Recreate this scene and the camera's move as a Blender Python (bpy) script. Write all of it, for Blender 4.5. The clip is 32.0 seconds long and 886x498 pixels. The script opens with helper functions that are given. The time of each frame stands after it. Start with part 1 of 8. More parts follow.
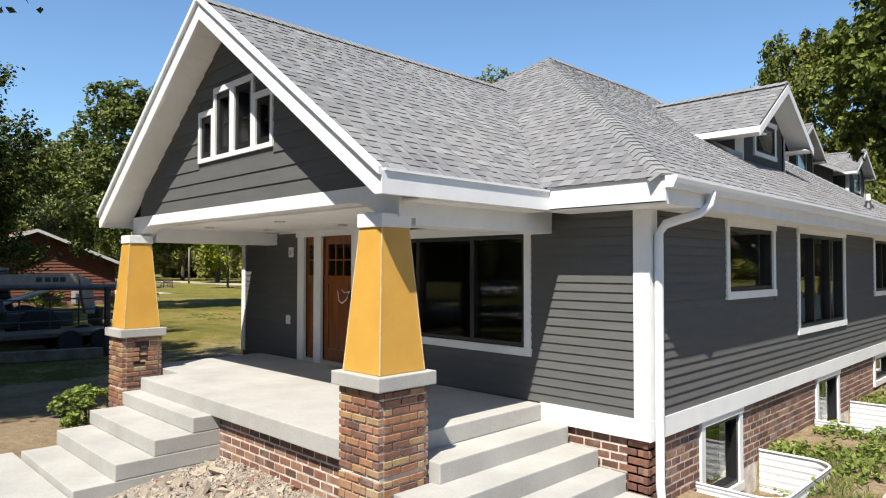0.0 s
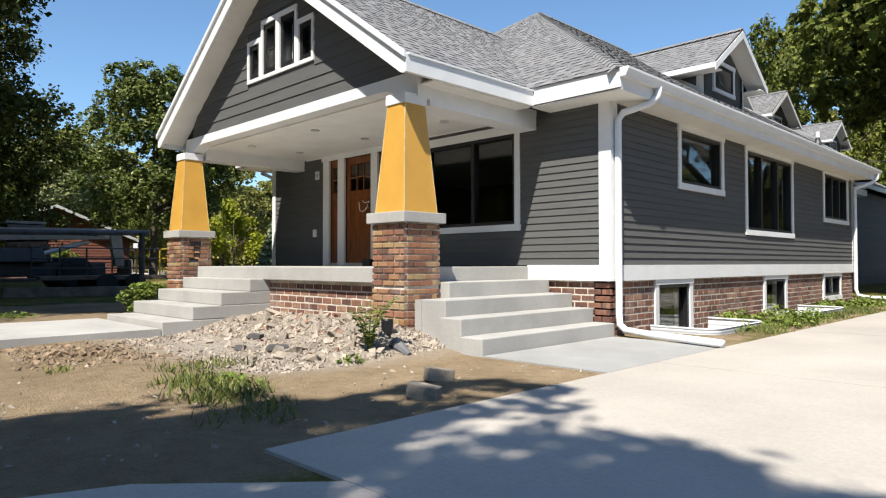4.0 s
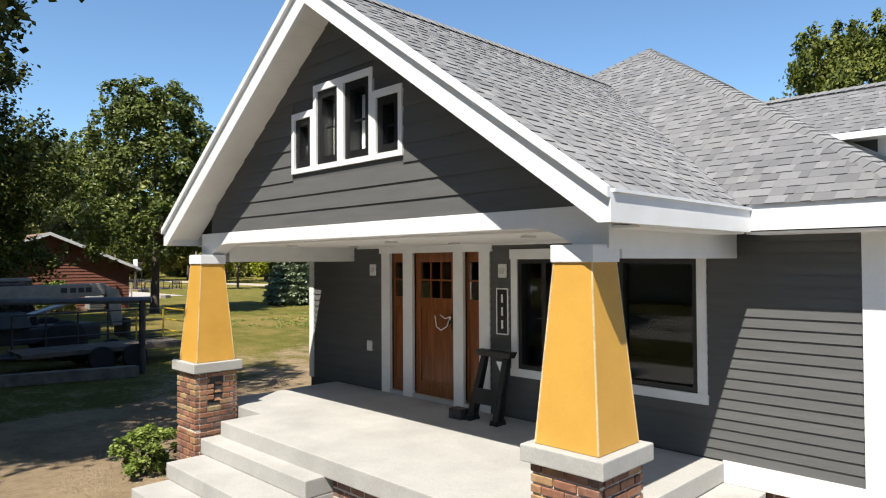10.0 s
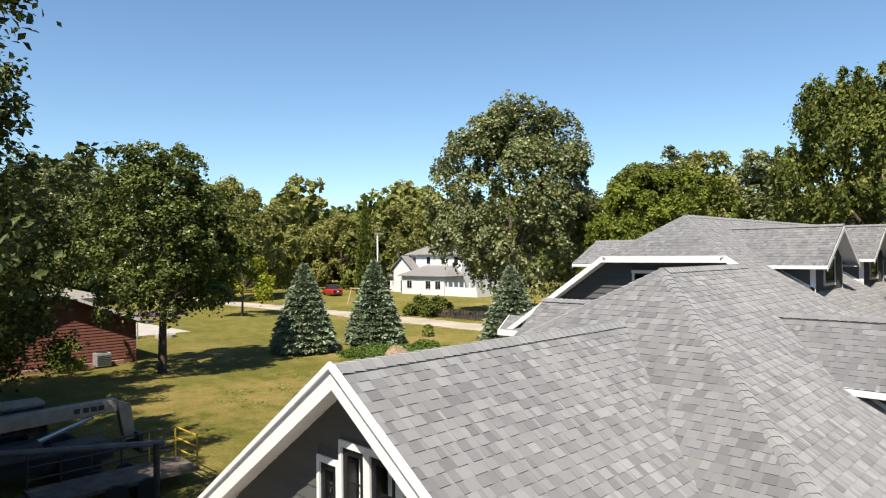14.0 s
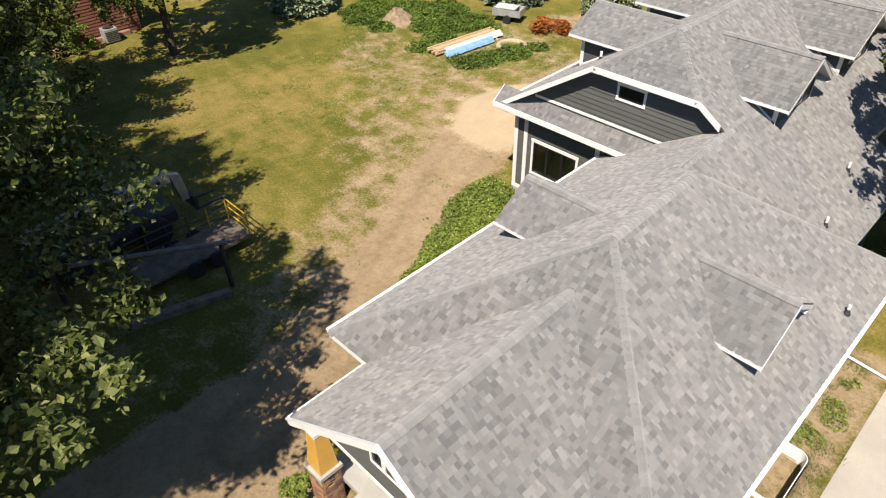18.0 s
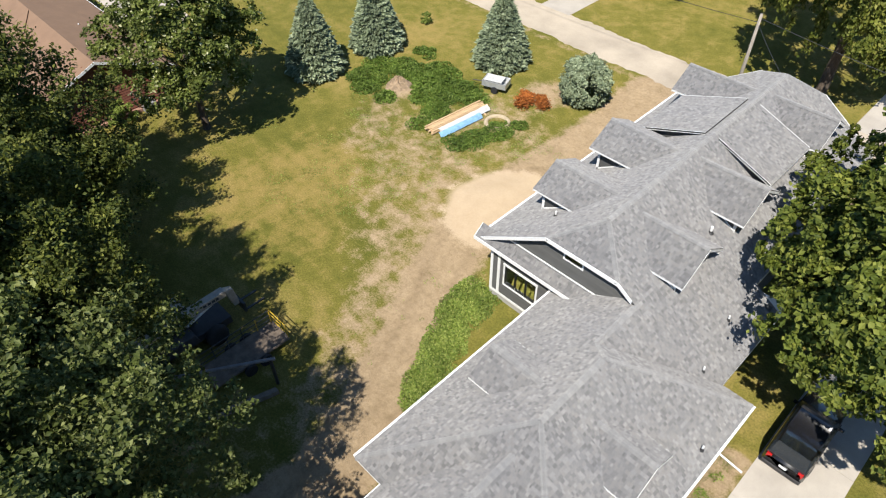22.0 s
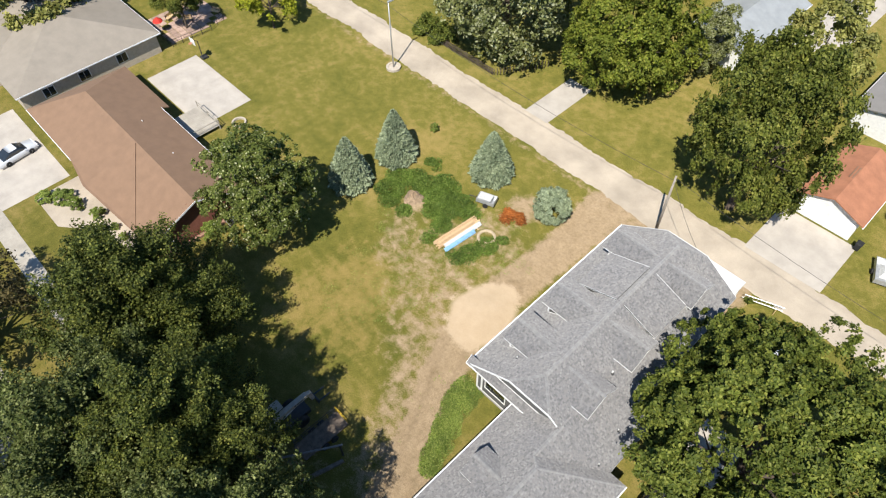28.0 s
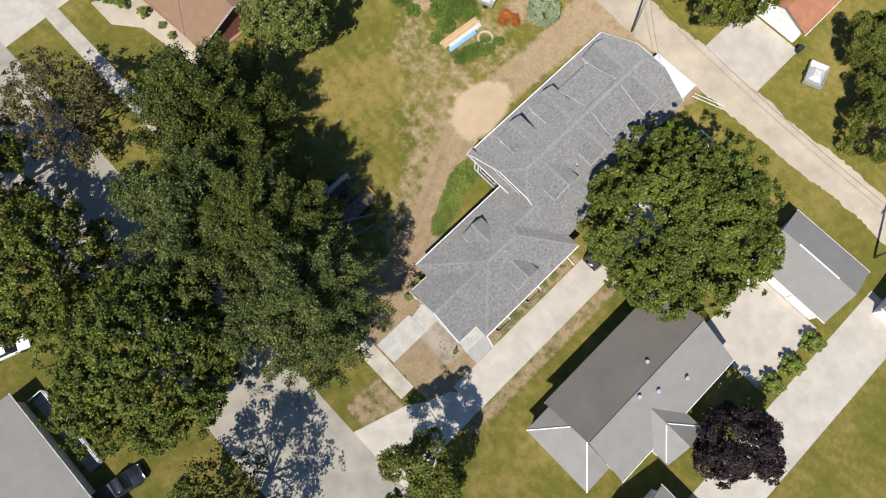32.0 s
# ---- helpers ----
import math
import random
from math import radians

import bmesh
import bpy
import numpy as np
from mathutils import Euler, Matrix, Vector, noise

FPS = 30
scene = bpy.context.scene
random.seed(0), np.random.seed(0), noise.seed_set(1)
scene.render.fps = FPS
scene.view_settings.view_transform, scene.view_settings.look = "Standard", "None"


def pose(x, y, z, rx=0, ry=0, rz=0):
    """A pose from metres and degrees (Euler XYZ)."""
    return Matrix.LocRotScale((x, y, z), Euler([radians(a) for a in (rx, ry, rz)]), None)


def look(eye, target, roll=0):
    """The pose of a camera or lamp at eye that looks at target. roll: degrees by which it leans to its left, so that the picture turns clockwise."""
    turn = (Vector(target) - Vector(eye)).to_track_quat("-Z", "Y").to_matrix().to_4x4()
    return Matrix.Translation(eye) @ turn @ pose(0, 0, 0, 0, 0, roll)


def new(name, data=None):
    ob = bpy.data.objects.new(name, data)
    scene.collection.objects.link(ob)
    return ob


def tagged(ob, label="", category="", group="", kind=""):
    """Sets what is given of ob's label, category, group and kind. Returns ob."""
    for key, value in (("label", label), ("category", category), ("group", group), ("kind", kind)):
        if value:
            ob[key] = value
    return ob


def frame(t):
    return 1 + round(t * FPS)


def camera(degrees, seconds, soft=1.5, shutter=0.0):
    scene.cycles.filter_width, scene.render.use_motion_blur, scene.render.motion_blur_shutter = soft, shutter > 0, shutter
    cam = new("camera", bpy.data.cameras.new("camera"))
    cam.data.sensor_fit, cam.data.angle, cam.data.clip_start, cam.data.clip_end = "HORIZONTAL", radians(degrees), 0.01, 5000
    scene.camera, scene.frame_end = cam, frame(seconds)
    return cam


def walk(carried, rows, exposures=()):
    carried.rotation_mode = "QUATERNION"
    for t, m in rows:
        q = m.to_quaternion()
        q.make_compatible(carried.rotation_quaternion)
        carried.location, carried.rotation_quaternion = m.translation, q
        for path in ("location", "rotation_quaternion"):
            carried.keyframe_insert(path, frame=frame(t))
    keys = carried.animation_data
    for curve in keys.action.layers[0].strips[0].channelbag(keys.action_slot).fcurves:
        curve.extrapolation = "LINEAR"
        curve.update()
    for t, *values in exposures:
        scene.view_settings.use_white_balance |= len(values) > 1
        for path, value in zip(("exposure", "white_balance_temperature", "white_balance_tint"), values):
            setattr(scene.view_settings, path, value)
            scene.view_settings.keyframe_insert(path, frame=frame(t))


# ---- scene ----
cam = camera(67.75, 32.0, soft=1.15)
# seconds, place in metres, turn in degrees
PATH = [
    (0, 3.438, -6.531, 2.603, 91.531, -0.056, 45.028),
    (0.5, 3.788, -6.917, 2.579, 91.546, -0.04, 45.048),
    (1, 4.261, -7.422, 2.438, 91.551, -0.008, 45.086),
    (1.5, 4.686, -7.873, 2.239, 91.562, 0.025, 45.084),
    (2, 4.786, -7.996, 2.158, 91.577, 0.061, 45.078),
    (2.5, 4.809, -8.045, 1.859, 91.56, 0.057, 45.053),
    (3, 4.782, -8.024, 1.289, 91.473, 0.024, 45.026),
    (3.5, 4.765, -7.993, 0.972, 91.359, 0.034, 44.991),
    (5.5, 4.713, -8.028, 1.546, 91.145, 0.178, 44.969),
    (6, 4.696, -8.036, 1.967, 91.106, 0.237, 44.972),
    (6.5, 4.681, -8.051, 2.261, 91.098, 0.284, 44.989),
    (7, 4.536, -7.991, 2.276, 91.076, 0.308, 44.987),
    (7.5, 4.171, -7.734, 2.281, 91.049, 0.324, 44.986),
    (8, 3.669, -7.363, 2.295, 91.066, 0.345, 44.958),
    (8.5, 3.083, -6.992, 2.311, 91.056, 0.351, 44.966),
    (9, 2.325, -6.82, 2.342, 91.025, 0.374, 44.955),
    (9.5, 1.64, -6.685, 2.462, 91.077, 0.329, 44.966),
    (10, 1.342, -6.74, 2.973, 91.18, 0.31, 45.005),
    (10.5, 1.321, -6.851, 3.417, 91.237, 0.327, 45.034),
    (11, 1.316, -6.966, 3.864, 91.301, 0.335, 45.074),
    (11.5, 1.327, -7.055, 4.15, 91.169, 0.361, 45.094),
    (12, 1.313, -7.051, 4.38, 91.054, 0.399, 45.103),
    (12.5, 1.297, -7.034, 4.737, 90.974, 0.445, 45.113),
    (13, 1.258, -7.006, 5.251, 90.871, 0.468, 45.133),
    (13.5, 1.277, -7.003, 6.092, 90.776, 0.517, 45.138),
    (15.5, 1.329, -7.027, 10.686, 82.915, 0.81, 45.204),
    (16, 1.356, -7.008, 11.798, 77.164, 0.863, 45.214),
    (16.5, 1.397, -7.004, 12.964, 70.724, 0.9, 45.231),
    (17, 1.458, -7.002, 14.116, 64.214, 0.975, 45.267),
    (17.5, 1.507, -7.011, 15.294, 57.734, 0.944, 45.234),
    (18, 1.549, -6.978, 16.303, 51.349, 0.928, 45.212),
    (18.5, 1.58, -6.907, 16.657, 47.126, 0.932, 45.212),
    (19, 1.566, -6.777, 17.303, 45.146, 0.901, 45.219),
    (19.5, 1.57, -6.762, 18.603, 44.724, 0.792, 45.217),
    (20, 1.588, -6.766, 20.399, 44.767, 0.774, 45.243),
    (20.5, 1.688, -6.722, 22.329, 44.824, 0.751, 45.315),
    (21, 1.831, -6.768, 24.126, 44.916, 0.705, 45.301),
    (21.5, 1.951, -6.862, 26.076, 44.977, 0.624, 45.354),
    (22, 2.141, -6.798, 28.154, 44.978, 0.602, 45.419),
    (22.5, 2.249, -6.763, 30.176, 44.986, 0.57, 45.447),
    (23, 2.267, -6.789, 32.111, 45.036, 0.519, 45.445),
    (23.5, 2.316, -6.82, 34.067, 45.079, 0.525, 45.49),
    (24, 2.378, -6.912, 36.07, 45.106, 0.563, 45.526),
    (24.5, 2.449, -6.97, 37.966, 45.161, 0.599, 45.559),
    (25, 2.554, -6.984, 39.9, 45.19, 0.636, 45.588),
    (25.5, 2.619, -6.939, 41.975, 45.194, 0.639, 45.655),
    (27.5, 2.919, -7.208, 50.264, 40.026, 0.618, 45.819),
    (28, 2.98, -7.381, 52.288, 38.009, 0.569, 45.874),
    (28.5, 3.124, -7.507, 54.362, 37.448, 0.55, 45.925),
    (29, 3.153, -7.717, 56.506, 37.515, 0.505, 45.931),
    (29.5, 3.262, -8.039, 58.655, 36.29, 0.446, 45.923),
    (30, 3.377, -8.437, 60.746, 31.629, 0.335, 45.899),
    (30.5, 3.419, -8.733, 62.954, 25.634, 0.267, 45.86),
    (31, 3.346, -8.873, 65.065, 19.783, 0.192, 45.864),
    (31.5, 3.176, -9.005, 67.258, 16.182, 0.06, 45.852),
    (32, 3.143, -9.177, 69.53, 14.41, -0.03, 45.842),
]
EXPOSURES = [(0.0, 0.71, 6500, 10), (9.0, 0.71, 6500, 10), (13.0, 0.65, 6500, 10), (15.0, 0.58, 7100, 12), (18.0, 0.54, 7100, 12), (20.0, 0.54, 6700, 10), (23.0, 0.54, 6500, 10), (29.0, 0.52, 6500, 10), (30.5, 0.42, 6500, 10), (32.0, 0.34, 6500, 10)]
walk(cam, [(t, pose(x, y, z, rx, ry, rz)) for t, x, y, z, rx, ry, rz in PATH], EXPOSURES)

# ---- light: late-morning sun from the street side, clear sky ----
SUN_DIR = Vector((0.42, -0.905, 1.43)).normalized()
SUN_EL = math.asin(SUN_DIR.z)
SUN_AZ = math.atan2(SUN_DIR.x, SUN_DIR.y)
world = bpy.data.worlds.new("world")
scene.world = world
world.use_nodes = True
wn, wl = world.node_tree.nodes, world.node_tree.links
sky = wn.new("ShaderNodeTexSky")
sky.sky_type = "NISHITA"
sky.sun_disc = False
sky.sun_elevation, sky.sun_rotation = SUN_EL, SUN_AZ
sky.air_density, sky.dust_density, sky.ozone_density = 1.0, 0.15, 3.0
tint = wn.new("ShaderNodeMix")
tint.data_type, tint.blend_type = "RGBA", "MULTIPLY"
tint.inputs[0].default_value = 1.0
tint.inputs[7].default_value = (0.86, 1.0, 1.06, 1)
wl.new(sky.outputs[0], tint.inputs[6])
wl.new(tint.outputs[2], wn["Background"].inputs[0])
wn["Background"].inputs[1].default_value = 0.104
sun_data = bpy.data.lights.new("sun", "SUN")
sun_data.energy, sun_data.angle, sun_data.color = 5.3, radians(0.55), (1.0, 0.95, 0.86)
sun = new("sun", sun_data)
sun.matrix_world = look(SUN_DIR * 200, (0, 0, 0))

# ---- helpers for meshes ----
rnd = random.Random(7)


def np_mesh(name, verts, quads, tris=None, smooth=False):
    """A mesh from arrays of corners and of four-sided (and three-sided) faces."""
    me = bpy.data.meshes.new(name)
    verts = np.asarray(verts, dtype=np.float32).reshape(-1, 3)
    quads = np.asarray(quads, dtype=np.int32).reshape(-1, 4)
    tris = np.zeros((0, 3), np.int32) if tris is None else np.asarray(tris, dtype=np.int32).reshape(-1, 3)
    me.vertices.add(len(verts))
    me.vertices.foreach_set("co", verts.ravel())
    nl = quads.size + tris.size
    me.loops.add(nl)
    me.loops.foreach_set("vertex_index", np.concatenate([quads.ravel(), tris.ravel()]))
    me.polygons.add(len(quads) + len(tris))
    starts = np.concatenate([np.arange(len(quads)) * 4, quads.size + np.arange(len(tris)) * 3]).astype(np.int32)
    me.polygons.foreach_set("loop_start", starts)
    me.polygons.foreach_set("use_smooth", np.full(len(starts), smooth, dtype=bool))
    me.update(calc_edges=True)
    return me


class Shape:
    """Collects corners and faces of one part."""

    def __init__(self):
        self.v, self.f = [], []

    def add(self, verts, faces):
        n = len(self.v)
        self.v += [tuple(p) for p in verts]
        self.f += [tuple(i + n for i in q) for q in faces]
        return self

    def box(self, a, b):
        x0, y0, z0 = a
        x1, y1, z1 = b
        x0, x1, y0, y1, z0, z1 = min(x0, x1), max(x0, x1), min(y0, y1), max(y0, y1), min(z0, z1), max(z0, z1)
        return self.add([(x0, y0, z0), (x1, y0, z0), (x1, y1, z0), (x0, y1, z0), (x0, y0, z1), (x1, y0, z1), (x1, y1, z1), (x0, y1, z1)],
                        [(0, 3, 2, 1), (4, 5, 6, 7), (0, 1, 5, 4), (1, 2, 6, 5), (2, 3, 7, 6), (3, 0, 4, 7)])

    def cbox(self, c, s):
        return self.box([c[i] - s[i] / 2 for i in range(3)], [c[i] + s[i] / 2 for i in range(3)])

    def slab(self, pts, d):
        """A flat polygon pushed along the vector d."""
        n = len(pts)
        d = Vector(d)
        top = [Vector(p) for p in pts]
        bot = [p + d for p in top]
        faces = [tuple(range(n)), tuple(range(2 * n - 1, n - 1, -1))]
        faces += [(i, i + n, (i + 1) % n + n, (i + 1) % n) for i in range(n)]
        nrm = (top[1] - top[0]).cross(top[2] - top[0])
        if nrm.dot(d) > 0:
            faces = [q[::-1] for q in faces]
        return self.add(top + bot, faces)

    def frustum(self, c0, s0, c1, s1):
        """Four-sided: half sizes s0 at centre c0, s1 at centre c1 above it."""
        vs = [(c[0] + sx * s[0], c[1] + sy * s[1], c[2]) for c, s in ((c0, s0), (c1, s1)) for sx, sy in ((-1, -1), (1, -1), (1, 1), (-1, 1))]
        return self.add(vs, [(0, 3, 2, 1), (4, 5, 6, 7), (0, 1, 5, 4), (1, 2, 6, 5), (2, 3, 7, 6), (3, 0, 4, 7)])

    def tube(self, pts, radii, n=8, caps=True):
        """A round pipe through the points."""
        pts = [Vector(p) for p in pts]
        radii = radii if isinstance(radii, (list, tuple)) else [radii] * len(pts)
        base = len(self.v)
        for i, (p, r) in enumerate(zip(pts, radii)):
            d = (pts[min(i + 1, len(pts) - 1)] - pts[max(i - 1, 0)]).normalized()
            a = d.orthogonal().normalized() if i == 0 else (a - d * a.dot(d)).normalized()
            b = d.cross(a)
            self.v += [tuple(p + (a * math.cos(k * math.tau / n) + b * math.sin(k * math.tau / n)) * r) for k in range(n)]
        for i in range(len(pts) - 1):
            o = base + i * n
            self.f += [(o + k, o + (k + 1) % n, o + n + (k + 1) % n, o + n + k) for k in range(n)]
        if caps:
            self.f.append(tuple(base + k for k in range(n - 1, -1, -1)))
            self.f.append(tuple(base + (len(pts) - 1) * n + k for k in range(n)))
        return self

    def lathe(self, c, profile, n=16, axis="z"):
        """Turned shape: (radius, height) rows round an axis through c."""
        base = len(self.v)
        for r, h in profile:
            for k in range(n):
                a, b = r * math.cos(k * math.tau / n), r * math.sin(k * math.tau / n)
                o = {"z": (a, b, h), "x": (h, a, b), "y": (b, h, a)}[axis]
                self.v.append((c[0] + o[0], c[1] + o[1], c[2] + o[2]))
        for i in range(len(profile) - 1):
            o = base + i * n
            self.f += [(o + k, o + (k + 1) % n, o + n + (k + 1) % n, o + n + k) for k in range(n)]
        self.f.append(tuple(base + k for k in range(n - 1, -1, -1)))
        self.f.append(tuple(base + (len(profile) - 1) * n + k for k in range(n)))
        return self

    def mesh(self, name, smooth=False):
        me = bpy.data.meshes.new(name)
        me.from_pydata(self.v, [], self.f)
        if smooth:
            me.polygons.foreach_set("use_smooth", [True] * len(me.polygons))
        me.update()
        return me


def part(name, shape, mat, parent=None, label="", smooth=False, bevel=0.0):
    """One mesh object under a thing or a part (or a thing of its own)."""
    me = shape.mesh(name, smooth) if isinstance(shape, Shape) else shape
    if bevel:
        bm = bmesh.new()
        bm.from_mesh(me)
        bmesh.ops.recalc_face_normals(bm, faces=bm.faces)
        bmesh.ops.bevel(bm, geom=[e for e in bm.edges if len(e.link_faces) == 2 and e.calc_face_angle(0) > 0.5], offset=bevel, segments=2, affect="EDGES", profile=0.6)
        bm.to_mesh(me)
        bm.free()
    if mat is not None and not me.materials:
        me.materials.append(mat)
    ob = new(name, me)
    if parent is not None:
        ob.parent = parent
    if label:
        tagged(ob, label)
    return ob


def thing(name, label, category, group="", at=(0, 0, 0), turn=0.0, kind=""):
    ob = new(name)
    ob.empty_display_size = 0.2
    ob.matrix_world = pose(*at, 0, 0, turn)
    return tagged(ob, label, category, group, kind)


# ---- materials ----
def nodes_of(name):
    m = bpy.data.materials.new(name)
    m.use_nodes = True
    nt = m.node_tree
    return m, nt.nodes, nt.links, nt.nodes["Principled BSDF"]


def ramp(n, stops):
    r = n.new("ShaderNodeValToRGB")
    el = r.color_ramp.elements
    while len(el) < len(stops):
        el.new(0.5)
    for e, (p, c) in zip(el, stops):
        e.position, e.color = p, (*c, 1)
    return r


def noise_tex(n, l, scale, detail=4, rough=0.55, coord=None, stretch=None):
    t = n.new("ShaderNodeTexNoise")
    t.inputs["Scale"].default_value, t.inputs["Detail"].default_value, t.inputs["Roughness"].default_value = scale, detail, rough
    if coord is not None:
        if stretch:
            mp = n.new("ShaderNodeMapping")
            mp.inputs["Scale"].default_value = stretch
            l.new(coord, mp.inputs[0])
            coord = mp.outputs[0]
        l.new(coord, t.inputs["Vector"])
    return t


def mix_rgb(n, l, fac, a, b, mode="MIX"):
    m = n.new("ShaderNodeMix")
    m.data_type, m.blend_type = "RGBA", mode
    for sock, val in ((m.inputs[0], fac), (m.inputs[6], a), (m.inputs[7], b)):
        if hasattr(val, "links"):
            l.new(val, sock)
        elif isinstance(val, (int, float)):
            sock.default_value = val
        else:
            sock.default_value = (*val, 1)
    return m.outputs[2]


def surface(name, col, rough=0.7, var=0.15, scale=3.0, fine=60.0, bump=0.1, metal=0.0, dark=None, spec=0.5, island=0.0, each=0.0, stretch=None, dist=0.01):
    """A plain painted, cast or rough surface: stains at one scale, grain at another."""
    m, n, l, b = nodes_of(name)
    co = n.new("ShaderNodeNewGeometry").outputs["Position"]
    n1 = noise_tex(n, l, scale, 5, 0.6, co, stretch)
    n2 = noise_tex(n, l, fine, 3, 0.6, co, stretch)
    lo = dark or tuple(c * (1 - var * 1.6) for c in col)
    hi = tuple(min(1, c * (1 + var)) for c in col)
    r = ramp(n, [(0.32, lo), (0.68, hi)])
    l.new(n1.outputs[0], r.inputs[0])
    r2 = ramp(n, [(0.3, (1 - var, 1 - var, 1 - var)), (0.7, (1 + var * 0.5,) * 3)])
    l.new(n2.outputs[0], r2.inputs[0])
    out = mix_rgb(n, l, 1.0, r.outputs[0], r2.outputs[0], "MULTIPLY")
    for amount, node, sock in ((island, "ShaderNodeNewGeometry", "Random Per Island"), (each, "ShaderNodeObjectInfo", "Random")):
        if amount:
            g = n.new(node)
            r3 = ramp(n, [(0.0, (1 - amount,) * 3), (1.0, (1 + amount,) * 3)])
            l.new(g.outputs[sock], r3.inputs[0])
            out = mix_rgb(n, l, 1.0, out, r3.outputs[0], "MULTIPLY")
    l.new(out, b.inputs["Base Color"])
    b.inputs["Roughness"].default_value, b.inputs["Metallic"].default_value = rough, metal
    b.inputs["Specular IOR Level"].default_value = spec
    if bump:
        bp = n.new("ShaderNodeBump")
        bp.inputs["Strength"].default_value, bp.inputs["Distance"].default_value = bump, dist
        l.new(n2.outputs[0], bp.inputs["Height"])
        l.new(bp.outputs[0], b.inputs["Normal"])
    return m


def shingle_mat(name, stops, grain=0.25):
    m, n, l, b = nodes_of(name)
    geo = n.new("ShaderNodeNewGeometry")
    r = ramp(n, stops)
    l.new(geo.outputs["Random Per Island"], r.inputs[0])
    g = noise_tex(n, l, 210, 2, 0.7, geo.outputs["Position"])
    r2 = ramp(n, [(0.3, (1 - grain,) * 3), (0.7, (1 + grain,) * 3)])
    l.new(g.outputs[0], r2.inputs[0])
    big = noise_tex(n, l, 0.35, 4, 0.6, geo.outputs["Position"])
    r3 = ramp(n, [(0.3, (0.9, 0.9, 0.92)), (0.7, (1.08, 1.07, 1.05))])
    l.new(big.outputs[0], r3.inputs[0])
    c = mix_rgb(n, l, 1.0, r.outputs[0], r2.outputs[0], "MULTIPLY")
    c = mix_rgb(n, l, 1.0, c, r3.outputs[0], "MULTIPLY")
    l.new(c, b.inputs["Base Color"])
    b.inputs["Roughness"].default_value = 0.9
    b.inputs["Diffuse Roughness"].default_value = 1.0
    b.inputs["Specular IOR Level"].default_value = 0.3
    b.inputs["Sheen Weight"].default_value, b.inputs["Sheen Roughness"].default_value = 0.2, 0.9
    b.inputs["Sheen Tint"].default_value = (0.5, 0.5, 0.5, 1)
    bp = n.new("ShaderNodeBump")
    bp.inputs["Strength"].default_value, bp.inputs["Distance"].default_value = 0.2, 0.003
    l.new(g.outputs[0], bp.inputs["Height"])
    l.new(bp.outputs[0], b.inputs["Normal"])
    return m


def brick_mat(name, stops, each=True, pale=0.6):
    m, n, l, b = nodes_of(name)
    geo = n.new("ShaderNodeNewGeometry")
    src = n.new("ShaderNodeObjectInfo").outputs["Random"] if each else geo.outputs["Random Per Island"]
    r = ramp(n, stops)
    l.new(src, r.inputs[0])
    n1 = noise_tex(n, l, 25, 5, 0.65, geo.outputs["Position"])
    r2 = ramp(n, [(0.25, (0.62, 0.6, 0.6)), (0.75, (1.25, 1.22, 1.2))])
    l.new(n1.outputs[0], r2.inputs[0])
    c = mix_rgb(n, l, 1.0, r.outputs[0], r2.outputs[0], "MULTIPLY")
    n2 = noise_tex(n, l, 2.6, 4, 0.7, geo.outputs["Position"])
    r3 = ramp(n, [(0.50, (0, 0, 0)), (0.72, (pale,) * 3)])
    l.new(n2.outputs[0], r3.inputs[0])
    c = mix_rgb(n, l, r3.outputs[0], c, (0.42, 0.37, 0.33))
    l.new(c, b.inputs["Base Color"])
    b.inputs["Roughness"].default_value = 0.92
    bp = n.new("ShaderNodeBump")
    bp.inputs["Strength"].default_value, bp.inputs["Distance"].default_value = 0.5, 0.006
    l.new(n1.outputs[0], bp.inputs["Height"])
    l.new(bp.outputs[0], b.inputs["Normal"])
    return m


def leaf_mat(name, stops, glow=0.2):
    """Leaves: one tone each, some light passing through."""
    m, n, l, b = nodes_of(name)
    geo = n.new("ShaderNodeNewGeometry")
    r = ramp(n, stops)
    l.new(geo.outputs["Random Per Island"], r.inputs[0])
    big = noise_tex(n, l, 0.5, 3, 0.6, geo.outputs["Position"])
    r2 = ramp(n, [(0.3, (0.55, 0.58, 0.52)), (0.7, (1.28, 1.24, 1.13))])
    l.new(big.outputs[0], r2.inputs[0])
    c = mix_rgb(n, l, 1.0, r.outputs[0], r2.outputs[0], "MULTIPLY")
    l.new(c, b.inputs["Base Color"])
    b.inputs["Roughness"].default_value = 0.6
    b.inputs["Specular IOR Level"].default_value = 0.2
    tr = n.new("ShaderNodeBsdfTranslucent")
    l.new(c, tr.inputs[0])
    mx = n.new("ShaderNodeMixShader")
    mx.inputs[0].default_value = glow
    l.new(b.outputs[0], mx.inputs[1])
    l.new(tr.outputs[0], mx.inputs[2])
    l.new(mx.outputs[0], n["Material Output"].inputs[0])
    return m


def glass_mat(name, tint=(0.9, 0.95, 0.95)):
    """Window glass: clear, mirror-like at a slant."""
    m, n, l, b = nodes_of(name)
    b.inputs["Base Color"].default_value = (*tint, 1)
    b.inputs["Roughness"].default_value = 0.02
    b.inputs["Transmission Weight"].default_value = 1.0
    b.inputs["IOR"].default_value = 1.36
    return m


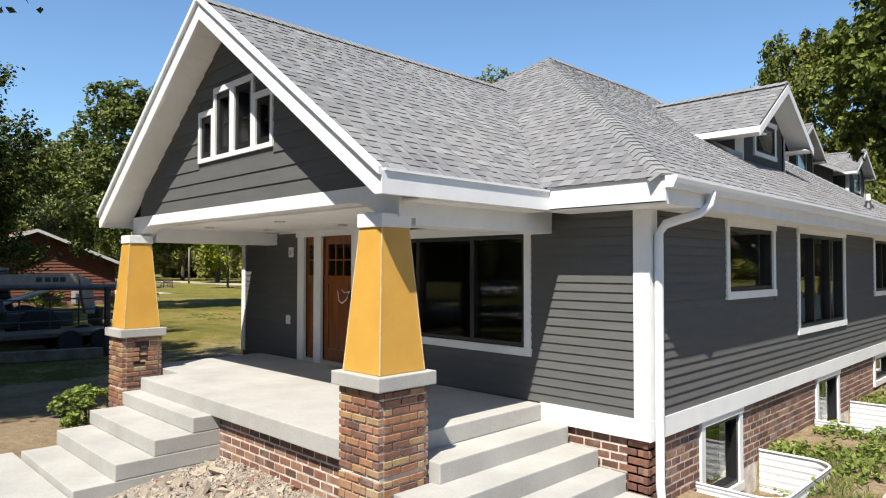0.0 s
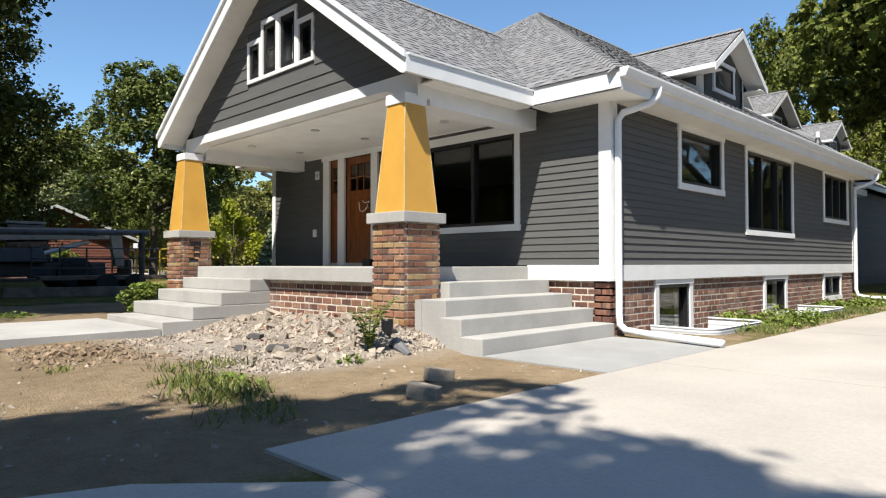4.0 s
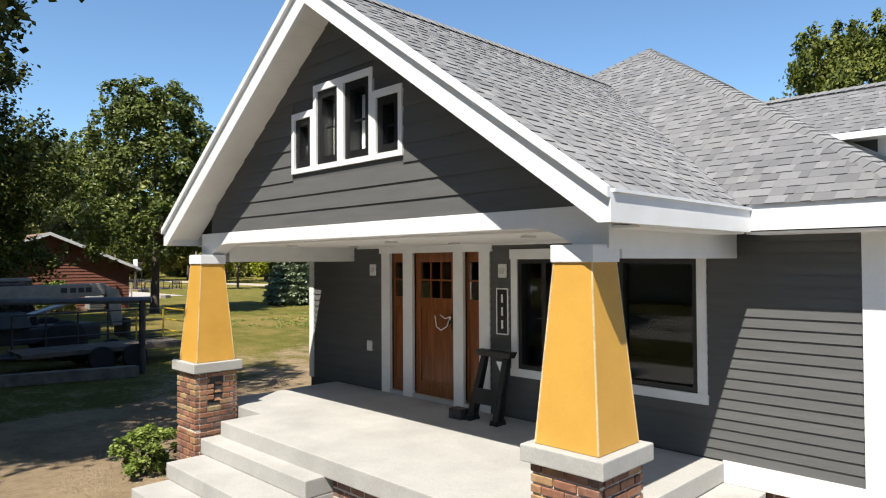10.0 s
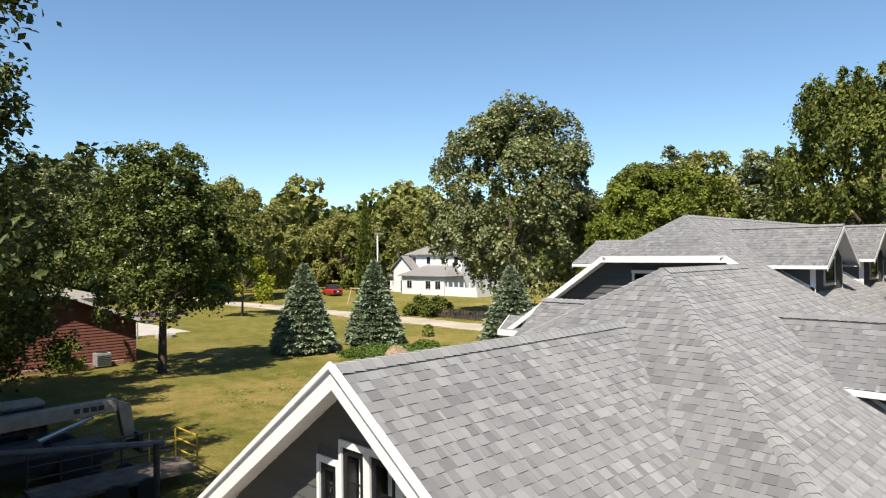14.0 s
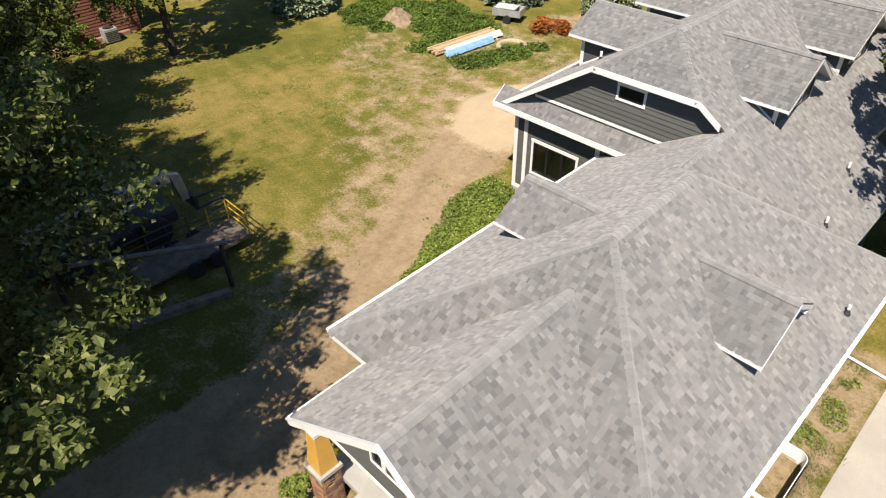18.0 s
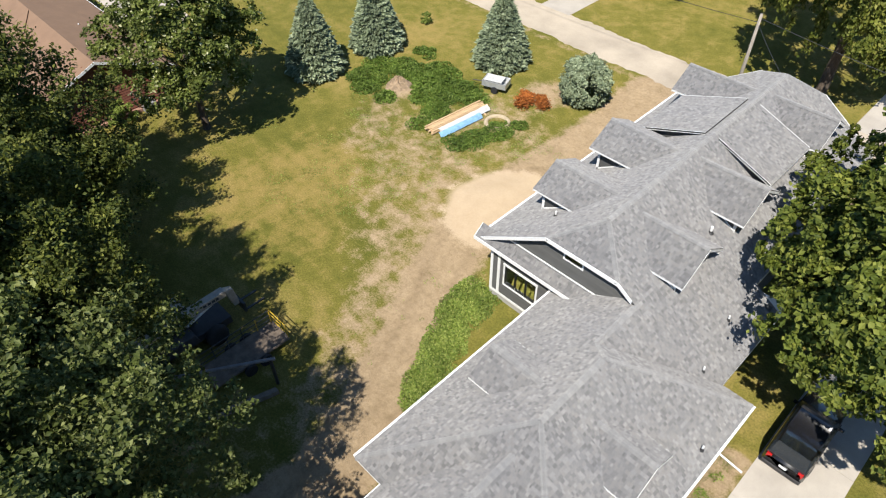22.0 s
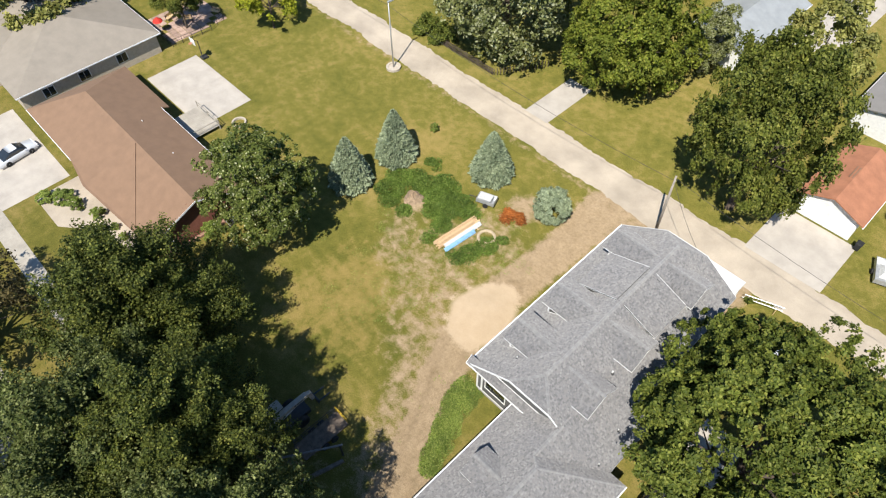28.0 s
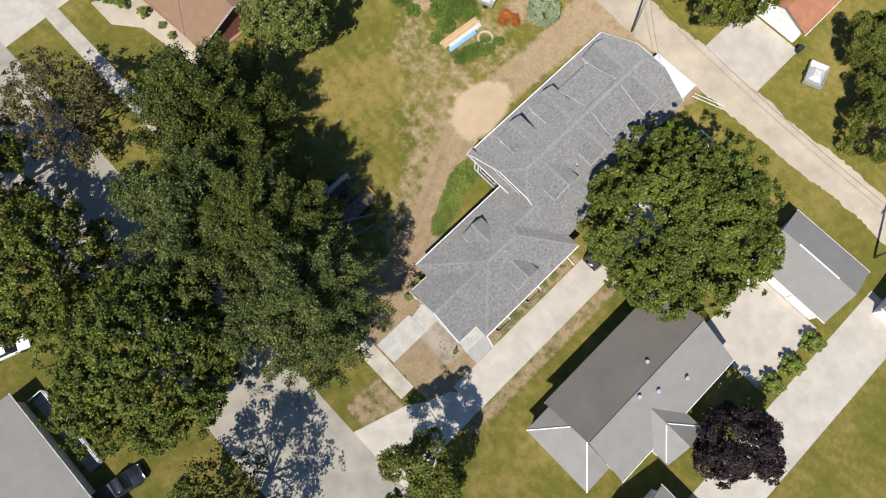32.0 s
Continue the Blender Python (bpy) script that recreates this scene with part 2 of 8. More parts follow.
SHINGLE = shingle_mat("roof_shingle", [(0.0, (0.112, 0.110, 0.110)), (0.18, (0.140, 0.137, 0.137)), (0.5, (0.166, 0.164, 0.163)), (0.68, (0.182, 0.175, 0.169)), (0.86, (0.192, 0.190, 0.190)), (1.0, (0.228, 0.222, 0.217))])
RIDGE_CAP = shingle_mat("ridge_shingle", [(0.0, (0.178, 0.177, 0.176)), (1.0, (0.225, 0.222, 0.218))])
UNDERLAY = surface("roof_deck", (0.06, 0.06, 0.06), 0.95)
SIDING = surface("grey_siding", (0.102, 0.102, 0.099), 0.7, 0.06, 1.5, 90, 0.08, spec=0.22, each=0.05, stretch=(1, 1, 8))
SIDING_DARK = surface("grey_wall", (0.085, 0.085, 0.084), 0.7, 0.06, spec=0.22)
WHITE = surface("white_trim", (0.74, 0.74, 0.73), 0.45, 0.04, 2, 80, 0.03)
SOFFIT = surface("white_soffit", (0.80, 0.78, 0.74), 0.6, 0.05, 2, 60, 0.05)
GUTTER = surface("white_gutter", (0.74, 0.75, 0.76), 0.3, 0.04, 2, 40, 0.02)
OCHRE = surface("ochre_paint", (0.56, 0.305, 0.055), 0.45, 0.05, 2.5, 70, 0.06)
BRICK = brick_mat("old_brick", [(0.0, (0.13, 0.070, 0.050)), (0.25, (0.235, 0.105, 0.062)), (0.55, (0.315, 0.150, 0.080)), (0.8, (0.33, 0.195, 0.095)), (1.0, (0.36, 0.26, 0.125))], True, 0.4)
BRICK_DARK = brick_mat("foundation_brick", [(0.0, (0.105, 0.052, 0.038)), (0.5, (0.185, 0.085, 0.056)), (0.85, (0.25, 0.118, 0.074)), (1.0, (0.30, 0.185, 0.115))], True, 0.35)
BRICK_DARK_MANY = brick_mat("foundation_brick_rest", [(0.0, (0.105, 0.052, 0.038)), (0.5, (0.185, 0.085, 0.056)), (0.85, (0.25, 0.118, 0.074)), (1.0, (0.30, 0.185, 0.115))], False, 0.35)
MORTAR = surface("mortar", (0.62, 0.55, 0.46), 0.95, 0.2, 6, 120, 0.5)
CONCRETE = surface("new_concrete", (0.385, 0.372, 0.345), 0.85, 0.10, 1.2, 45, 0.12)
DRIVE = surface("driveway_concrete", (0.415, 0.375, 0.325), 0.9, 0.09, 0.5, 35, 0.12)
WALK = surface("old_sidewalk", (0.38, 0.345, 0.29), 0.9, 0.14, 0.6, 30, 0.2)
STREET = surface("street_concrete", (0.29, 0.262, 0.222), 0.9, 0.14, 0.35, 25, 0.2)
GRAVEL = surface("alley_gravel", (0.43, 0.365, 0.285), 0.95, 0.14, 0.25, 18, 0.4, dist=0.03)
DOORWOOD = surface("door_wood", (0.215, 0.066, 0.018), 0.32, 0.25, 3, 50, 0.08, stretch=(6, 6, 0.6))
PAD = surface("damp_concrete", (0.31, 0.305, 0.29), 0.85, 0.08, 1.2, 45, 0.12)
STEEL_GREY = surface("grey_steel", (0.14, 0.14, 0.145), 0.5, 0.2)
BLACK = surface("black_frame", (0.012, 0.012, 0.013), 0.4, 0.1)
METAL = surface("galvanised", (0.62, 0.63, 0.63), 0.4, 0.08, 3, 40, 0.05, metal=0.6)
# near-black: the gloom of unlit rooms is put into the colour
INSIDE = surface("interior_gloom", (0.045, 0.042, 0.04), 0.9, 0.2)
GLASS = glass_mat("window_glass")
BARK = surface("bark", (0.10, 0.075, 0.055), 0.95, 0.35, 4, 30, 0.8, stretch=(4, 4, 0.7), dist=0.04)
LEAF = leaf_mat("maple_leaf", [(0.0, (0.031, 0.044, 0.008)), (0.5, (0.065, 0.082, 0.015)), (0.85, (0.112, 0.127, 0.024)), (1.0, (0.188, 0.196, 0.047))], 0.14)
LEAF_BRIGHT = leaf_mat("bright_leaf", [(0.0, (0.085, 0.115, 0.012)), (0.6, (0.15, 0.18, 0.022)), (1.0, (0.24, 0.25, 0.045))], 0.2)
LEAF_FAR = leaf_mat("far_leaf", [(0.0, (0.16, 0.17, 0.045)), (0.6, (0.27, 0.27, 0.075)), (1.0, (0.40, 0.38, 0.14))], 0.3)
LEAF_MID = leaf_mat("mid_leaf", [(0.0, (0.058, 0.075, 0.012)), (0.5, (0.108, 0.128, 0.021)), (0.85, (0.165, 0.18, 0.034)), (1.0, (0.25, 0.25, 0.07))], 0.2)
LEAF_DARK = leaf_mat("dark_leaf", [(0.0, (0.050, 0.070, 0.010)), (0.6, (0.098, 0.123, 0.020)), (1.0, (0.197, 0.213, 0.044))], 0.12)
LEAF_PALE = leaf_mat("pale_leaf", [(0.0, (0.065, 0.090, 0.018)), (0.6, (0.125, 0.155, 0.034)), (0.92, (0.19, 0.215, 0.06)), (1.0, (0.52, 0.52, 0.34))], 0.25)
LEAF_PALE2 = leaf_mat("silver_leaf", [(0.0, (0.11, 0.125, 0.042)), (0.6, (0.19, 0.21, 0.075)), (1.0, (0.42, 0.43, 0.28))], 0.25)
LEAF_LIME = leaf_mat("lime_leaf", [(0.0, (0.15, 0.18, 0.012)), (1.0, (0.36, 0.37, 0.03))])
LEAF_PURPLE = leaf_mat("purple_leaf", [(0.0, (0.014, 0.010, 0.013)), (1.0, (0.055, 0.035, 0.04))], 0.15)
NEEDLE = leaf_mat("spruce_needle", [(0.0, (0.140, 0.180, 0.113)), (0.6, (0.250, 0.302, 0.201)), (1.0, (0.380, 0.435, 0.304))], 0.15)
WEED = leaf_mat("weed_leaf", [(0.0, (0.095, 0.145, 0.025)), (0.6, (0.185, 0.245, 0.048)), (1.0, (0.32, 0.36, 0.11))])
LEAF_SILVER = leaf_mat("silver_maple_leaf", [(0.0, (0.041, 0.057, 0.013)), (0.6, (0.084, 0.105, 0.026)), (1.0, (0.214, 0.233, 0.093))], 0.2)
STONE = surface("rubble", (0.34, 0.285, 0.225), 0.95, 0.2, 8, 60, 0.4, island=0.28)
CLOD = surface("earth_clod", (0.27, 0.19, 0.12), 0.95, 0.25, 8, 60, 0.5, island=0.35)
STEEL_DARK = surface("dark_steel", (0.035, 0.035, 0.037), 0.5, 0.2)
YELLOW = surface("yellow_paint", (0.55, 0.36, 0.03), 0.5, 0.15)
LUMBER = surface("lumber", (0.58, 0.40, 0.22), 0.8, 0.15, 3, 60, 0.2, each=0.2, stretch=(1, 8, 8))
RUBBER = surface("tyre_rubber", (0.018, 0.018, 0.018), 0.85, 0.2)

# ---- ground: one sheet to the horizon, with bare earth worn into the lawn ----
def seg_dist(x, y, pts):
    """Distance from places to a line through points."""
    d = np.full(np.shape(x), 1e9)
    for (ax, ay), (bx, by) in zip(pts, pts[1:]):
        vx, vy = bx - ax, by - ay
        t = np.clip(((x - ax) * vx + (y - ay) * vy) / (vx * vx + vy * vy), 0, 1)
        d = np.minimum(d, np.hypot(x - ax - t * vx, y - ay - t * vy))
    return d


def rect_dist(x, y, x0, x1, y0, y1):
    dx, dy = np.maximum(np.maximum(x0 - x, x - x1), 0), np.maximum(np.maximum(y0 - y, y - y1), 0)
    return np.hypot(dx, dy)


def fade(d, a, b):
    t = np.clip((d - a) / (b - a), 0, 1)
    return 1 - t * t * (3 - 2 * t)


def spaced(lo, hi, fine):
    mid = np.arange(lo, hi + 1e-6, fine)
    out, step = [], fine
    a = hi
    while a < 2600:
        step *= 1.22
        a += step
        out.append(a)
    low, step, a = [], fine, lo
    while a > -2600:
        step *= 1.22
        a -= step
        low.append(a)
    return np.concatenate([low[::-1], mid, out])


def heap_dist(x, y):
    a = np.arctan2(y - 17.9, x + 18.6)
    return np.hypot(x + 18.6, (y - 17.9) / 1.15) * (1 + 0.07 * np.sin(2 * a + 1) + 0.05 * np.sin(3 * a + 0.6) + 0.03 * np.sin(7 * a))


def ground_height(x, y):
    """Low rubble bank before the porch and the sand heap stand proud of the flat lot."""
    bank = 0.26 * fade(rect_dist(x, y, -3.9, -1.5, -3.0, -2.6), 0.0, 1.4) * (x > -4.4)
    heap = 0.55 * fade(heap_dist(x, y), 0.2, 3.4)
    pits = 0.5 * np.maximum(fade(rect_dist(x, y, -0.1, 0.67, 1.38, 2.82), 0.285, 0.345), fade(rect_dist(x, y, -0.1, 0.67, 5.88, 7.47), 0.285, 0.345))
    return bank + heap - pits


gx = np.unique(np.concatenate([spaced(-46, 12, 0.35), np.arange(-0.05, 1.06, 0.06)]))
gy = np.unique(np.concatenate([spaced(-20, 38, 0.35), np.arange(1.0, 3.21, 0.07), np.arange(5.5, 7.86, 0.07)]))
GX, GY = np.meshgrid(gx, gy, indexing="ij")
gz = ground_height(GX, GY)
wob = np.sin(GX * 1.9 + 1.3 * np.sin(GY * 0.9)) * np.sin(GY * 2.3 + GX * 0.4)
bare = np.zeros_like(GX)
bare = np.maximum(bare, fade(rect_dist(GX, GY, -13, 1.6, -8.6, -2.4), 0.1, 0.8))
bare = np.maximum(bare, 0.62 * fade(rect_dist(GX, GY, -4.3, -0.6, -15.2, -11.4), 0.0, 0.8))
bare = np.maximum(bare, 0.95 * fade(seg_dist(GX, GY, [(-11.0, -3), (-12.2, 2), (-14.6, 7), (-17.2, 12), (-19.0, 17), (-18.6, 24), (-18.3, 31), (-19.0, 37)]), 1.2, 3.2))
bare = np.maximum(bare, 0.54 * fade(seg_dist(GX, GY, [(-13.5, 1), (-17.0, 7), (-20.8, 13), (-22.5, 18)]), 1.2, 4.6))
bare = np.maximum(bare, 0.47 * fade(seg_dist(GX, GY, [(-18, 9), (-23, 13), (-28.5, 19), (-25, 26), (-22, 24)]), 1.0, 6.0))
bare = np.maximum(bare, 0.50 * fade(seg_dist(GX, GY, [(-33, 22), (-30, 17), (-24, 20)]), 0.5, 4.5))
bare = np.maximum(bare, 0.34 * fade(seg_dist(GX, GY, [(-14, -2), (-20, -3), (-28, -8)]), 2.0, 5.5))
bare = np.maximum(bare, 0.72 * fade(rect_dist(GX, GY, 0.0, 1.5, 0, 13), 0.0, 0.3))
bare = np.maximum(bare, 0.80 * fade(np.hypot(GX + 33.5, GY - 23.4), 0.6, 1.4))
bare = np.maximum(bare, 0.70 * fade(np.hypot(GX + 24.5, GY - 30.5), 1.0, 3.5))
bare = np.maximum(bare, 0.80 * fade(rect_dist(GX, GY, -18, -3, 33, 38.2), 0.2, 1.5))
bare = np.maximum(bare, 0.62 * fade(rect_dist(GX, GY, 5.3, 6.4, -8, 14), 0.0, 0.7))
bare = np.maximum(bare, 0.42 * fade(seg_dist(GX, GY, [(-80, 37.9), (-18, 37.6)]), 0.1, 1.4))
sand = fade(heap_dist(GX, GY), 2.3, 4.3)
ochre = fade(seg_dist(GX, GY, [(-30, 5), (-31, 13), (-26, 8)]), 1.0, 7.0) + 0.6 * fade(np.hypot(GX + 40, GY - 30), 2, 7)
TRACK = [(-11.0, -3), (-12.2, 2), (-14.6, 7), (-17.2, 12), (-19.0, 17), (-18.6, 22)]
td = seg_dist(GX, GY, TRACK)
rut = np.maximum(fade(np.abs(td - 0.95), 0.12, 0.4), 0.7 * fade(np.abs(seg_dist(GX, GY, [(-10.5, -4), (-15.2, 6), (-21.5, 14), (-27, 24)]) - 0.9), 0.1, 0.4))
rub = fade(rect_dist(GX, GY, -4.3, -0.9, -4.6, -2.6), 0.0, 0.9)
gz = gz + 0.035 * wob * np.minimum(bare, 1) * (np.abs(GX) < 60) * fade(rect_dist(GX, GY, -12, 0, -9, -2.5), 0.5, 3) * fade(rect_dist(GX, GY, -12, -0.4, -8.4, -4.6), 0, 0.6)
nx, ny = len(gx), len(gy)
idx = np.arange(nx * ny).reshape(nx, ny)
gq = np.stack([idx[:-1, :-1], idx[1:, :-1], idx[1:, 1:], idx[:-1, 1:]], -1).reshape(-1, 4)
gme = np_mesh("ground", np.stack([GX, GY, gz], -1), gq, smooth=True)
for key, val in (("bare", bare), ("sand", sand), ("ochre", ochre), ("rubble", rub), ("rut", rut)):
    at = gme.attributes.new(key, "FLOAT", "POINT")
    at.data.foreach_set("value", np.clip(val, 0, 1).astype(np.float32).ravel())


def ground_mat():
    m, n, l, b = nodes_of("lawn_and_earth")
    co = n.new("ShaderNodeNewGeometry").outputs["Position"]

    def attr(k):
        a = n.new("ShaderNodeAttribute")
        a.attribute_name = k
        return a.outputs["Fac"]

    def calc(op, a, b_):
        q = n.new("ShaderNodeMath")
        q.operation = op
        for s, v in zip(q.inputs, (a, b_)):
            if hasattr(v, "links"):
                l.new(v, s)
            else:
                s.default_value = v
        return q.outputs[0]

    big = noise_tex(n, l, 0.11, 5, 0.6, co)
    mid = noise_tex(n, l, 0.9, 6, 0.65, co)
    fine = noise_tex(n, l, 9.0, 5, 0.7, co)
    clod = noise_tex(n, l, 3.4, 6, 0.72, co)
    tiny = noise_tex(n, l, 60.0, 3, 0.7, co)
    green = ramp(n, [(0.34, (0.088, 0.096, 0.019)), (0.49, (0.152, 0.138, 0.033)), (0.62, (0.245, 0.192, 0.070))])
    l.new(calc("ADD", calc("MULTIPLY", big.outputs[0], 0.55), calc("MULTIPLY", mid.outputs[0], 0.45)), green.inputs[0])
    blades = ramp(n, [(0.28, (0.55, 0.58, 0.5)), (0.72, (1.35, 1.32, 1.25))])
    l.new(fine.outputs[0], blades.inputs[0])
    c = mix_rgb(n, l, 1.0, green.outputs[0], blades.outputs[0], "MULTIPLY")
    tb = ramp(n, [(0.3, (0.7, 0.72, 0.65)), (0.7, (1.25, 1.22, 1.2))])
    l.new(tiny.outputs[0], tb.inputs[0])
    c = mix_rgb(n, l, 1.0, c, tb.outputs[0], "MULTIPLY")
    dry = mix_rgb(n, l, 1.0, (0.25, 0.185, 0.066), blades.outputs[0], "MULTIPLY")
    oc = ramp(n, [(0.42, (0, 0, 0)), (0.62, (0.85, 0.85, 0.85))])
    l.new(calc("ADD", calc("MULTIPLY", attr("ochre"), 0.21), calc("ADD", calc("MULTIPLY", mid.outputs[0], 0.62), calc("MULTIPLY", calc("SUBTRACT", big.outputs[0], 0.5), 0.35))), oc.inputs[0])
    c = mix_rgb(n, l, oc.outputs[0], c, dry)
    earth = ramp(n, [(0.3, (0.222, 0.163, 0.10)), (0.6, (0.338, 0.256, 0.166)), (0.8, (0.42, 0.328, 0.223))])
    l.new(calc("ADD", calc("MULTIPLY", mid.outputs[0], 0.6), calc("MULTIPLY", fine.outputs[0], 0.4)), earth.inputs[0])
    ck = ramp(n, [(0.34, (0.80, 0.78, 0.76)), (0.52, (1.0, 1.0, 1.0)), (0.70, (1.08, 1.08, 1.08))])
    l.new(clod.outputs[0], ck.inputs[0])
    e = mix_rgb(n, l, 0.6, earth.outputs[0], mix_rgb(n, l, 1.0, earth.outputs[0], tb.outputs[0], "MULTIPLY"))
    e = mix_rgb(n, l, 1.0, e, ck.outputs[0], "MULTIPLY")
    e = mix_rgb(n, l, attr("rubble"), e, (0.37, 0.325, 0.27))
    sk = ramp(n, [(0.36, (0, 0, 0)), (0.62, (1, 1, 1))])
    l.new(calc("ADD", attr("sand"), calc("MULTIPLY", calc("SUBTRACT", calc("ADD", calc("MULTIPLY", mid.outputs[0], 0.6), calc("MULTIPLY", fine.outputs[0], 0.4)), 0.5), 1.3)), sk.inputs[0])
    gate2 = ramp(n, [(0.02, (0, 0, 0)), (0.2, (1, 1, 1))])
    l.new(attr("sand"), gate2.inputs[0])
    sm = mix_rgb(n, l, 1.0, sk.outputs[0], gate2.outputs[0], "MULTIPLY")
    sc = ramp(n, [(0.3, (0.36, 0.275, 0.18)), (0.7, (0.455, 0.36, 0.25))])
    l.new(calc("ADD", calc("MULTIPLY", mid.outputs[0], 0.5), calc("MULTIPLY", fine.outputs[0], 0.5)), sc.inputs[0])
    rt = ramp(n, [(0.35, (1, 1, 1)), (0.75, (0.84, 0.83, 0.82))])
    l.new(calc("ADD", calc("MULTIPLY", attr("rut"), 0.55), calc("MULTIPLY", fine.outputs[0], 0.35)), rt.inputs[0])
    e = mix_rgb(n, l, 1.0, e, rt.outputs[0], "MULTIPLY")
    e = mix_rgb(n, l, sm, e, sc.outputs[0])
    k = calc("ADD", attr("bare"), calc("MULTIPLY", calc("SUBTRACT", calc("ADD", calc("MULTIPLY", mid.outputs[0], 0.65), calc("MULTIPLY", fine.outputs[0], 0.35)), 0.5), 2.2))
    kr = ramp(n, [(0.36, (0, 0, 0)), (0.70, (1, 1, 1))])
    l.new(calc("MAXIMUM", k, calc("MULTIPLY", attr("sand"), 0.8)), kr.inputs[0])
    gate = ramp(n, [(0.02, (0, 0, 0)), (0.10, (1, 1, 1))])
    l.new(attr("bare"), gate.inputs[0])
    km = mix_rgb(n, l, 1.0, kr.outputs[0], mix_rgb(n, l, attr("sand"), gate.outputs[0], (1, 1, 1)), "MULTIPLY")
    c = mix_rgb(n, l, km, c, e)
    l.new(c, b.inputs["Base Color"])
    b.inputs["Roughness"].default_value = 0.95
    b.inputs["Diffuse Roughness"].default_value = 1.0
    b.inputs["Specular IOR Level"].default_value = 0.15
    bp = n.new("ShaderNodeBump")
    bp.inputs["Strength"].default_value, bp.inputs["Distance"].default_value = 1.0, 0.07
    l.new(calc("ADD", calc("ADD", fine.outputs[0], calc("MULTIPLY", tiny.outputs[0], 0.6)), clod.outputs[0]), bp.inputs["Height"])
    l.new(bp.outputs[0], b.inputs["Normal"])
    return m


tagged(part("ground", gme, ground_mat()), "patchy summer lawn with bare tan earth and wheel tracks", "ground", kind="structure")


def paving(name, label, rects, mat, kind="structure", z=0.02, depth=0.12, category="pavement"):
    """Cast slabs, each its own piece, with open joints."""
    if len(rects) == 1:
        (x0, x1, y0, y1), = rects
        ob = part(name, Shape().box((x0, y0, z - depth), (x1, y1, z)), mat)
        return tagged(ob, label, category, kind=kind)
    top = thing(name, label, category, kind=kind)
    for x0, x1, y0, y1 in rects:
        part("slab", Shape().box((x0 + 0.006, y0 + 0.006, z - depth), (x1 - 0.006, y1 - 0.006, z)), mat, top)
    return top


paving("road", "pale worn concrete street before the houses", [(-420, 420, -27.0, -16.6)], STREET, z=0.012, category="road")
ax_ = np.concatenate([np.arange(-420, -100, 20.0), np.arange(-100, 40, 0.35), np.arange(40, 421, 20.0)])
ga_ = np.random.default_rng(62)


def ragged():
    n = len(ax_)
    w = np.convolve(ga_.normal(size=n + 40), np.ones(17) / 4.1, "same")[20:20 + n]
    return 0.17 * w + 0.07 * ga_.normal(size=n)


ys_, yn_ = 38.15 + ragged(), 42.55 + ragged()
av = np.stack([np.stack([ax_, ys_, ax_ * 0 - 0.1], 1), np.stack([ax_, ys_, ax_ * 0 + 0.015], 1), np.stack([ax_, yn_, ax_ * 0 + 0.015], 1), np.stack([ax_, yn_, ax_ * 0 - 0.1], 1)], 1)
ai = np.arange(len(ax_) * 4).reshape(-1, 4)
af = np.stack([ai[:-1, :-1], ai[1:, :-1], ai[1:, 1:], ai[:-1, 1:]], -1).reshape(-1, 4)
tagged(part("alley", np_mesh("alley", av.reshape(-1, 3), af), GRAVEL), "pale gravel alley with a ragged grassy edge", "road", kind="structure")
paving("driveway", "broad new pale concrete driveway beside the house", [(1.62, 5.2, y, min(y + 4.3, 24)) for y in np.arange(-6.2, 23.5, 4.3)], DRIVE)
apron = Shape().slab([(-2.2, -16.6, 0.02), (7.2, -16.6, 0.02), (5.25, -11.2, 0.02), (5.2, -6.2, 0.02), (2.35, -6.2, 0.02), (1.7, -6.9, 0.02), (0.9, -9.0, 0.02), (-0.4, -11.0, 0.02)], (0, 0, -0.12))
tagged(part("driveway_apron", apron, DRIVE), "pale concrete apron flaring from driveway to street", "driveway", kind="structure")
paving("side_pad", "smooth grey concrete pad below the side steps", [(0.1, 1.6, -2.75, -0.12)], PAD, z=0.014)
paving("front_walk", "new pale concrete path from porch steps to sidewalk", [(-7.0, -4.42, -6.4, -4.30), (-7.0, -4.42, -8.9, -6.4)], CONCRETE, z=0.10)
paving("sidewalk", "old concrete sidewalk along the street", [(x, x + 1.8, -10.9, -9.1) for x in np.arange(-84, -1.5, 1.8)], WALK, z=0.016)
paving("neighbour_drive", "wide pale concrete drive of the brown house", [(-79, -63.2, -16.6, -1.6)], DRIVE, z=0.013)
paving("patio", "pale concrete court with a ball hoop behind the brown house", [(-72.7, -66.3, 13.0, 20.1), (-66.3, -59.9, 13.0, 20.1)], DRIVE, z=0.018)
paving("garage_court", "pale concrete court before the long grey garage", [(15.6, 24.0, 16.2, 25.6)], DRIVE, z=0.014)
paving("east_drive", "pale concrete drive beyond the flower bushes", [(25.6, 31.0, -16.6, 33)], DRIVE, z=0.013)
paving("orange_garage_court", "pale concrete court of the orange-roofed garage", [(-5.8, 2.2, 42.5, 50.2)], DRIVE, z=0.022)
paving("north_court", "pale concrete drive of the pale-roofed house", [(-19.6, -13.5, 76, 100)], DRIVE, z=0.02)
paving("north_drive", "short concrete drive off the alley", [(-35.0, -31.6, 42.5, 51.0)], DRIVE, z=0.022)

# ---- the house ----
house = thing("house", "grey lap-sided bungalow with white trim and ochre porch columns", "house")

FLOOR, TRIM_B, TRIM_T, SOF, EAVE = 0.95, 0.75, 0.97, 3.22, 3.50
XL, YB = -8.75, 12.4          # left wall, back of the front part
RX, RY, RZ = -4.44, (4.36, 8.25), 6.83
CX = -4.53                    # middle of the porch gable


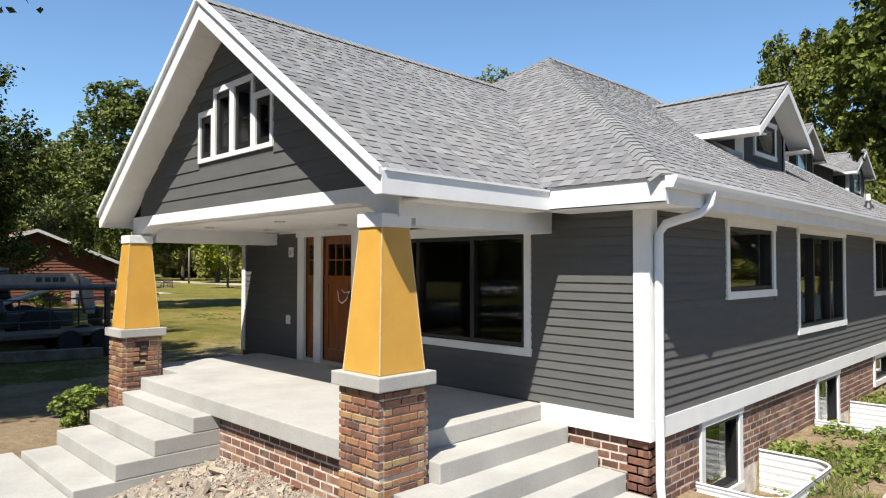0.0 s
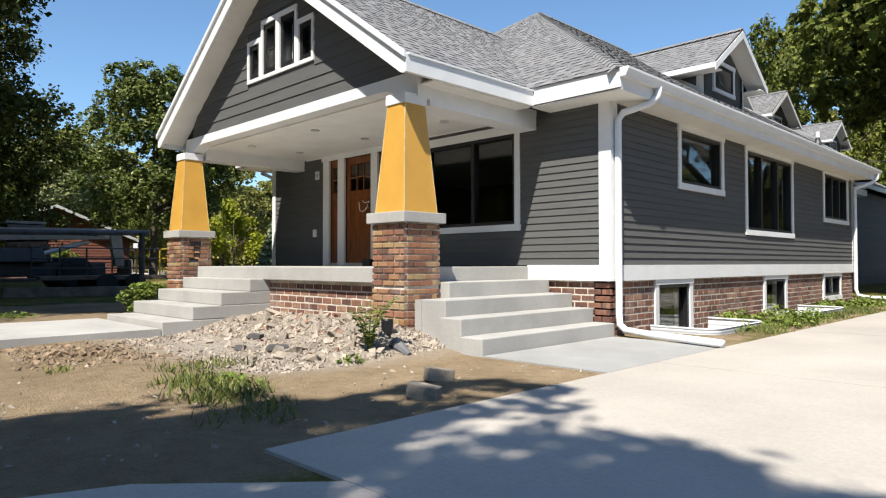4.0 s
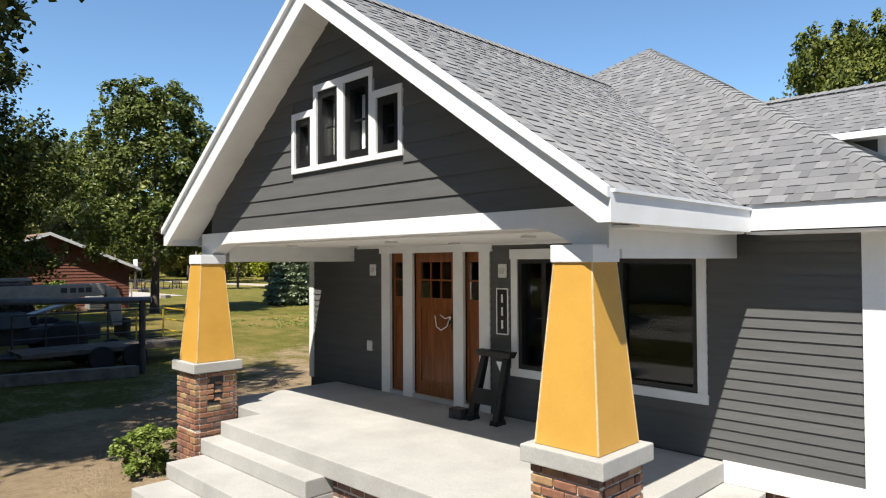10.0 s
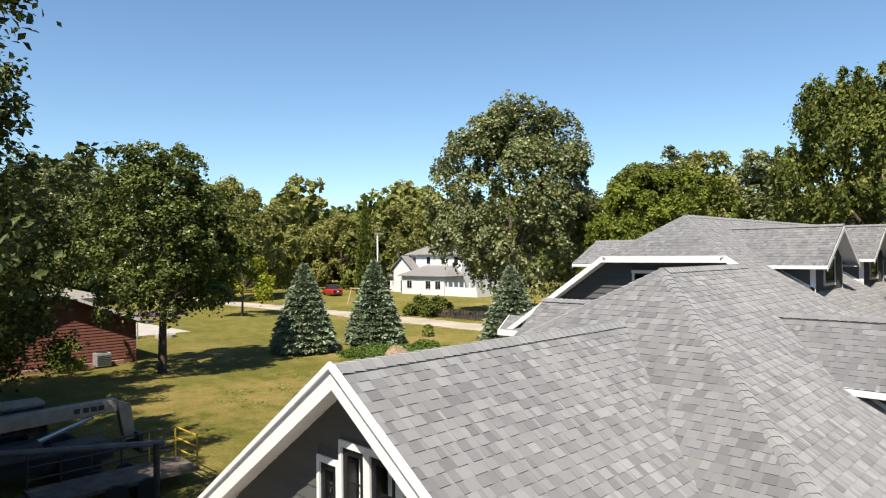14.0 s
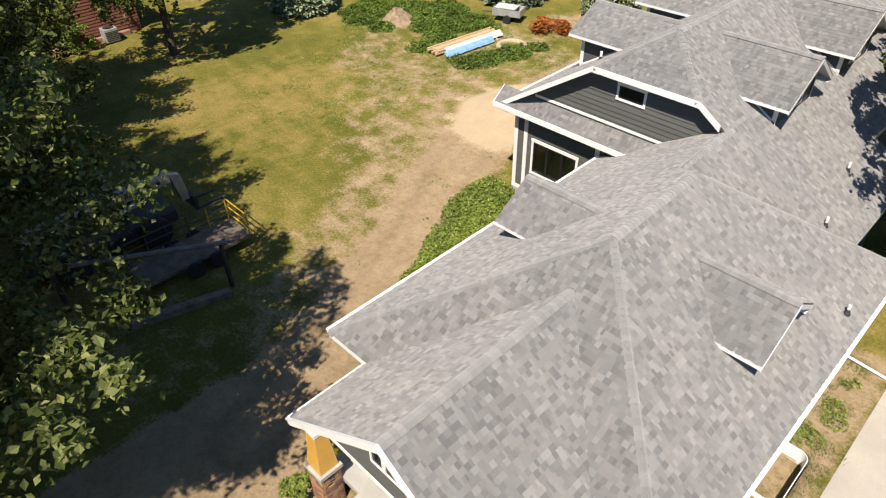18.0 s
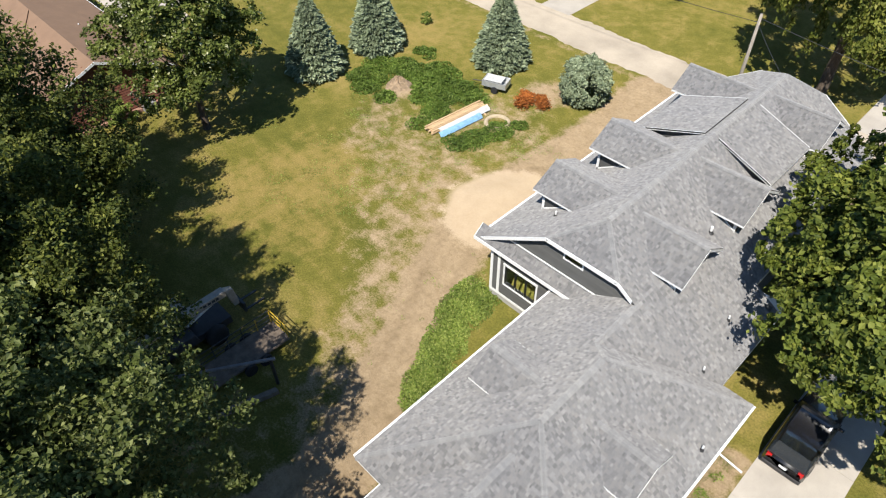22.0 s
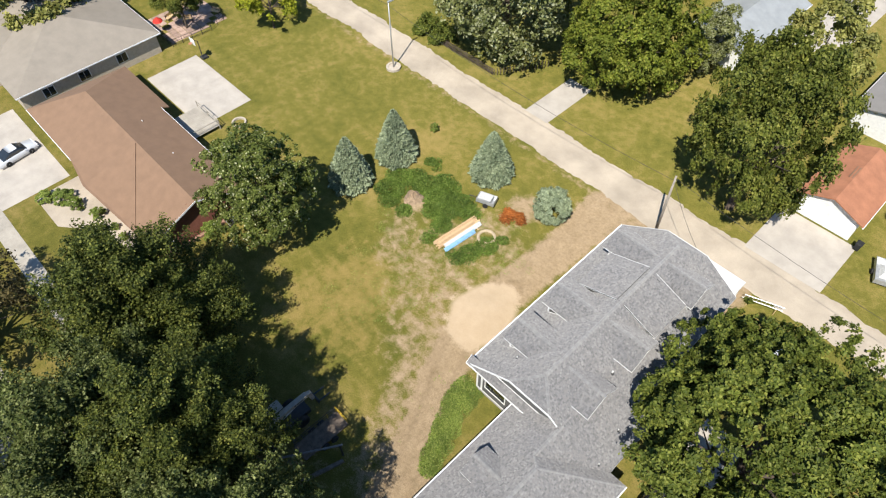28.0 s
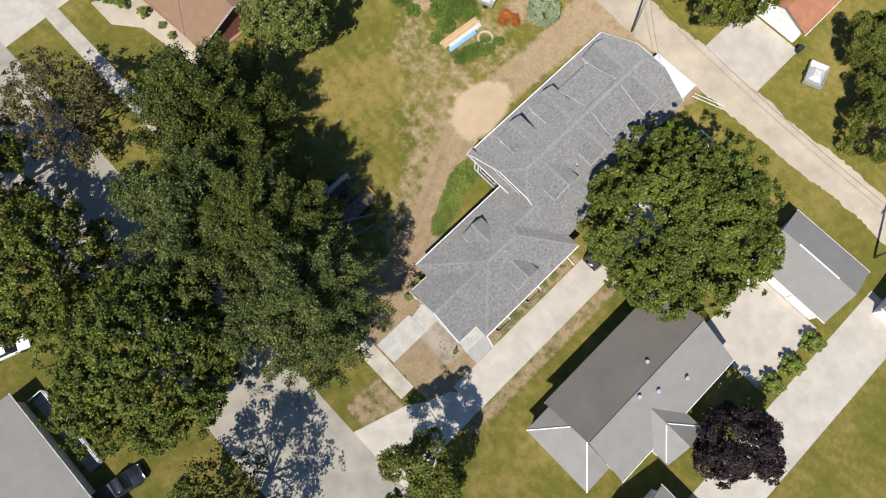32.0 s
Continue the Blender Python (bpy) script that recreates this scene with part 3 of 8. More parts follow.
def plane_frame(p, u, up):
    u = Vector(u).normalized()
    up = Vector(up)
    n = u.cross(up).normalized()
    if n.z < 0:
        n = -n
    v = n.cross(u)
    if v.z < 0:
        v = -v
    return Vector(p), u, v.normalized(), n


def roof_plane(name, pts, parent, mat=SHINGLE, expo=0.145, thick=0.09, lift=0.0, single=0, label=""):
    """A sloping roof face: a deck with courses of single shingles on it. pts: first two along the eave."""
    pts = [Vector(p) for p in pts]
    o, u, v, n = plane_frame(pts[0], pts[1] - pts[0], pts[2] - pts[0])
    deck = Shape().slab([p + n * lift for p in pts], -n * thick)
    face = part(name, deck, UNDERLAY, parent)
    if label:
        tagged(face, label)
    uv = np.array([((p - o).dot(u), (p - o).dot(v)) for p in pts])
    vmax = uv[:, 1].max()

    def span(h):
        xs = []
        for (a0, b0), (a1, b1) in zip(uv, np.roll(uv, -1, 0)):
            if (b0 - h) * (b1 - h) <= 0 and abs(b1 - b0) > 1e-9:
                xs.append(a0 + (a1 - a0) * (h - b0) / (b1 - b0))
        return (min(xs), max(xs)) if len(xs) > 1 else None

    V, F = [], []
    row = 0
    h = -0.03
    while h < vmax - 0.02:
        h1 = min(h + expo, vmax - 0.001)
        s0, s1 = span(max(h, 0.001)), span(h1)
        row += 1
        if s0 and s1:
            lo, hi = min(s0[0], s1[0]), max(s0[1], s1[1])
            a = lo - rnd.uniform(0, 0.3)
            tab = False
            while a < hi:
                tab = not tab
                w = rnd.choice((0.08, 0.11, 0.14, 0.17) if tab else (0.06, 0.09, 0.13, 0.18))
                b = a + w
                q = []
                for e in (a, b):
                    q.append((min(max(e, s0[0]), s0[1]), min(max(e, s1[0]), s1[1])))
                if (q[1][0] - q[0][0]) + (q[1][1] - q[0][1]) > 0.02:
                    t = lift + (0.007 if tab else -0.001)
                    base = len(V)
                    for uu, vv, ht in ((q[0][0], h, 0), (q[1][0], h, 0), (q[1][0], h, t + 0.004), (q[0][0], h, t + 0.004), (q[1][1], h1 + 0.01, lift + 0.001), (q[0][1], h1 + 0.01, lift + 0.001)):
                        V.append(o + u * uu + v * vv + n * ht)
                    F += [(base, base + 1, base + 2, base + 3), (base + 3, base + 2, base + 4, base + 5)]
                    if tab:
                        V += [o + u * q[0][1] + v * h1, o + u * q[1][1] + v * h1]
                        F += [(base, base + 3, base + 5, base + 6), (base + 1, base + 7, base + 4, base + 2)]
                a = b
        h += expo
    ob = part("shingles", np_mesh("shingles", np.array([tuple(p) for p in V]), np.array(F)), mat, face)
    tagged(ob, "grey laminated shingle courses", kind="stuff")
    return face


def ridge_caps(a, b, parent, width=0.30, expo=0.15, lift=0.02, drop=0.11):
    """Overlapping bent cap shingles along a hip or ridge."""
    a, b = Vector(a), Vector(b)
    d = (b - a).normalized()
    side = d.cross(Vector((0, 0, 1))).normalized()
    up = side.cross(d).normalized()
    n = int((b - a).length / expo)
    V, F = [], []
    for i in range(n):
        p, q = a + d * i * expo, a + d * (i + 1.25) * expo
        base = len(V)
        for s, hgt in ((p, lift + 0.018), (q, lift)):
            for k, dz in ((-1, -drop), (-0.35, -drop * 0.22), (0.35, -drop * 0.22), (1, -drop)):
                V.append(tuple(s + side * k * width / 2 + up * (hgt + dz)))
        F += [(base + k, base + k + 1, base + 5 + k, base + 4 + k) for k in range(3)]
        base = len(V)
        for hgt in (lift + 0.018, lift - 0.01):
            for k, dz in ((-1, -drop), (-0.35, -drop * 0.22), (0.35, -drop * 0.22), (1, -drop)):
                V.append(tuple(p + side * k * width / 2 + up * (hgt + dz)))
        F += [(base + 4 + k, base + 5 + k, base + 1 + k, base + k) for k in range(3)]
    ob = part("ridge_cap", np_mesh("ridge_cap", np.array(V), np.array(F)), RIDGE_CAP, parent)
    return tagged(ob, "overlapping grey ridge cap shingles", kind="stuff")


roof = new("roof")
roof.parent = house
tagged(roof, "steep grey shingle roof with hips, porch gable and dormers")
EX0, EX1, EY0, EY1 = -9.68, 0.45, -0.48, 13.0
EDGE_X, EDGE_Y = -5.247, 8.98
roof_plane("front_hip", [(EX0, EY0, EAVE), (EX1, EY0, EAVE), (RX, RY[0], RZ)], roof)
roof_plane("right_slope", [(EX1, EY0, EAVE), (EX1, EY1, EAVE), (RX, RY[1], RZ), (RX, RY[0], RZ)], roof)
ls = lambda x: EAVE + (x - EX0) * (RZ - EAVE) / (RX - EX0)
roof_plane("left_slope", [(EX0, 12.2, EAVE), (EX0, EY0, EAVE), (RX, RY[0], RZ), (RX, RY[1], RZ), (EDGE_X, EDGE_Y, ls(EDGE_X)), (EDGE_X, 12.2, ls(EDGE_X))], roof)
roof_plane("back_hip", [(EX1, EY1, EAVE), (-1.0, EY1, EAVE), (EDGE_X, EDGE_Y, ls(EDGE_X)), (RX, RY[1], RZ)], roof)
ridge_caps((EX1, EY0, EAVE), (RX, RY[0], RZ), roof)
ridge_caps((EX0, EY0, EAVE), (RX, RY[0], RZ), roof)
ridge_caps((RX, RY[0], RZ), (RX, RY[1], RZ), roof)
ridge_caps((EX1, EY1, EAVE), (RX, RY[1], RZ), roof)
ridge_caps((RX, RY[1], RZ), (EDGE_X, EDGE_Y, ls(EDGE_X)), roof)
ridge_caps((EDGE_X, EDGE_Y, ls(EDGE_X)), (EDGE_X, 12.2, ls(EDGE_X)), roof)
# porch gable
PX0, PX1, PY, PZ, PRZ = -8.07, -0.99, -2.86, 3.47, 5.97
roof_plane("porch_right_slope", [(PX1, PY, PZ), (PX1, 3.2, PZ), (CX, 3.2, PRZ), (CX, PY, PRZ)], roof)
roof_plane("porch_left_slope", [(PX0, 3.2, PZ), (PX0, PY, PZ), (CX, PY, PRZ), (CX, 3.2, PRZ)], roof)
ridge_caps((CX, PY, PRZ), (CX, 3.05, PRZ), roof)
# rear wing
WXL, WRX, WRZ, WS = -14.45, -8.25, 8.30, 0.66
wl_ = lambda x: WRZ - (WRX - x) * WS
wr_ = lambda x: WRZ - (x - WRX) * WS
WEZ = wl_(WXL)
WY0, WY1, JY = 11.75, 32.6, 1.75
CLZ = 6.98
CLX = (WRZ - CLZ) / WS
roof_plane("wing_left_slope", [(WXL, WY1, WEZ), (WXL, WY0 + 0.0, WEZ), (WRX - CLX, WY0, CLZ), (WRX, WY0 + JY, WRZ), (WRX, WY1 - JY, WRZ), (WRX - CLX, WY1, CLZ)], roof)
roof_plane("wing_right_slope", [(-2.55, 18.5, wr_(-2.55)), (-2.55, WY1, wr_(-2.55)), (WRX + CLX, WY1, CLZ), (WRX, WY1 - JY, WRZ), (WRX, 18.5, WRZ)], roof)
roof_plane("wing_right_low_slope", [(-1.0, WY0, wr_(-1.0)), (-1.0, 18.5, wr_(-1.0)), (WRX, 18.5, WRZ), (WRX, WY0 + JY, WRZ), (WRX + CLX, WY0, CLZ)], roof)
roof_plane("wing_join_slope", [(-1.0, 8.4, wr_(-1.0)), (-1.0, WY0, wr_(-1.0)), (EDGE_X, WY0, wr_(EDGE_X)), (EDGE_X, EDGE_Y, wr_(EDGE_X))], roof)
roof_plane("wing_front_clip", [(WRX - CLX, WY0, CLZ), (WRX + CLX, WY0, CLZ), (WRX, WY0 + JY, WRZ)], roof)
roof_plane("wing_back_clip", [(WRX + CLX, WY1, CLZ), (WRX - CLX, WY1, CLZ), (WRX, WY1 - JY, WRZ)], roof)
ridge_caps((WRX, WY0 + JY, WRZ), (WRX, WY1 - JY, WRZ), roof)
for sx in (-1, 1):
    ridge_caps((WRX + sx * CLX, WY0, CLZ), (WRX, WY0 + JY, WRZ), roof)
    ridge_caps((WRX + sx * CLX, WY1, CLZ), (WRX, WY1 - JY, WRZ), roof)
roof_plane("pent_roof", [(WXL - 0.1, 11.62, 4.30), (-7.6, 11.62, 4.30), (-7.6, 12.25, 4.80), (WXL - 0.1, 12.25, 4.80)], roof)



# ---- walls with their openings ----
class Face:
    """A wall's face: u along it, w outwards, z up."""

    def __init__(self, axis, c, sign):
        self.axis, self.c, self.sign = axis, c, sign

    def at(self, u, w, z):
        return (u, self.c + self.sign * w, z) if self.axis == "y" else (self.c + self.sign * w, u, z)

    def box(self, s, u0, u1, w0, w1, z0, z1):
        return s.box(self.at(u0, w0, z0), self.at(u1, w1, z1))


FRONT, RIGHT, LEFT = Face("y", 0.0, -1), Face("x", 0.0, 1), Face("x", XL, -1)
WFRONT, WLEFT, WRIGHT, WRIGHT2 = Face("y", 12.2, -1), Face("x", -13.8, -1), Face("x", -3.0, 1), Face("x", -1.4, 1)
GABLE = Face("y", -2.44, -1)


def cut(u0, u1, holes):
    """What is left of a stretch when holes are taken out."""
    out = [(u0, u1)]
    for a, b in holes:
        out = [q for p, r in out for q in ((p, min(r, a)), (max(p, b), r)) if q[1] - q[0] > 0.015]
    return out


def wall_body(name, fc, u0, u1, z0, z1, holes, thick=0.2, mat=SIDING_DARK, label=""):
    s = Shape()
    zs = sorted({z0, z1, *[min(max(h[k], z0), z1) for h in holes for k in (2, 3)]})
    for a, b in zip(zs, zs[1:]):
        m = (a + b) / 2
        for p, r in cut(u0, u1, [(h[0], h[1]) for h in holes if h[2] < m < h[3]]):
            fc.box(s, p, r, 0, -thick, a, b)
    return part(name, s, mat, house, label)


def lap_boards(parent, fc, u0, u1, z0, z1, reveal, holes, top=None, mat=SIDING, proud=0.019):
    """Lap siding, board by board; top(u) may limit the height under a rake."""
    z = z0
    while z < z1 - 0.01:
        zt = min(z + reveal, z1)
        for a, b in cut(u0, u1, [(h[0], h[1]) for h in holes if h[2] < zt - 0.01 and h[3] > z + 0.01]):
            if top:
                a2, b2 = top(z, a, b)
                a3, b3 = top(zt, a, b)
                if b2 - a2 < 0.05:
                    continue
                if b3 - a3 < 0.02:
                    a3 = b3 = (a2 + b2) / 2
            else:
                a2 = a3 = a
                b2 = b3 = b
            s = Shape()
            pts = [fc.at(a2, 0.001, z), fc.at(b2, 0.001, z), fc.at(b2, proud, z), fc.at(a2, proud, z), fc.at(a3, 0.001, zt), fc.at(b3, 0.001, zt), fc.at(b3, 0.003, zt), fc.at(a3, 0.003, zt)]
            s.add(pts, [(0, 1, 2, 3), (3, 2, 6, 7), (4, 7, 6, 5), (0, 3, 7, 4), (1, 5, 6, 2)])
            part("siding_board", s, mat, parent)
        z += reveal


def window(parent, fc, u0, u1, z0, z1, trim=0.10, bars=(), head=0.13, name="window", frame_w=0.055, cross=None, lip=0.012, mat=WHITE, label="", shut=False):
    """Outer trim bounds given. Casings, black frame, mullions and panes are parts of their own."""
    w = new(name)
    w.parent = parent
    if label:
        tagged(w, label)
    P = 0.032
    part("casing", fc.box(Shape(), u0, u0 + trim, 0.0, P, z0 + trim, z1 - head), mat, w)
    part("casing", fc.box(Shape(), u1 - trim, u1, 0.0, P, z0 + trim, z1 - head), mat, w)
    part("head_trim", fc.box(Shape(), u0 - lip, u1 + lip, 0.0, P + lip, z1 - head, z1), mat, w)
    part("sill_trim", fc.box(Shape(), u0 - lip * 0.8, u1 + lip * 0.8, 0.0, P + lip * 0.7, z0, z0 + trim), mat, w)
    a, b, c, d = u0 + trim, u1 - trim, z0 + trim, z1 - head
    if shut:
        # no room here: a black sheet stands in for the unlit inside
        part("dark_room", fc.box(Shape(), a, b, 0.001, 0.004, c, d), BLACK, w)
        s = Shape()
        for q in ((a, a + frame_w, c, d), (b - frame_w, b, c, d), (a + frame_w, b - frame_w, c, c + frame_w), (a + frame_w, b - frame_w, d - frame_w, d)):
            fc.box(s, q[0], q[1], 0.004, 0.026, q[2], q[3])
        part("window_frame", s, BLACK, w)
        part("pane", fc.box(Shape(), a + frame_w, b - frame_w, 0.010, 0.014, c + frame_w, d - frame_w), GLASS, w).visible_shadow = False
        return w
    s = Shape()
    for q in ((a, a + frame_w, c, d), (b - frame_w, b, c, d), (a + frame_w, b - frame_w, c, c + frame_w), (a + frame_w, b - frame_w, d - frame_w, d)):
        fc.box(s, q[0], q[1], -0.14, 0.006, q[2], q[3])
    part("window_frame", s, BLACK, w)
    cuts = [a + frame_w] + [a + (b - a) * k for k in bars] + [b - frame_w]
    for k in cuts[1:-1]:
        part("mullion", fc.box(Shape(), k - 0.035, k + 0.035, -0.12, 0.0, c + frame_w, d - frame_w), BLACK, w)
    for p, q in zip(cuts, cuts[1:]):
        pane = part("pane", fc.box(Shape(), p, q, -0.075, -0.069, c + frame_w, d - frame_w), GLASS, w)
        pane.visible_shadow = False
        if cross:
            for h in cross:
                part("muntin", fc.box(Shape(), p, q, -0.067, -0.055, c + (d - c) * h - 0.012, c + (d - c) * h + 0.012), BLACK, w)
    return w


# openings: u0, u1, z0, z1 of the outer trim
W1, W2, W3 = (2.02, 3.80, 2.18, 3.26), (4.80, 7.52, 1.53, 3.27), (9.70, 11.90, 1.99, 3.30)
DOOR = (-6.75, -4.49, FLOOR, 3.26)
PIC = (-4.12, -1.55, 1.50, 3.14)


def inner(h, t=0.1, hd=0.13):
    return (h[0] + t, h[1] - t, h[2] + t, h[3] - hd)


wall_front = wall_body("front_wall", FRONT, XL, 0.0, TRIM_B, 3.5, [(DOOR[0] + 0.08, DOOR[1] - 0.08, DOOR[2] + 0.02, DOOR[3] - 0.12), inner(PIC)])
wall_right = wall_body("right_wall", RIGHT, 0.2, YB, TRIM_B, 3.5, [inner(h) for h in (W1, W2, W3)])
wall_left = wall_body("left_wall", LEFT, 0.2, YB, 0.0, 3.5, [])
wall_body("back_wall", Face("y", YB, 1), -1.6, -0.2, 0.0, 3.5, [])
# added inner wall and floor, coloured near-black as if unlit
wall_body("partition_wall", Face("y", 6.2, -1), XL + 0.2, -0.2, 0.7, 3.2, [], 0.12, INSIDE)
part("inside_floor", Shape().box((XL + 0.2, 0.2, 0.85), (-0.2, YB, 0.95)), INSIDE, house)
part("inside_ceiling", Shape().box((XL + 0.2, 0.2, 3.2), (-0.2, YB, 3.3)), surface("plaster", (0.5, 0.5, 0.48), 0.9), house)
lap_boards(wall_front, FRONT, XL, 0.0, TRIM_T, SOF, 0.104, [DOOR, PIC, (-0.16, 0.01, 0, 4)])
lap_boards(wall_right, RIGHT, 0.0, YB, TRIM_T, SOF, 0.104, [W1, W2, W3, (-0.01, 0.15, 0, 4)])
lap_boards(wall_left, LEFT, 0.0, YB, 0.5, SOF, 0.208, [])
for name, fc, a, b, z0, z1, p in (("water_table", FRONT, -1.40, 0.034, TRIM_B, TRIM_T, 0.034), ("water_table", RIGHT, 0.0, YB, TRIM_B, TRIM_T, 0.034), ("corner_board", FRONT, -0.16, 0.03, TRIM_T, SOF, 0.03),
                                  ("corner_board", RIGHT, 0.0, 0.15, TRIM_T, SOF, 0.03), ("corner_board", FRONT, XL - 0.03, XL + 0.10, FLOOR, SOF, 0.03), ("corner_board", RIGHT, YB - 0.14, YB, TRIM_T, SOF, 0.03),
                                  ("corner_board", LEFT, 0.0, 0.13, FLOOR, SOF, 0.03), ("frieze_board", FRONT, -7.4, -1.40, SOF - 0.02, SOF + 0.06, 0.02)):
    part(name, fc.box(Shape(), a, b, 0.0, p, z0, z1), WHITE, house)
window(house, RIGHT, *W1, bars=(), label="small square black window with white casing")
window(house, RIGHT, *W2, bars=(0.32, 0.68), label="wide black window with white casing")
window(house, RIGHT, *W3, bars=(0.36, 0.68), label="black window with white casing")
window(house, FRONT, *PIC, bars=(0.17, 0.62), label="large black picture window with white casing")

# front door with two sidelights
unit = new("door")
unit.parent = house
tagged(unit, "orange-stained wooden craftsman door with two sidelights")
P = 0.032
part("head_trim", FRONT.box(Shape(), -6.79, -4.45, 0, 0.045, 3.12, 3.27), WHITE, unit)
for a, b in ((-6.75, -6.55), (-6.24, -6.03), (-5.17, -4.98), (-4.68, -4.49)):
    part("jamb", FRONT.box(Shape(), a, b, -0.02, P, FLOOR, 3.12), WHITE, unit)
part("threshold", FRONT.box(Shape(), -6.55, -4.68, -0.14, 0.03, FLOOR + 0.001, FLOOR + 0.06), METAL, unit)


def panelled(name, a, b, lights, parent, label):
    leaf = new(name)
    leaf.parent = parent
    tagged(leaf, label)
    zb, zt, lz = FLOOR + 0.06, 3.12, 2.45
    st = 0.11 if b - a > 0.5 else 0.05
    for p, q, r, t in ((a, a + st, zb, zt), (b - st, b, zb, zt), (a + st, b - st, zt - 0.14, zt), (a + st, b - st, lz - 0.14, lz), (a + st, b - st, zb, zb + 0.2)):
        part("rail", FRONT.box(Shape(), p, q, -0.09, -0.045, r, t), DOORWOOD, leaf)
    part("panel", FRONT.box(Shape(), a + st, b - st, -0.085, -0.062, zb + 0.2, lz - 0.14), DOORWOOD, leaf)
    n = lights
    for i in range(n):
        for j in range(2):
            u0 = a + st + (b - a - 2 * st) * i / n
            u1 = a + st + (b - a - 2 * st) * (i + 1) / n
            z0, z1 = lz + (zt - 0.14 - lz) * j / 2, lz + (zt - 0.14 - lz) * (j + 1) / 2
            part("pane", FRONT.box(Shape(), u0 + 0.012, u1 - 0.012, -0.072, -0.066, z0 + 0.012, z1 - 0.012), GLASS, leaf).visible_shadow = False
    for i in range(1, n):
        u = a + st + (b - a - 2 * st) * i / n
        part("muntin", FRONT.box(Shape(), u - 0.012, u + 0.012, -0.085, -0.05, lz, zt - 0.14), DOORWOOD, leaf)
    part("muntin", FRONT.box(Shape(), a + st, b - st, -0.084, -0.051, lz + (zt - 0.14 - lz) / 2 - 0.012, lz + (zt - 0.14 - lz) / 2 + 0.012), DOORWOOD, leaf)
    return leaf


leaf = panelled("door_leaf", -6.03, -5.17, 3, unit, "orange-brown wooden door leaf with six small lights")
panelled("sidelight", -6.55, -6.24, 1, unit, "narrow wooden sidelight")
panelled("sidelight", -4.98, -4.68, 1, unit, "narrow wooden sidelight")
part("door_handle", FRONT.box(FRONT.box(Shape(), -5.25, -5.20, -0.045, 0.0, 2.02, 2.24), -5.27, -5.19, 0.0, 0.03, 2.10, 2.16), BLACK, unit, "black door handle")
string = Shape().tube([(-5.23, -0.02, 2.2), (-5.30, -0.03, 2.06), (-5.42, -0.03, 2.0), (-5.52, -0.02, 2.04), (-5.55, -0.02, 2.2)], 0.008, 5)
string.tube([(-5.24, -0.02, 2.2), (-5.34, -0.03, 2.17), (-5.43, -0.03, 2.22)], 0.007, 5)
tagged(part("key_cord", string, WHITE), "pale looped cord hanging from the door handle", "cord")

# fittings on the front wall
for u, z in ((-6.98, 2.86), (-4.27, 2.86)):
    lampb = thing("wall_lamp_box", "white square lamp backing with a dark round socket", "wall fitting", "fittings by the door")
    part("plate", FRONT.box(Shape(), u - 0.07, u + 0.07, 0.0, 0.03, z - 0.09, z + 0.09), WHITE, lampb, bevel=0.008)
    part("socket", Shape().lathe((u, -0.03, z), [(0.045, 0.0), (0.045, -0.02), (0.02, -0.022)], 12, "y"), METAL, lampb)
ob = part("outlet_box", FRONT.box(Shape(), -7.12, -7.0, 0.0, 0.035, 1.56, 1.72), WHITE, bevel=0.006)
tagged(ob, "small white outdoor outlet box on the porch wall", "outlet")
plaque = thing("number_plaque", "narrow black plaque with a pale border and plain bars", "plaque")
part("plate", FRONT.box(Shape(), -4.36, -4.18, 0.0, 0.03, 2.03, 2.62), BLACK, plaque)
for a, b, c, d in ((-4.37, -4.355, 2.02, 2.63), (-4.185, -4.17, 2.02, 2.63), (-4.355, -4.185, 2.02, 2.035), (-4.355, -4.185, 2.615, 2.63)):
    part("border", FRONT.box(Shape(), a, b, 0.0, 0.034, c, d), WHITE, plaque)
for k in range(3):
    part("bar", FRONT.box(Shape(), -4.285, -4.255, 0.03, 0.036, 2.10 + 0.17 * k, 2.21 + 0.17 * k), WHITE, plaque)

# folded trestle leaning by the door
tre = thing("sawhorse", "black plastic folding sawhorse leaning beside the front door", "sawhorse")
BLACK_PLASTIC = surface("black_plastic", (0.016, 0.016, 0.017), 0.55, 0.2, 6, 80, 0.1)
TX0, TY0 = -4.24, -0.40
part("top_tray", Shape().frustum((TX0, TY0 + 0.20, FLOOR + 0.80), (0.27, 0.06), (TX0, TY0 + 0.20, FLOOR + 0.88), (0.30, 0.075)), BLACK_PLASTIC, tre, bevel=0.012)
for sx in (-1, 1):
    for dy, yb in ((0.03, -0.10), (0.075, 0.0)):
        x0, x1 = TX0 + sx * 0.22, TX0 + sx * 0.17
        part("leg", Shape().slab([(x0 + sx * 0.035, TY0 + yb, FLOOR + 0.02), (x0 - sx * 0.045, TY0 + yb, FLOOR + 0.02), (x1 - sx * 0.02, TY0 + 0.13 + dy, FLOOR + 0.80), (x1 + sx * 0.055, TY0 + 0.13 + dy, FLOOR + 0.80)], (0, 0.04, 0)), BLACK_PLASTIC, tre, bevel=0.006)
        part("foot", Shape().frustum((x0, TY0 + yb + 0.02, FLOOR), (0.06, 0.045), (x0, TY0 + yb + 0.02, FLOOR + 0.06), (0.045, 0.035)), RUBBER, tre)
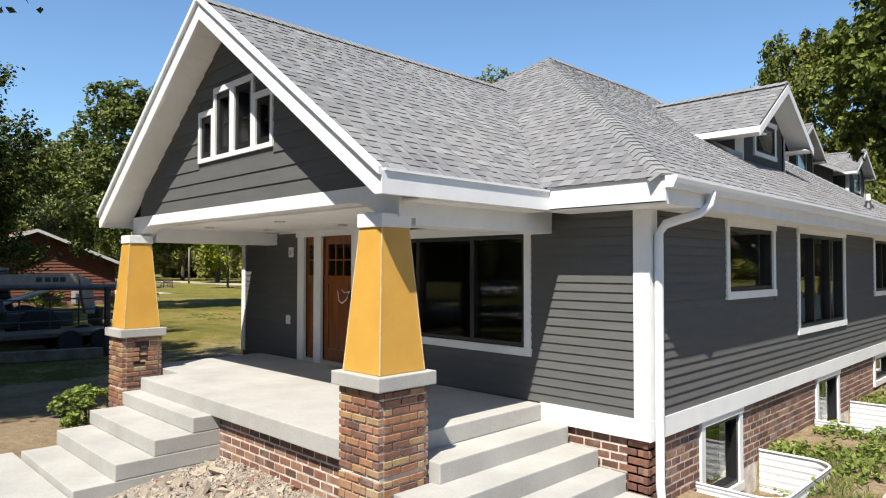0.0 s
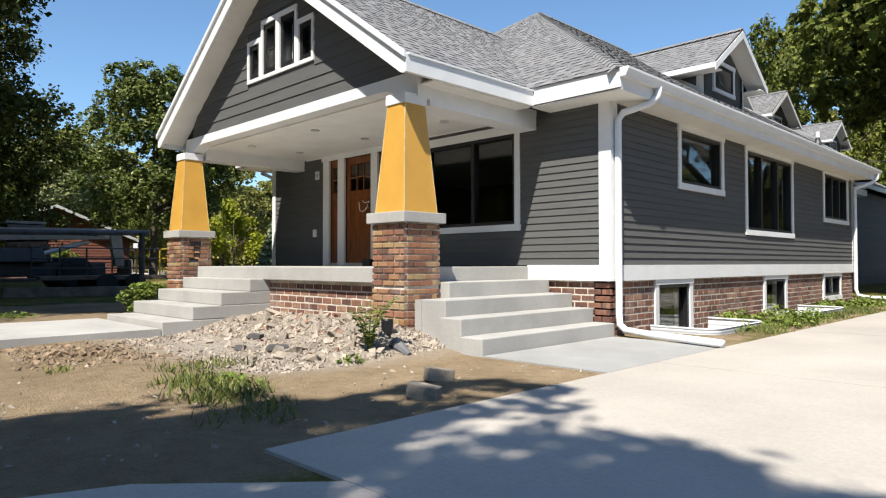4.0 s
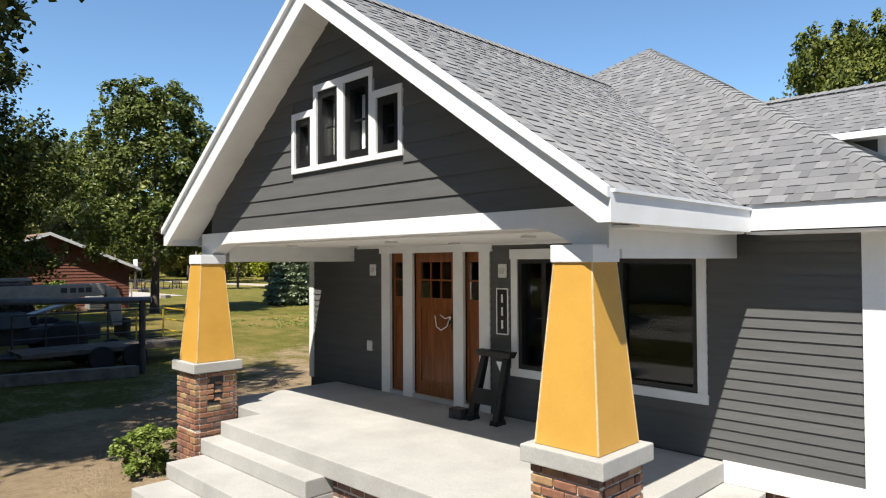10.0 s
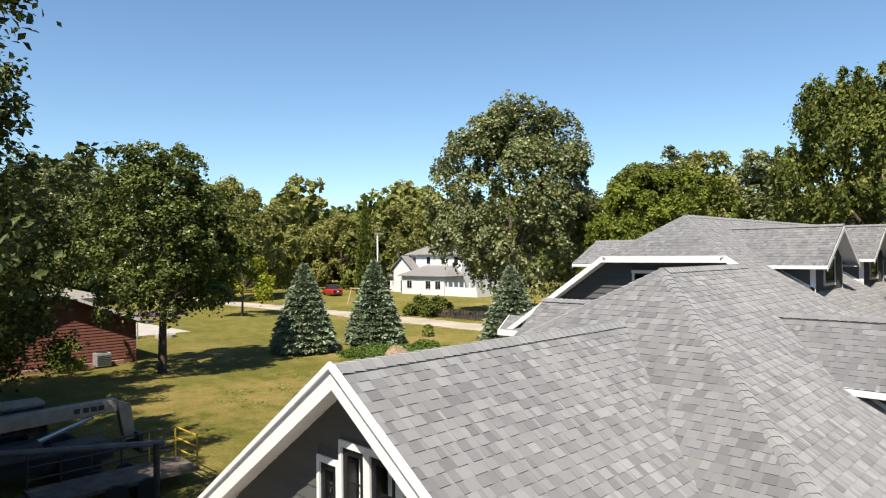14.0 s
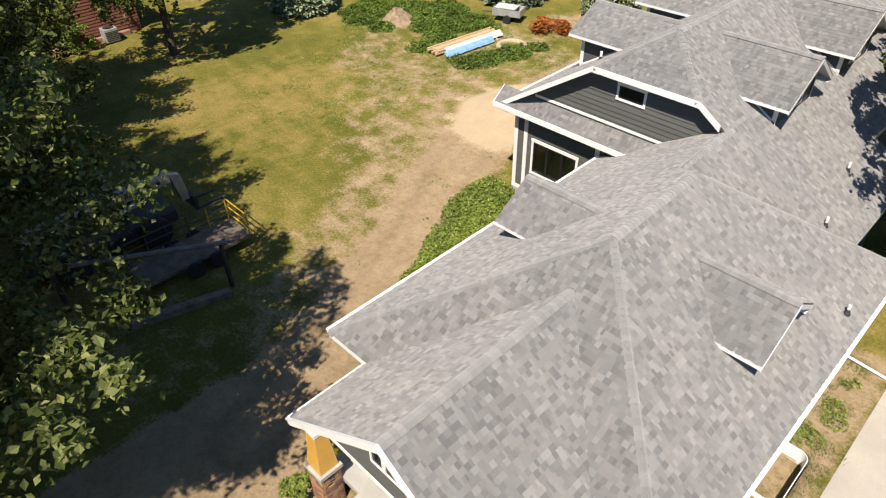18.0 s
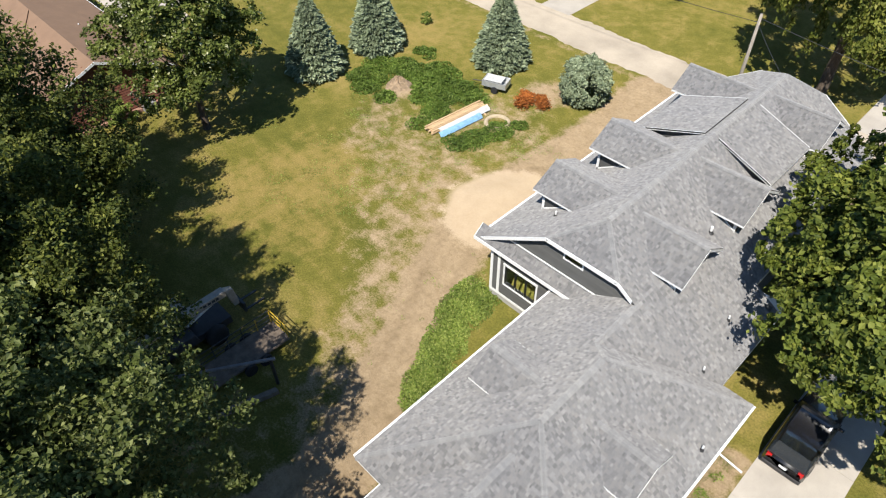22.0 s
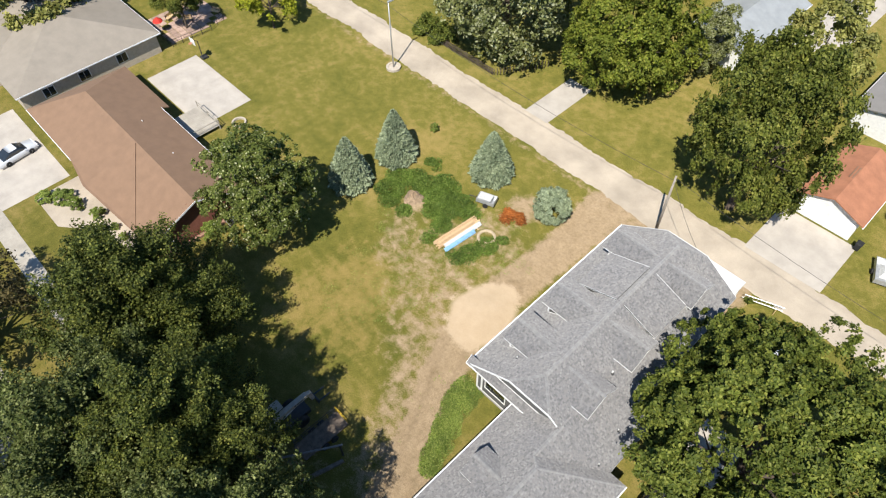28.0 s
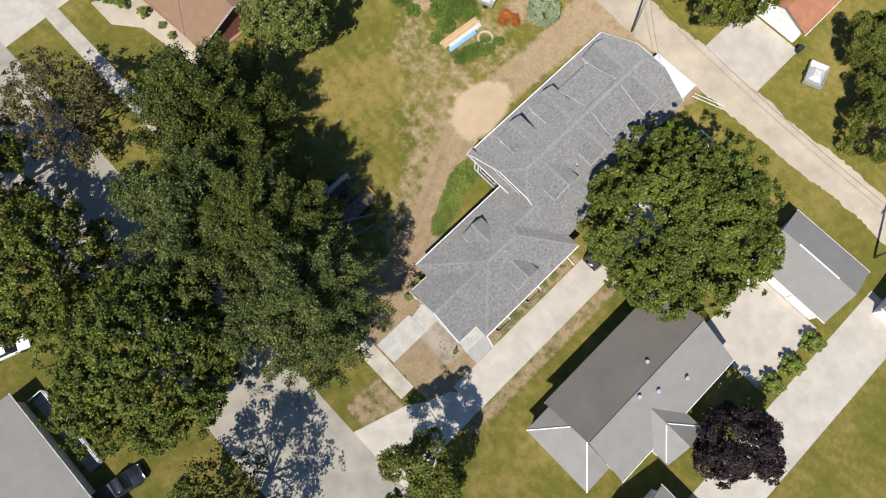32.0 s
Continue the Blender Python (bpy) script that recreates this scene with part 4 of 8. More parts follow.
part("shelf", Shape().slab([(TX0 - 0.2, TY0 - 0.05, FLOOR + 0.22), (TX0 + 0.2, TY0 - 0.05, FLOOR + 0.22), (TX0 + 0.19, TY0 + 0.03, FLOOR + 0.40), (TX0 - 0.19, TY0 + 0.03, FLOOR + 0.40)], (0, 0.03, 0)), BLACK_PLASTIC, tre, bevel=0.006)
part("tag", Shape().slab([(TX0 + 0.08, TY0 + 0.115, FLOOR + 0.76), (TX0 + 0.17, TY0 + 0.115, FLOOR + 0.76), (TX0 + 0.15, TY0 + 0.105, FLOOR + 0.64)], (0, -0.006, 0)), WHITE, tre, "small white tag")
box_ = Shape().cbox((-4.62, -0.50, FLOOR + 0.065), (0.22, 0.16, 0.13))
tagged(part("small_crate", box_, STEEL_DARK, bevel=0.01), "small dark crate on the porch floor", "box")

# ---- foundation brick ----
brick_meshes = {}


def brick_mesh(ln, dp, ht, mat):
    key = (round(ln, 2), round(dp, 2), round(ht, 3), mat.name)
    if key not in brick_meshes:
        s = Shape()
        b = 0.006
        l2, d2, h2 = key[0] / 2, key[1] / 2, key[2] / 2
        s.frustum((0, 0, -h2), (l2 - b, d2 - b), (0, 0, -h2 + b), (l2, d2))
        s.frustum((0, 0, -h2 + b), (l2, d2), (0, 0, h2 - b), (l2, d2))
        s.frustum((0, 0, h2 - b), (l2, d2), (0, 0, h2), (l2 - b, d2 - b))
        faces = [f for i, f in enumerate(s.f) if i not in (1, 6, 7, 12)]
        s.f = faces
        me = s.mesh("brick")
        me.materials.append(mat)
        brick_meshes[key] = me
    return brick_meshes[key]


def brick_face(parent, fc, u0, u1, z0, z1, course, length, holes=(), mat=BRICK_DARK, depth=0.05, skip=0.0, joint=0.017):
    row, z = 0, z0
    while z < z1 - 0.03:
        h = min(course, z1 - z) - joint
        for a, b in cut(u0, u1, [(q[0], q[1]) for q in holes if q[2] < z + course * 0.7 and q[3] > z + course * 0.3]):
            p = a - (length / 2 if row % 2 else 0)
            while p < b - 0.02:
                q0, q1 = max(p, a), min(p + length, b)
                ln = round(q1 - q0 - joint, 2)
                if ln > 0.03 and not (skip and rnd.random() < skip):
                    ob = new("brick", brick_mesh(ln, depth, h, mat))
                    ob.parent = parent
                    jut = rnd.uniform(-0.002, 0.002)
                    c = fc.at((q0 + q1) / 2, -depth / 2 + 0.004 + jut, z + h / 2)
                    ob.matrix_local = pose(*c, 0, 0, (0 if fc.axis == "y" else 90) + rnd.uniform(-0.6, 0.6))
                p += length
        z += course
        row += 1


BW = [(1.28, 2.56, -0.35, 0.78), (5.78, 7.14, -0.35, 0.78), (9.72, 11.27, 0.08, 0.78)]
found_r = wall_body("foundation_wall", RIGHT, 0.03, YB, -0.5, TRIM_B, [(b[0] + 0.1, b[1] - 0.1, b[2] + 0.1, b[3] - 0.1) for b in BW], 0.25, MORTAR, "weathered dark red brick foundation wall")
found_r.location = (-0.03, 0, 0)
RF = Face("x", -0.03, 1)
found_f = wall_body("foundation_wall", Face("y", 0.03, -1), -1.6, -0.03, -0.3, TRIM_B, [], 0.2, MORTAR, "dark red brick foundation wall beside the steps")
for k, b in enumerate(BW):
    window(house, RF, b[0], b[1], b[2], b[3], trim=0.11, head=0.11, bars=(), name="basement_window", label="basement window with black sash and white casing")
part("basement_inside", Shape().box((-2.6, 0.4, -0.5), (-2.4, 12.0, 0.85)), surface("pale_basement", (0.35, 0.35, 0.33), 0.9), house)

# corrugated window wells
def window_well(y0, y1, out, top):
    w = thing("window_well", "white corrugated metal window well in the ground", "window well", "window wells along the wall")
    s = Shape()
    n, r = 20, 0.28
    line = [(0.01, y0)] + [(out - r + r * math.sin(t), y0 + r - r * math.cos(t)) for t in np.linspace(0, math.pi / 2, n // 2)] + \
           [(out - r + r * math.cos(t), y1 - r + r * math.sin(t)) for t in np.linspace(0, math.pi / 2, n // 2)] + [(0.01, y1)]
    rows = 22
    base = len(s.v)
    for j in range(rows + 1):
        z = -0.55 + (top + 0.55) * j / rows
        k = 0.012 * math.sin(j * 1.9)
        for i, (x, y) in enumerate(line):
            cx, cy = 0.3, (y0 + y1) / 2
            d = math.hypot(x - cx, y - cy)
            s.v.append((x + (x - cx) / d * k, y + (y - cy) / d * k, z))
    m = len(line)
    s.f = [(j * m + i, j * m + i + 1, (j + 1) * m + i + 1, (j + 1) * m + i) for j in range(rows) for i in range(m - 1)]
    part("corrugated_wall", s, GUTTER, w, smooth=True)
    part("rim", Shape().tube([(x, y, top) for x, y in line], 0.016, 6), GUTTER, w)


window_well(1.10, 3.10, 0.95, 0.07)
window_well(5.60, 7.75, 0.95, 0.07)
brick_face(found_r, Face("x", 0.0, 1), 0.0, YB, -0.10, TRIM_B - 0.005, 0.094, 0.222, BW)
brick_face(found_f, Face("y", 0.03, -1), -1.38, 0.0, -0.10, TRIM_B - 0.005, 0.094, 0.222)

# ---- porch: slab, steps, piers, columns, beams ----
slab = Shape().slab([(-8.0, 0.0, FLOOR), (-8.0, -2.15, FLOOR), (-6.72, -2.15, FLOOR), (-6.72, -2.74, FLOOR), (-1.39, -2.74, FLOOR), (-1.39, 0.0, FLOOR)], (0, 0, -0.20))
part("porch_floor", slab, CONCRETE, house, "smooth pale concrete porch slab", bevel=0.012)
pw = part("porch_wall", Shape().box((-6.75, -2.62, -0.2), (-1.6, -2.4, TRIM_B)), MORTAR, house, "dark red brick porch wall")
part("porch_wall", Shape().box((-7.9, -2.1, -0.2), (-7.7, 0.0, TRIM_B)), MORTAR, house)
part("porch_wall", Shape().box((-1.62, -2.4, -0.2), (-1.45, 0.0, TRIM_B)), MORTAR, house)
brick_face(pw, Face("y", -2.62, -1), -4.46, -1.72, -0.05, TRIM_B - 0.03, 0.097, 0.222)

stairs = new("front_steps")
stairs.parent = house
tagged(stairs, "broad pale concrete front steps")
for z, y0, y1 in ((0.76, -2.97, -2.60), (0.57, -3.43, -2.97), (0.38, -3.86, -3.43), (0.19, -4.29, -3.86)):
    part("step", Shape().box((-6.80 + (0.76 - z) * 0.35, y0, z - 0.189 if z > 0.2 else -0.15), (-4.42 - 0.004 * (z > 0.5), -2.60, z)), CONCRETE, stairs, bevel=0.012)
side = new("side_steps")
side.parent = house
tagged(side, "pale concrete side steps down to the drive")
for z, x0, x1, yf in ((0.76, -1.385, -0.98, -2.15), (0.57, -0.98, -0.58, -2.62), (0.38, -0.58, -0.24, -2.72), (0.19, -0.24, 0.09, -2.74)):
    part("step", Shape().box((x0 if z == 0.76 else x0 - 0.0, yf, -0.15), (x1, -0.06, z)), CONCRETE, side, bevel=0.012)
part("step", Shape().box((-1.10, -2.62, -0.15), (-0.981, -2.152, 0.56)), CONCRETE, side)


def pier_and_column(cx, broken=False):
    cy = -2.48
    pier = new("pier")
    pier.parent = house
    tagged(pier, "square red and tan brick pier" + (" with a broken-out hole" if broken else ""))
    part("core", Shape().box((cx - 0.285, cy - 0.285, -0.2), (cx + 0.285, cy + 0.285, 1.49)), MORTAR, pier)
    r = 0.30
    faces = [(Face("y", cy - r, -1), cx - r, cx + r), (Face("x", cx + r, 1), cy - r, cy + r), (Face("x", cx - r, -1), cy - r, cy + r), (Face("y", cy + r, 1), cx - r, cx + r)]
    for k, (fc, a, b) in enumerate(faces):
        inset = 0.05 if k in (1, 2) else 0.0
        holes = [(a + 0.20, a + 0.41, 1.34, 1.42), (a + 0.26, a + 0.38, 1.11, 1.34), (a + 0.16, a + 0.34, 1.03, 1.11)] if broken and k == 1 else []
        brick_face(pier, fc, a + inset, b - inset, -0.03, 0.70, 0.094, 0.205, (), BRICK)
        brick_face(pier, fc, a + inset, b - inset, 0.725, 1.49, 0.077, 0.205, holes, BRICK)
    if broken:
        # thin near-black sheet on the core paints the shade of a deep hole
        part("cavity", Shape().box((cx + 0.288, cy - 0.13, 1.03), (cx + 0.290, cy + 0.10, 1.42)), INSIDE, pier)
        for z in (1.09, 1.2, 1.31):
            part("broken_brick", Shape().frustum((cx + 0.27, cy + rnd.uniform(-0.06, 0.06), z), (0.03, 0.05), (cx + 0.265, cy, z + 0.05), (0.02, 0.035)), BRICK, pier)
    col = new("porch_column")
    col.parent = house
    tagged(col, "tapered ochre-painted porch column")
    part("cap_stone", Shape().box((cx - 0.355, cy - 0.355, 1.49), (cx + 0.355, cy + 0.355, 1.62)), CONCRETE, col, "pale concrete pier cap", bevel=0.01)
    part("shaft", Shape().frustum((cx, cy, 1.621), (0.275, 0.275), (cx, cy, 3.0), (0.165, 0.165)), OCHRE, col, bevel=0.008)
    for sx, sy in ((-1, -1), (1, -1), (1, 1), (-1, 1)):
        b = Shape().slab([(cx + sx * 0.277, cy + sy * 0.277, 1.63), (cx + sx * 0.262, cy + sy * 0.277, 1.63), (cx + sx * 0.155, cy + sy * 0.168, 3.0), (cx + sx * 0.168, cy + sy * 0.168, 3.0)], (0, -sy * 0.01, 0))
        part("corner_bead", b, surface("worn_edge", (0.62, 0.47, 0.24), 0.6, 0.2) if not bpy.data.materials.get("worn_edge") else bpy.data.materials["worn_edge"], col)
    part("collar", Shape().box((cx - 0.185, cy - 0.185, 2.97), (cx + 0.185, cy + 0.185, 3.10)), WHITE, col, "white column collar", bevel=0.008)


pier_and_column(-1.41)
pier_and_column(-7.65, True)


def arch_beam(name, fc, u0, u1, zt, zm, ze, run, w0, w1):
    """A beam whose underside curves down at both ends."""
    low = [(u0, ze), (u0 + run * 0.35, ze)]
    low += [(u0 + run * (0.35 + 0.65 * t), ze + (zm - ze) * (1 - (1 - t) ** 2)) for t in np.linspace(0.15, 1, 7)]
    low += [(u1 - (u - u0), z) for u, z in low[::-1]]
    pts = [fc.at(u, w1, z) for u, z in low] + [fc.at(u1, w1, zt), fc.at(u0, w1, zt)]
    d = Vector(fc.at(0, w0, 0)) - Vector(fc.at(0, w1, 0))
    return part(name, Shape().slab(pts, d), WHITE, house, bevel=0.006)


arch_beam("porch_beam", Face("y", -2.44, -1), -7.65 - 0.2, -1.41 + 0.2, 3.40, 3.245, 3.07, 0.75, -0.2, 0.03)
for cx in (-1.41, -7.65):
    s = Shape().box((cx - 0.17, -2.23, 3.0), (cx + 0.17, 0.0, 3.30))
    part("porch_side_beam", s, WHITE, house, bevel=0.006)
ceil = part("porch_ceiling", Shape().box((-7.47, -2.23, 3.225), (-1.59, -0.02, 3.26)), SOFFIT, house, "white panelled porch ceiling")
for x in (-6.6, -4.5, -2.5):
    for y in (-1.75, -0.7):
        li = part("downlight", Shape().lathe((x, y, 3.205), [(0.075, 0.0), (0.075, 0.018), (0.05, 0.019)], 16), METAL, ceil, "round recessed downlight")

# gable: wide boards, staggered windows, white rakes and soffit
def rake_z(x):
    return 3.70 + 2.10 * (1 - abs(x - CX) / (CX - PX0 - 0.55))


gw = Shape()
for ring in ([(PX0 + 0.55, 3.35), (PX1 - 0.55, 3.35), (PX1 - 0.55, 3.70), (-3.03, 4.03), (-5.93, 4.03), (PX0 + 0.55, 3.70)],
             [(-7.0, 4.03), (-5.47, 4.03), (-5.47, rake_z(-5.47)), (-7.0, 4.031)], [(-3.49, 4.03), (-2.05, 4.03), (-2.05, 4.031), (-3.49, rake_z(-3.49))],
             [(-5.47, 4.74), (-5.02, 4.74), (-5.02, rake_z(-5.02)), (-5.47, rake_z(-5.47))], [(-3.95, 4.74), (-3.49, 4.74), (-3.49, rake_z(-3.49)), (-3.95, rake_z(-3.95))],
             [(-5.02, 5.0), (-3.95, 5.0), (-3.95, rake_z(-3.95)), (CX, 5.80), (-5.02, rake_z(-5.02))]):
    gw.slab([(x, -2.44, z) for x, z in ring], (0, 0.15, 0))
gable_wall = part("gable_wall", gw, SIDING_DARK, house, "dark grey gable wall under the porch roof")
GS = (PRZ - PZ) / (CX - PX0)
GW = [(-5.47, -5.02, 4.03, 4.74), (-5.02, -4.50, 4.03, 5.0), (-4.50, -3.95, 4.03, 5.0), (-3.95, -3.49, 4.03, 4.74)]


def under_rake(z, a, b, drop=0.14):
    run = (PRZ - drop - z) / GS
    return max(a, CX - run), min(b, CX + run)


lap_boards(gable_wall, GABLE, PX0 + 0.5, PX1 - 0.5, 3.40, 5.7, 0.185, GW, under_rake, proud=0.018)
for k, g_ in enumerate(GW):
    window(house, GABLE, *g_, trim=0.058, head=0.075, lip=0.0, bars=(), cross=(0.5,), name="gable_window", label="narrow black gable window in white casing", frame_w=0.085)
    part("curtain", Shape().box((g_[0] + 0.17, -2.30, g_[2] + 0.16), ((g_[0] + g_[1]) / 2 + 0.02, -2.285, g_[3] - 0.2)), SOFFIT, bpy.data.objects["gable_window" if k == 0 else f"gable_window.{k:03d}"])
# added near-black panel for the gloom behind the gable windows
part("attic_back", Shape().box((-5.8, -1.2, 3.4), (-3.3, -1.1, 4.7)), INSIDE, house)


def rake_board(name, a, b, depth, thick, y0, y1, mat=WHITE, parent=house):
    """A board that follows a roof edge from a up to b, hanging down by depth."""
    return part(name, Shape().slab([(a[0], y0, a[1]), (b[0], y0, b[1]), (b[0], y0, b[1] - depth), (a[0], y0, a[1] - depth)], (0, y1 - y0, 0)), mat, parent)


for sgn, x0 in ((1, PX0), (-1, PX1)):
    xt = x0 - sgn * 0.055
    zt = PZ - 0.055 * GS + 0.02
    part("rake_board", Shape().slab([(xt, PY - 0.045, zt - 0.015), (CX, PY - 0.045, PRZ + 0.005), (CX, PY - 0.045, PRZ - 0.265), (xt + sgn * (3.235 - zt + 0.285) / GS, PY - 0.045, 3.235), (xt, PY - 0.045, 3.235)], (0, 0.045, 0)), WHITE, house)
    rake_board("rake_trim", (xt, zt + 0.02), (CX, PRZ + 0.04), 0.075, 0.03, PY - 0.085, PY - 0.046, GUTTER)
    n = 24
    for i in range(n):
        f0, f1 = i / n, (i + 1) / n
        xa, xb = x0 + (CX - x0) * f0, x0 + (CX - x0) * f1 - sgn * 0.006
        za, zb = PZ + (PRZ - PZ) * f0 - 0.13, PZ + (PRZ - PZ) * f1 - 0.13
        part("soffit_board", Shape().slab([(xa, PY, za), (xb, PY, zb), (xb, -2.42, zb), (xa, -2.42, za)], (0, 0, -0.02)), SOFFIT, house)
    # level eave box along the porch side
    part("eave_soffit", Shape().box((x0, -2.42, 3.22), (x0 + sgn * 0.75, -0.48, 3.24)), SOFFIT, house)
    part("eave_fascia", Shape().box((x0 - sgn * 0.055, PY, 3.235), (x0, -0.48, PZ - 0.025)), WHITE, house)
    part("drip_edge", Shape().box((x0 - sgn * 0.075, PY - 0.02, PZ - 0.035), (x0, -0.49, PZ - 0.012)), GUTTER, house)

# main eaves: soffit, fascia, gutter
for nm, a, b, mat in (("soffit", (0.0, -0.45, SOF), (0.42, EY1 - 0.03, SOF + 0.02), SOFFIT), ("soffit", (PX1, -0.45, SOF), (0.0, 0.0, SOF + 0.02), SOFFIT), ("soffit", (EX0 + 0.03, -0.45, SOF), (XL, 12.2, SOF + 0.02), SOFFIT),
                      ("soffit", (XL, -0.45, SOF), (PX0, 0.0, SOF + 0.02), SOFFIT), ("soffit", (-1.4, YB, SOF), (0.42, EY1 - 0.03, SOF + 0.02), SOFFIT),
                      ("fascia", (0.42, EY0 + 0.03, SOF), (0.445, EY1, EAVE - 0.03), WHITE), ("fascia", (PX1 + 0.02, EY0, SOF + 0.03), (0.445, EY0 + 0.03, EAVE - 0.015), WHITE), ("fascia", (EX0, EY0, SOF + 0.03), (PX0 - 0.02, EY0 + 0.03, EAVE - 0.015), WHITE),
                      ("fascia", (EX0, EY0 + 0.03, SOF), (EX0 + 0.03, 12.2, EAVE - 0.03), WHITE), ("fascia", (-1.0, EY1 - 0.03, SOF + 0.02), (0.42, EY1, EAVE - 0.03), WHITE)):
    part(nm, Shape().box(a, b), mat, house)


def gutter(x, y0, y1, sgn, z=EAVE - 0.01):
    prof = [(0, 0), (0.125, 0), (0.125, -0.03), (0.10, -0.07), (0.085, -0.115), (0, -0.115)]
    return part("gutter", Shape().slab([(x + sgn * u, y0, z + v) for u, v in prof], (0, y1 - y0, 0)), GUTTER, house, "white seamless gutter")


gutter(0.447, EY0 - 0.02, EY1 + 0.02, 1)
gutter(EX0 - 0.002, EY0, 12.15, -1)


def downspout(pts, w=0.045):
    return part("downspout", Shape().tube(pts, w, 8), GUTTER, house, "white downspout with ground extension", smooth=True)


downspout([(0.51, 0.42, 3.40), (0.50, 0.40, 3.26), (0.42, 0.32, 3.17), (0.14, 0.12, 3.06), (0.085, 0.075, 2.96), (0.085, 0.07, 0.30), (0.10, 0.06, 0.16), (0.20, 0.04, 0.09), (0.60, -0.06, 0.075), (1.66, -0.36, 0.07)], 0.05)
downspout([(0.51, 12.75, 3.40), (0.50, 12.72, 3.26), (0.40, 12.6, 3.15), (0.10, 12.3, 3.0), (0.085, 12.28, 2.9), (0.085, 12.27, 0.30), (0.12, 12.28, 0.15), (0.3, 12.3, 0.09), (1.5, 12.19, 0.07)], 0.05)
downspout([(EX0 - 0.06, 0.3, 3.4), (EX0 - 0.03, 0.25, 3.2), (XL - 0.1, 0.12, 2.95), (XL - 0.08, 0.1, 0.1)], 0.05)

# ---- rear wing ----
WWIN = (-12.92, -10.62, 1.38, 3.02)
GWIN = (-9.42, -8.27, 5.90, 6.55)
wf = wall_body("wing_front_wall", WFRONT, -13.8, -5.0, 0.25, 4.6, [inner(WWIN)])
lap_boards(wf, WFRONT, -13.66, XL, 0.55, 4.25, 0.14, [WWIN, (-9.95, -9.72, 0, 4.3), (-13.36, -13.14, 0, 4.3)])
part("wing_base", Shape().box((-13.82, 12.18, -0.2), (XL, 12.4, 0.5)), CONCRETE, house)
for a, b in ((-13.84, -13.66), (-13.34, -13.16), (-9.93, -9.74)):
    part("corner_board", WFRONT.box(Shape(), a, b, 0, 0.03, 0.5, 4.25), WHITE, house)
part("water_table", WFRONT.box(Shape(), -13.84, XL, 0, 0.034, 0.36, 0.54), WHITE, house)
window(house, WFRONT, *WWIN, bars=(0.33, 0.67), label="three-light black window with white casing")
# added near-black panel for the gloom behind the wing window
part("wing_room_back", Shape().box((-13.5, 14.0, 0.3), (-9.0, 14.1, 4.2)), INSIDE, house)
wlft = wall_body("wing_left_wall", WLEFT, 12.4, 32.0, 0.0, WEZ - 0.06, [])
lap_boards(wlft, WLEFT, 12.2, 32.0, 0.5, WEZ - 0.1, 0.28, [])
part("corner_board", WLEFT.box(Shape(), 12.2, 12.36, 0, 0.03, 0.3, WEZ - 0.1), WHITE, house)
wrt = wall_body("wing_right_wall", WRIGHT, 18.2, 32.0, 0.0, 4.3, [])
lap_boards(wrt, WRIGHT, 18.2, 32.0, 0.4, 4.2, 0.28, [])
wrl = wall_body("wing_low_right_wall", WRIGHT2, YB, 18.2, 0.0, 3.35, [])
lap_boards(wrl, WRIGHT2, YB + 0.2, 18.2, 0.4, 3.2, 0.14, [(13.3, 14.7, 0, 2.6)])
wall_body("wing_step_wall", Face("y", 18.2, 1), -3.0, -1.4, 0.0, 4.0, [])
dr = thing("side_door", "white side door in grey siding near the back", "door")
part("casing", WRIGHT2.box(Shape(), 13.35, 14.65, 0.0, 0.03, 0.3, 2.55), WHITE, dr)
part("leaf", WRIGHT2.box(Shape(), 13.48, 14.52, 0.03, 0.05, 0.3, 2.42), SIDING_DARK, dr)
back = part("wing_back_wall", Shape().slab([(-13.8, 32.0, 0), (-3.0, 32.0, 0), (-3.0, 32.0, 4.6), (WRX + CLX, 32.0, 6.85), (WRX - CLX, 32.0, 6.85), (-13.8, 32.0, 4.3)], (0, -0.2, 0)), SIDING_DARK, house)
wing_gable = part("wing_gable_wall", Shape().slab([(-13.9, 12.2, 4.3), (-5.35, 12.2, 4.3), (-5.55, 12.2, 6.3), (WRX + CLX, 12.2, 6.90), (WRX - CLX, 12.2, 6.90)], (0, 0.2, 0)), SIDING_DARK, house, "grey clipped gable wall above the pent roof")


def under_clip(z, a, b):
    run = (WRZ - 0.16 - z) / WS
    return max(a, WRX - run), min(b, WRX + run)


lap_boards(wing_gable, WFRONT, -13.9, -5.5, 4.86, 6.82, 0.185, [GWIN], under_clip, proud=0.03)
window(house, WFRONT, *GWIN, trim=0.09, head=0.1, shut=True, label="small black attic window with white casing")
part("gable_base_trim", Shape().slab([(-12.9, 12.16, 4.86), (-7.4, 12.16, 4.86), (-7.4, 12.16, 4.96), (-12.9, 12.16, 4.96)], (0, 0.05, 0)), WHITE, house)
part("gable_base_trim", Shape().slab([(-7.4, 12.16, 4.86), (-5.75, 12.16, 5.85), (-5.75, 12.16, 5.96), (-7.4, 12.16, 4.96)], (0, 0.05, 0)), WHITE, house)
for a, b in (((WXL, WEZ), (WRX - CLX, CLZ)), ((WRX - CLX, CLZ), (WRX + CLX, CLZ)), ((WRX + CLX, CLZ), (EDGE_X - 0.2, wr_(EDGE_X - 0.2)))):
    rake_board("rake_board", (a[0], a[1] + 0.02), (b[0], b[1] + 0.02), 0.2, 0.04, WY0 - 0.05, WY0)
    rake_board("rake_soffit", (a[0], a[1] - 0.1), (b[0], b[1] - 0.1), 0.02, 0.04, WY0, 12.2, SOFFIT)
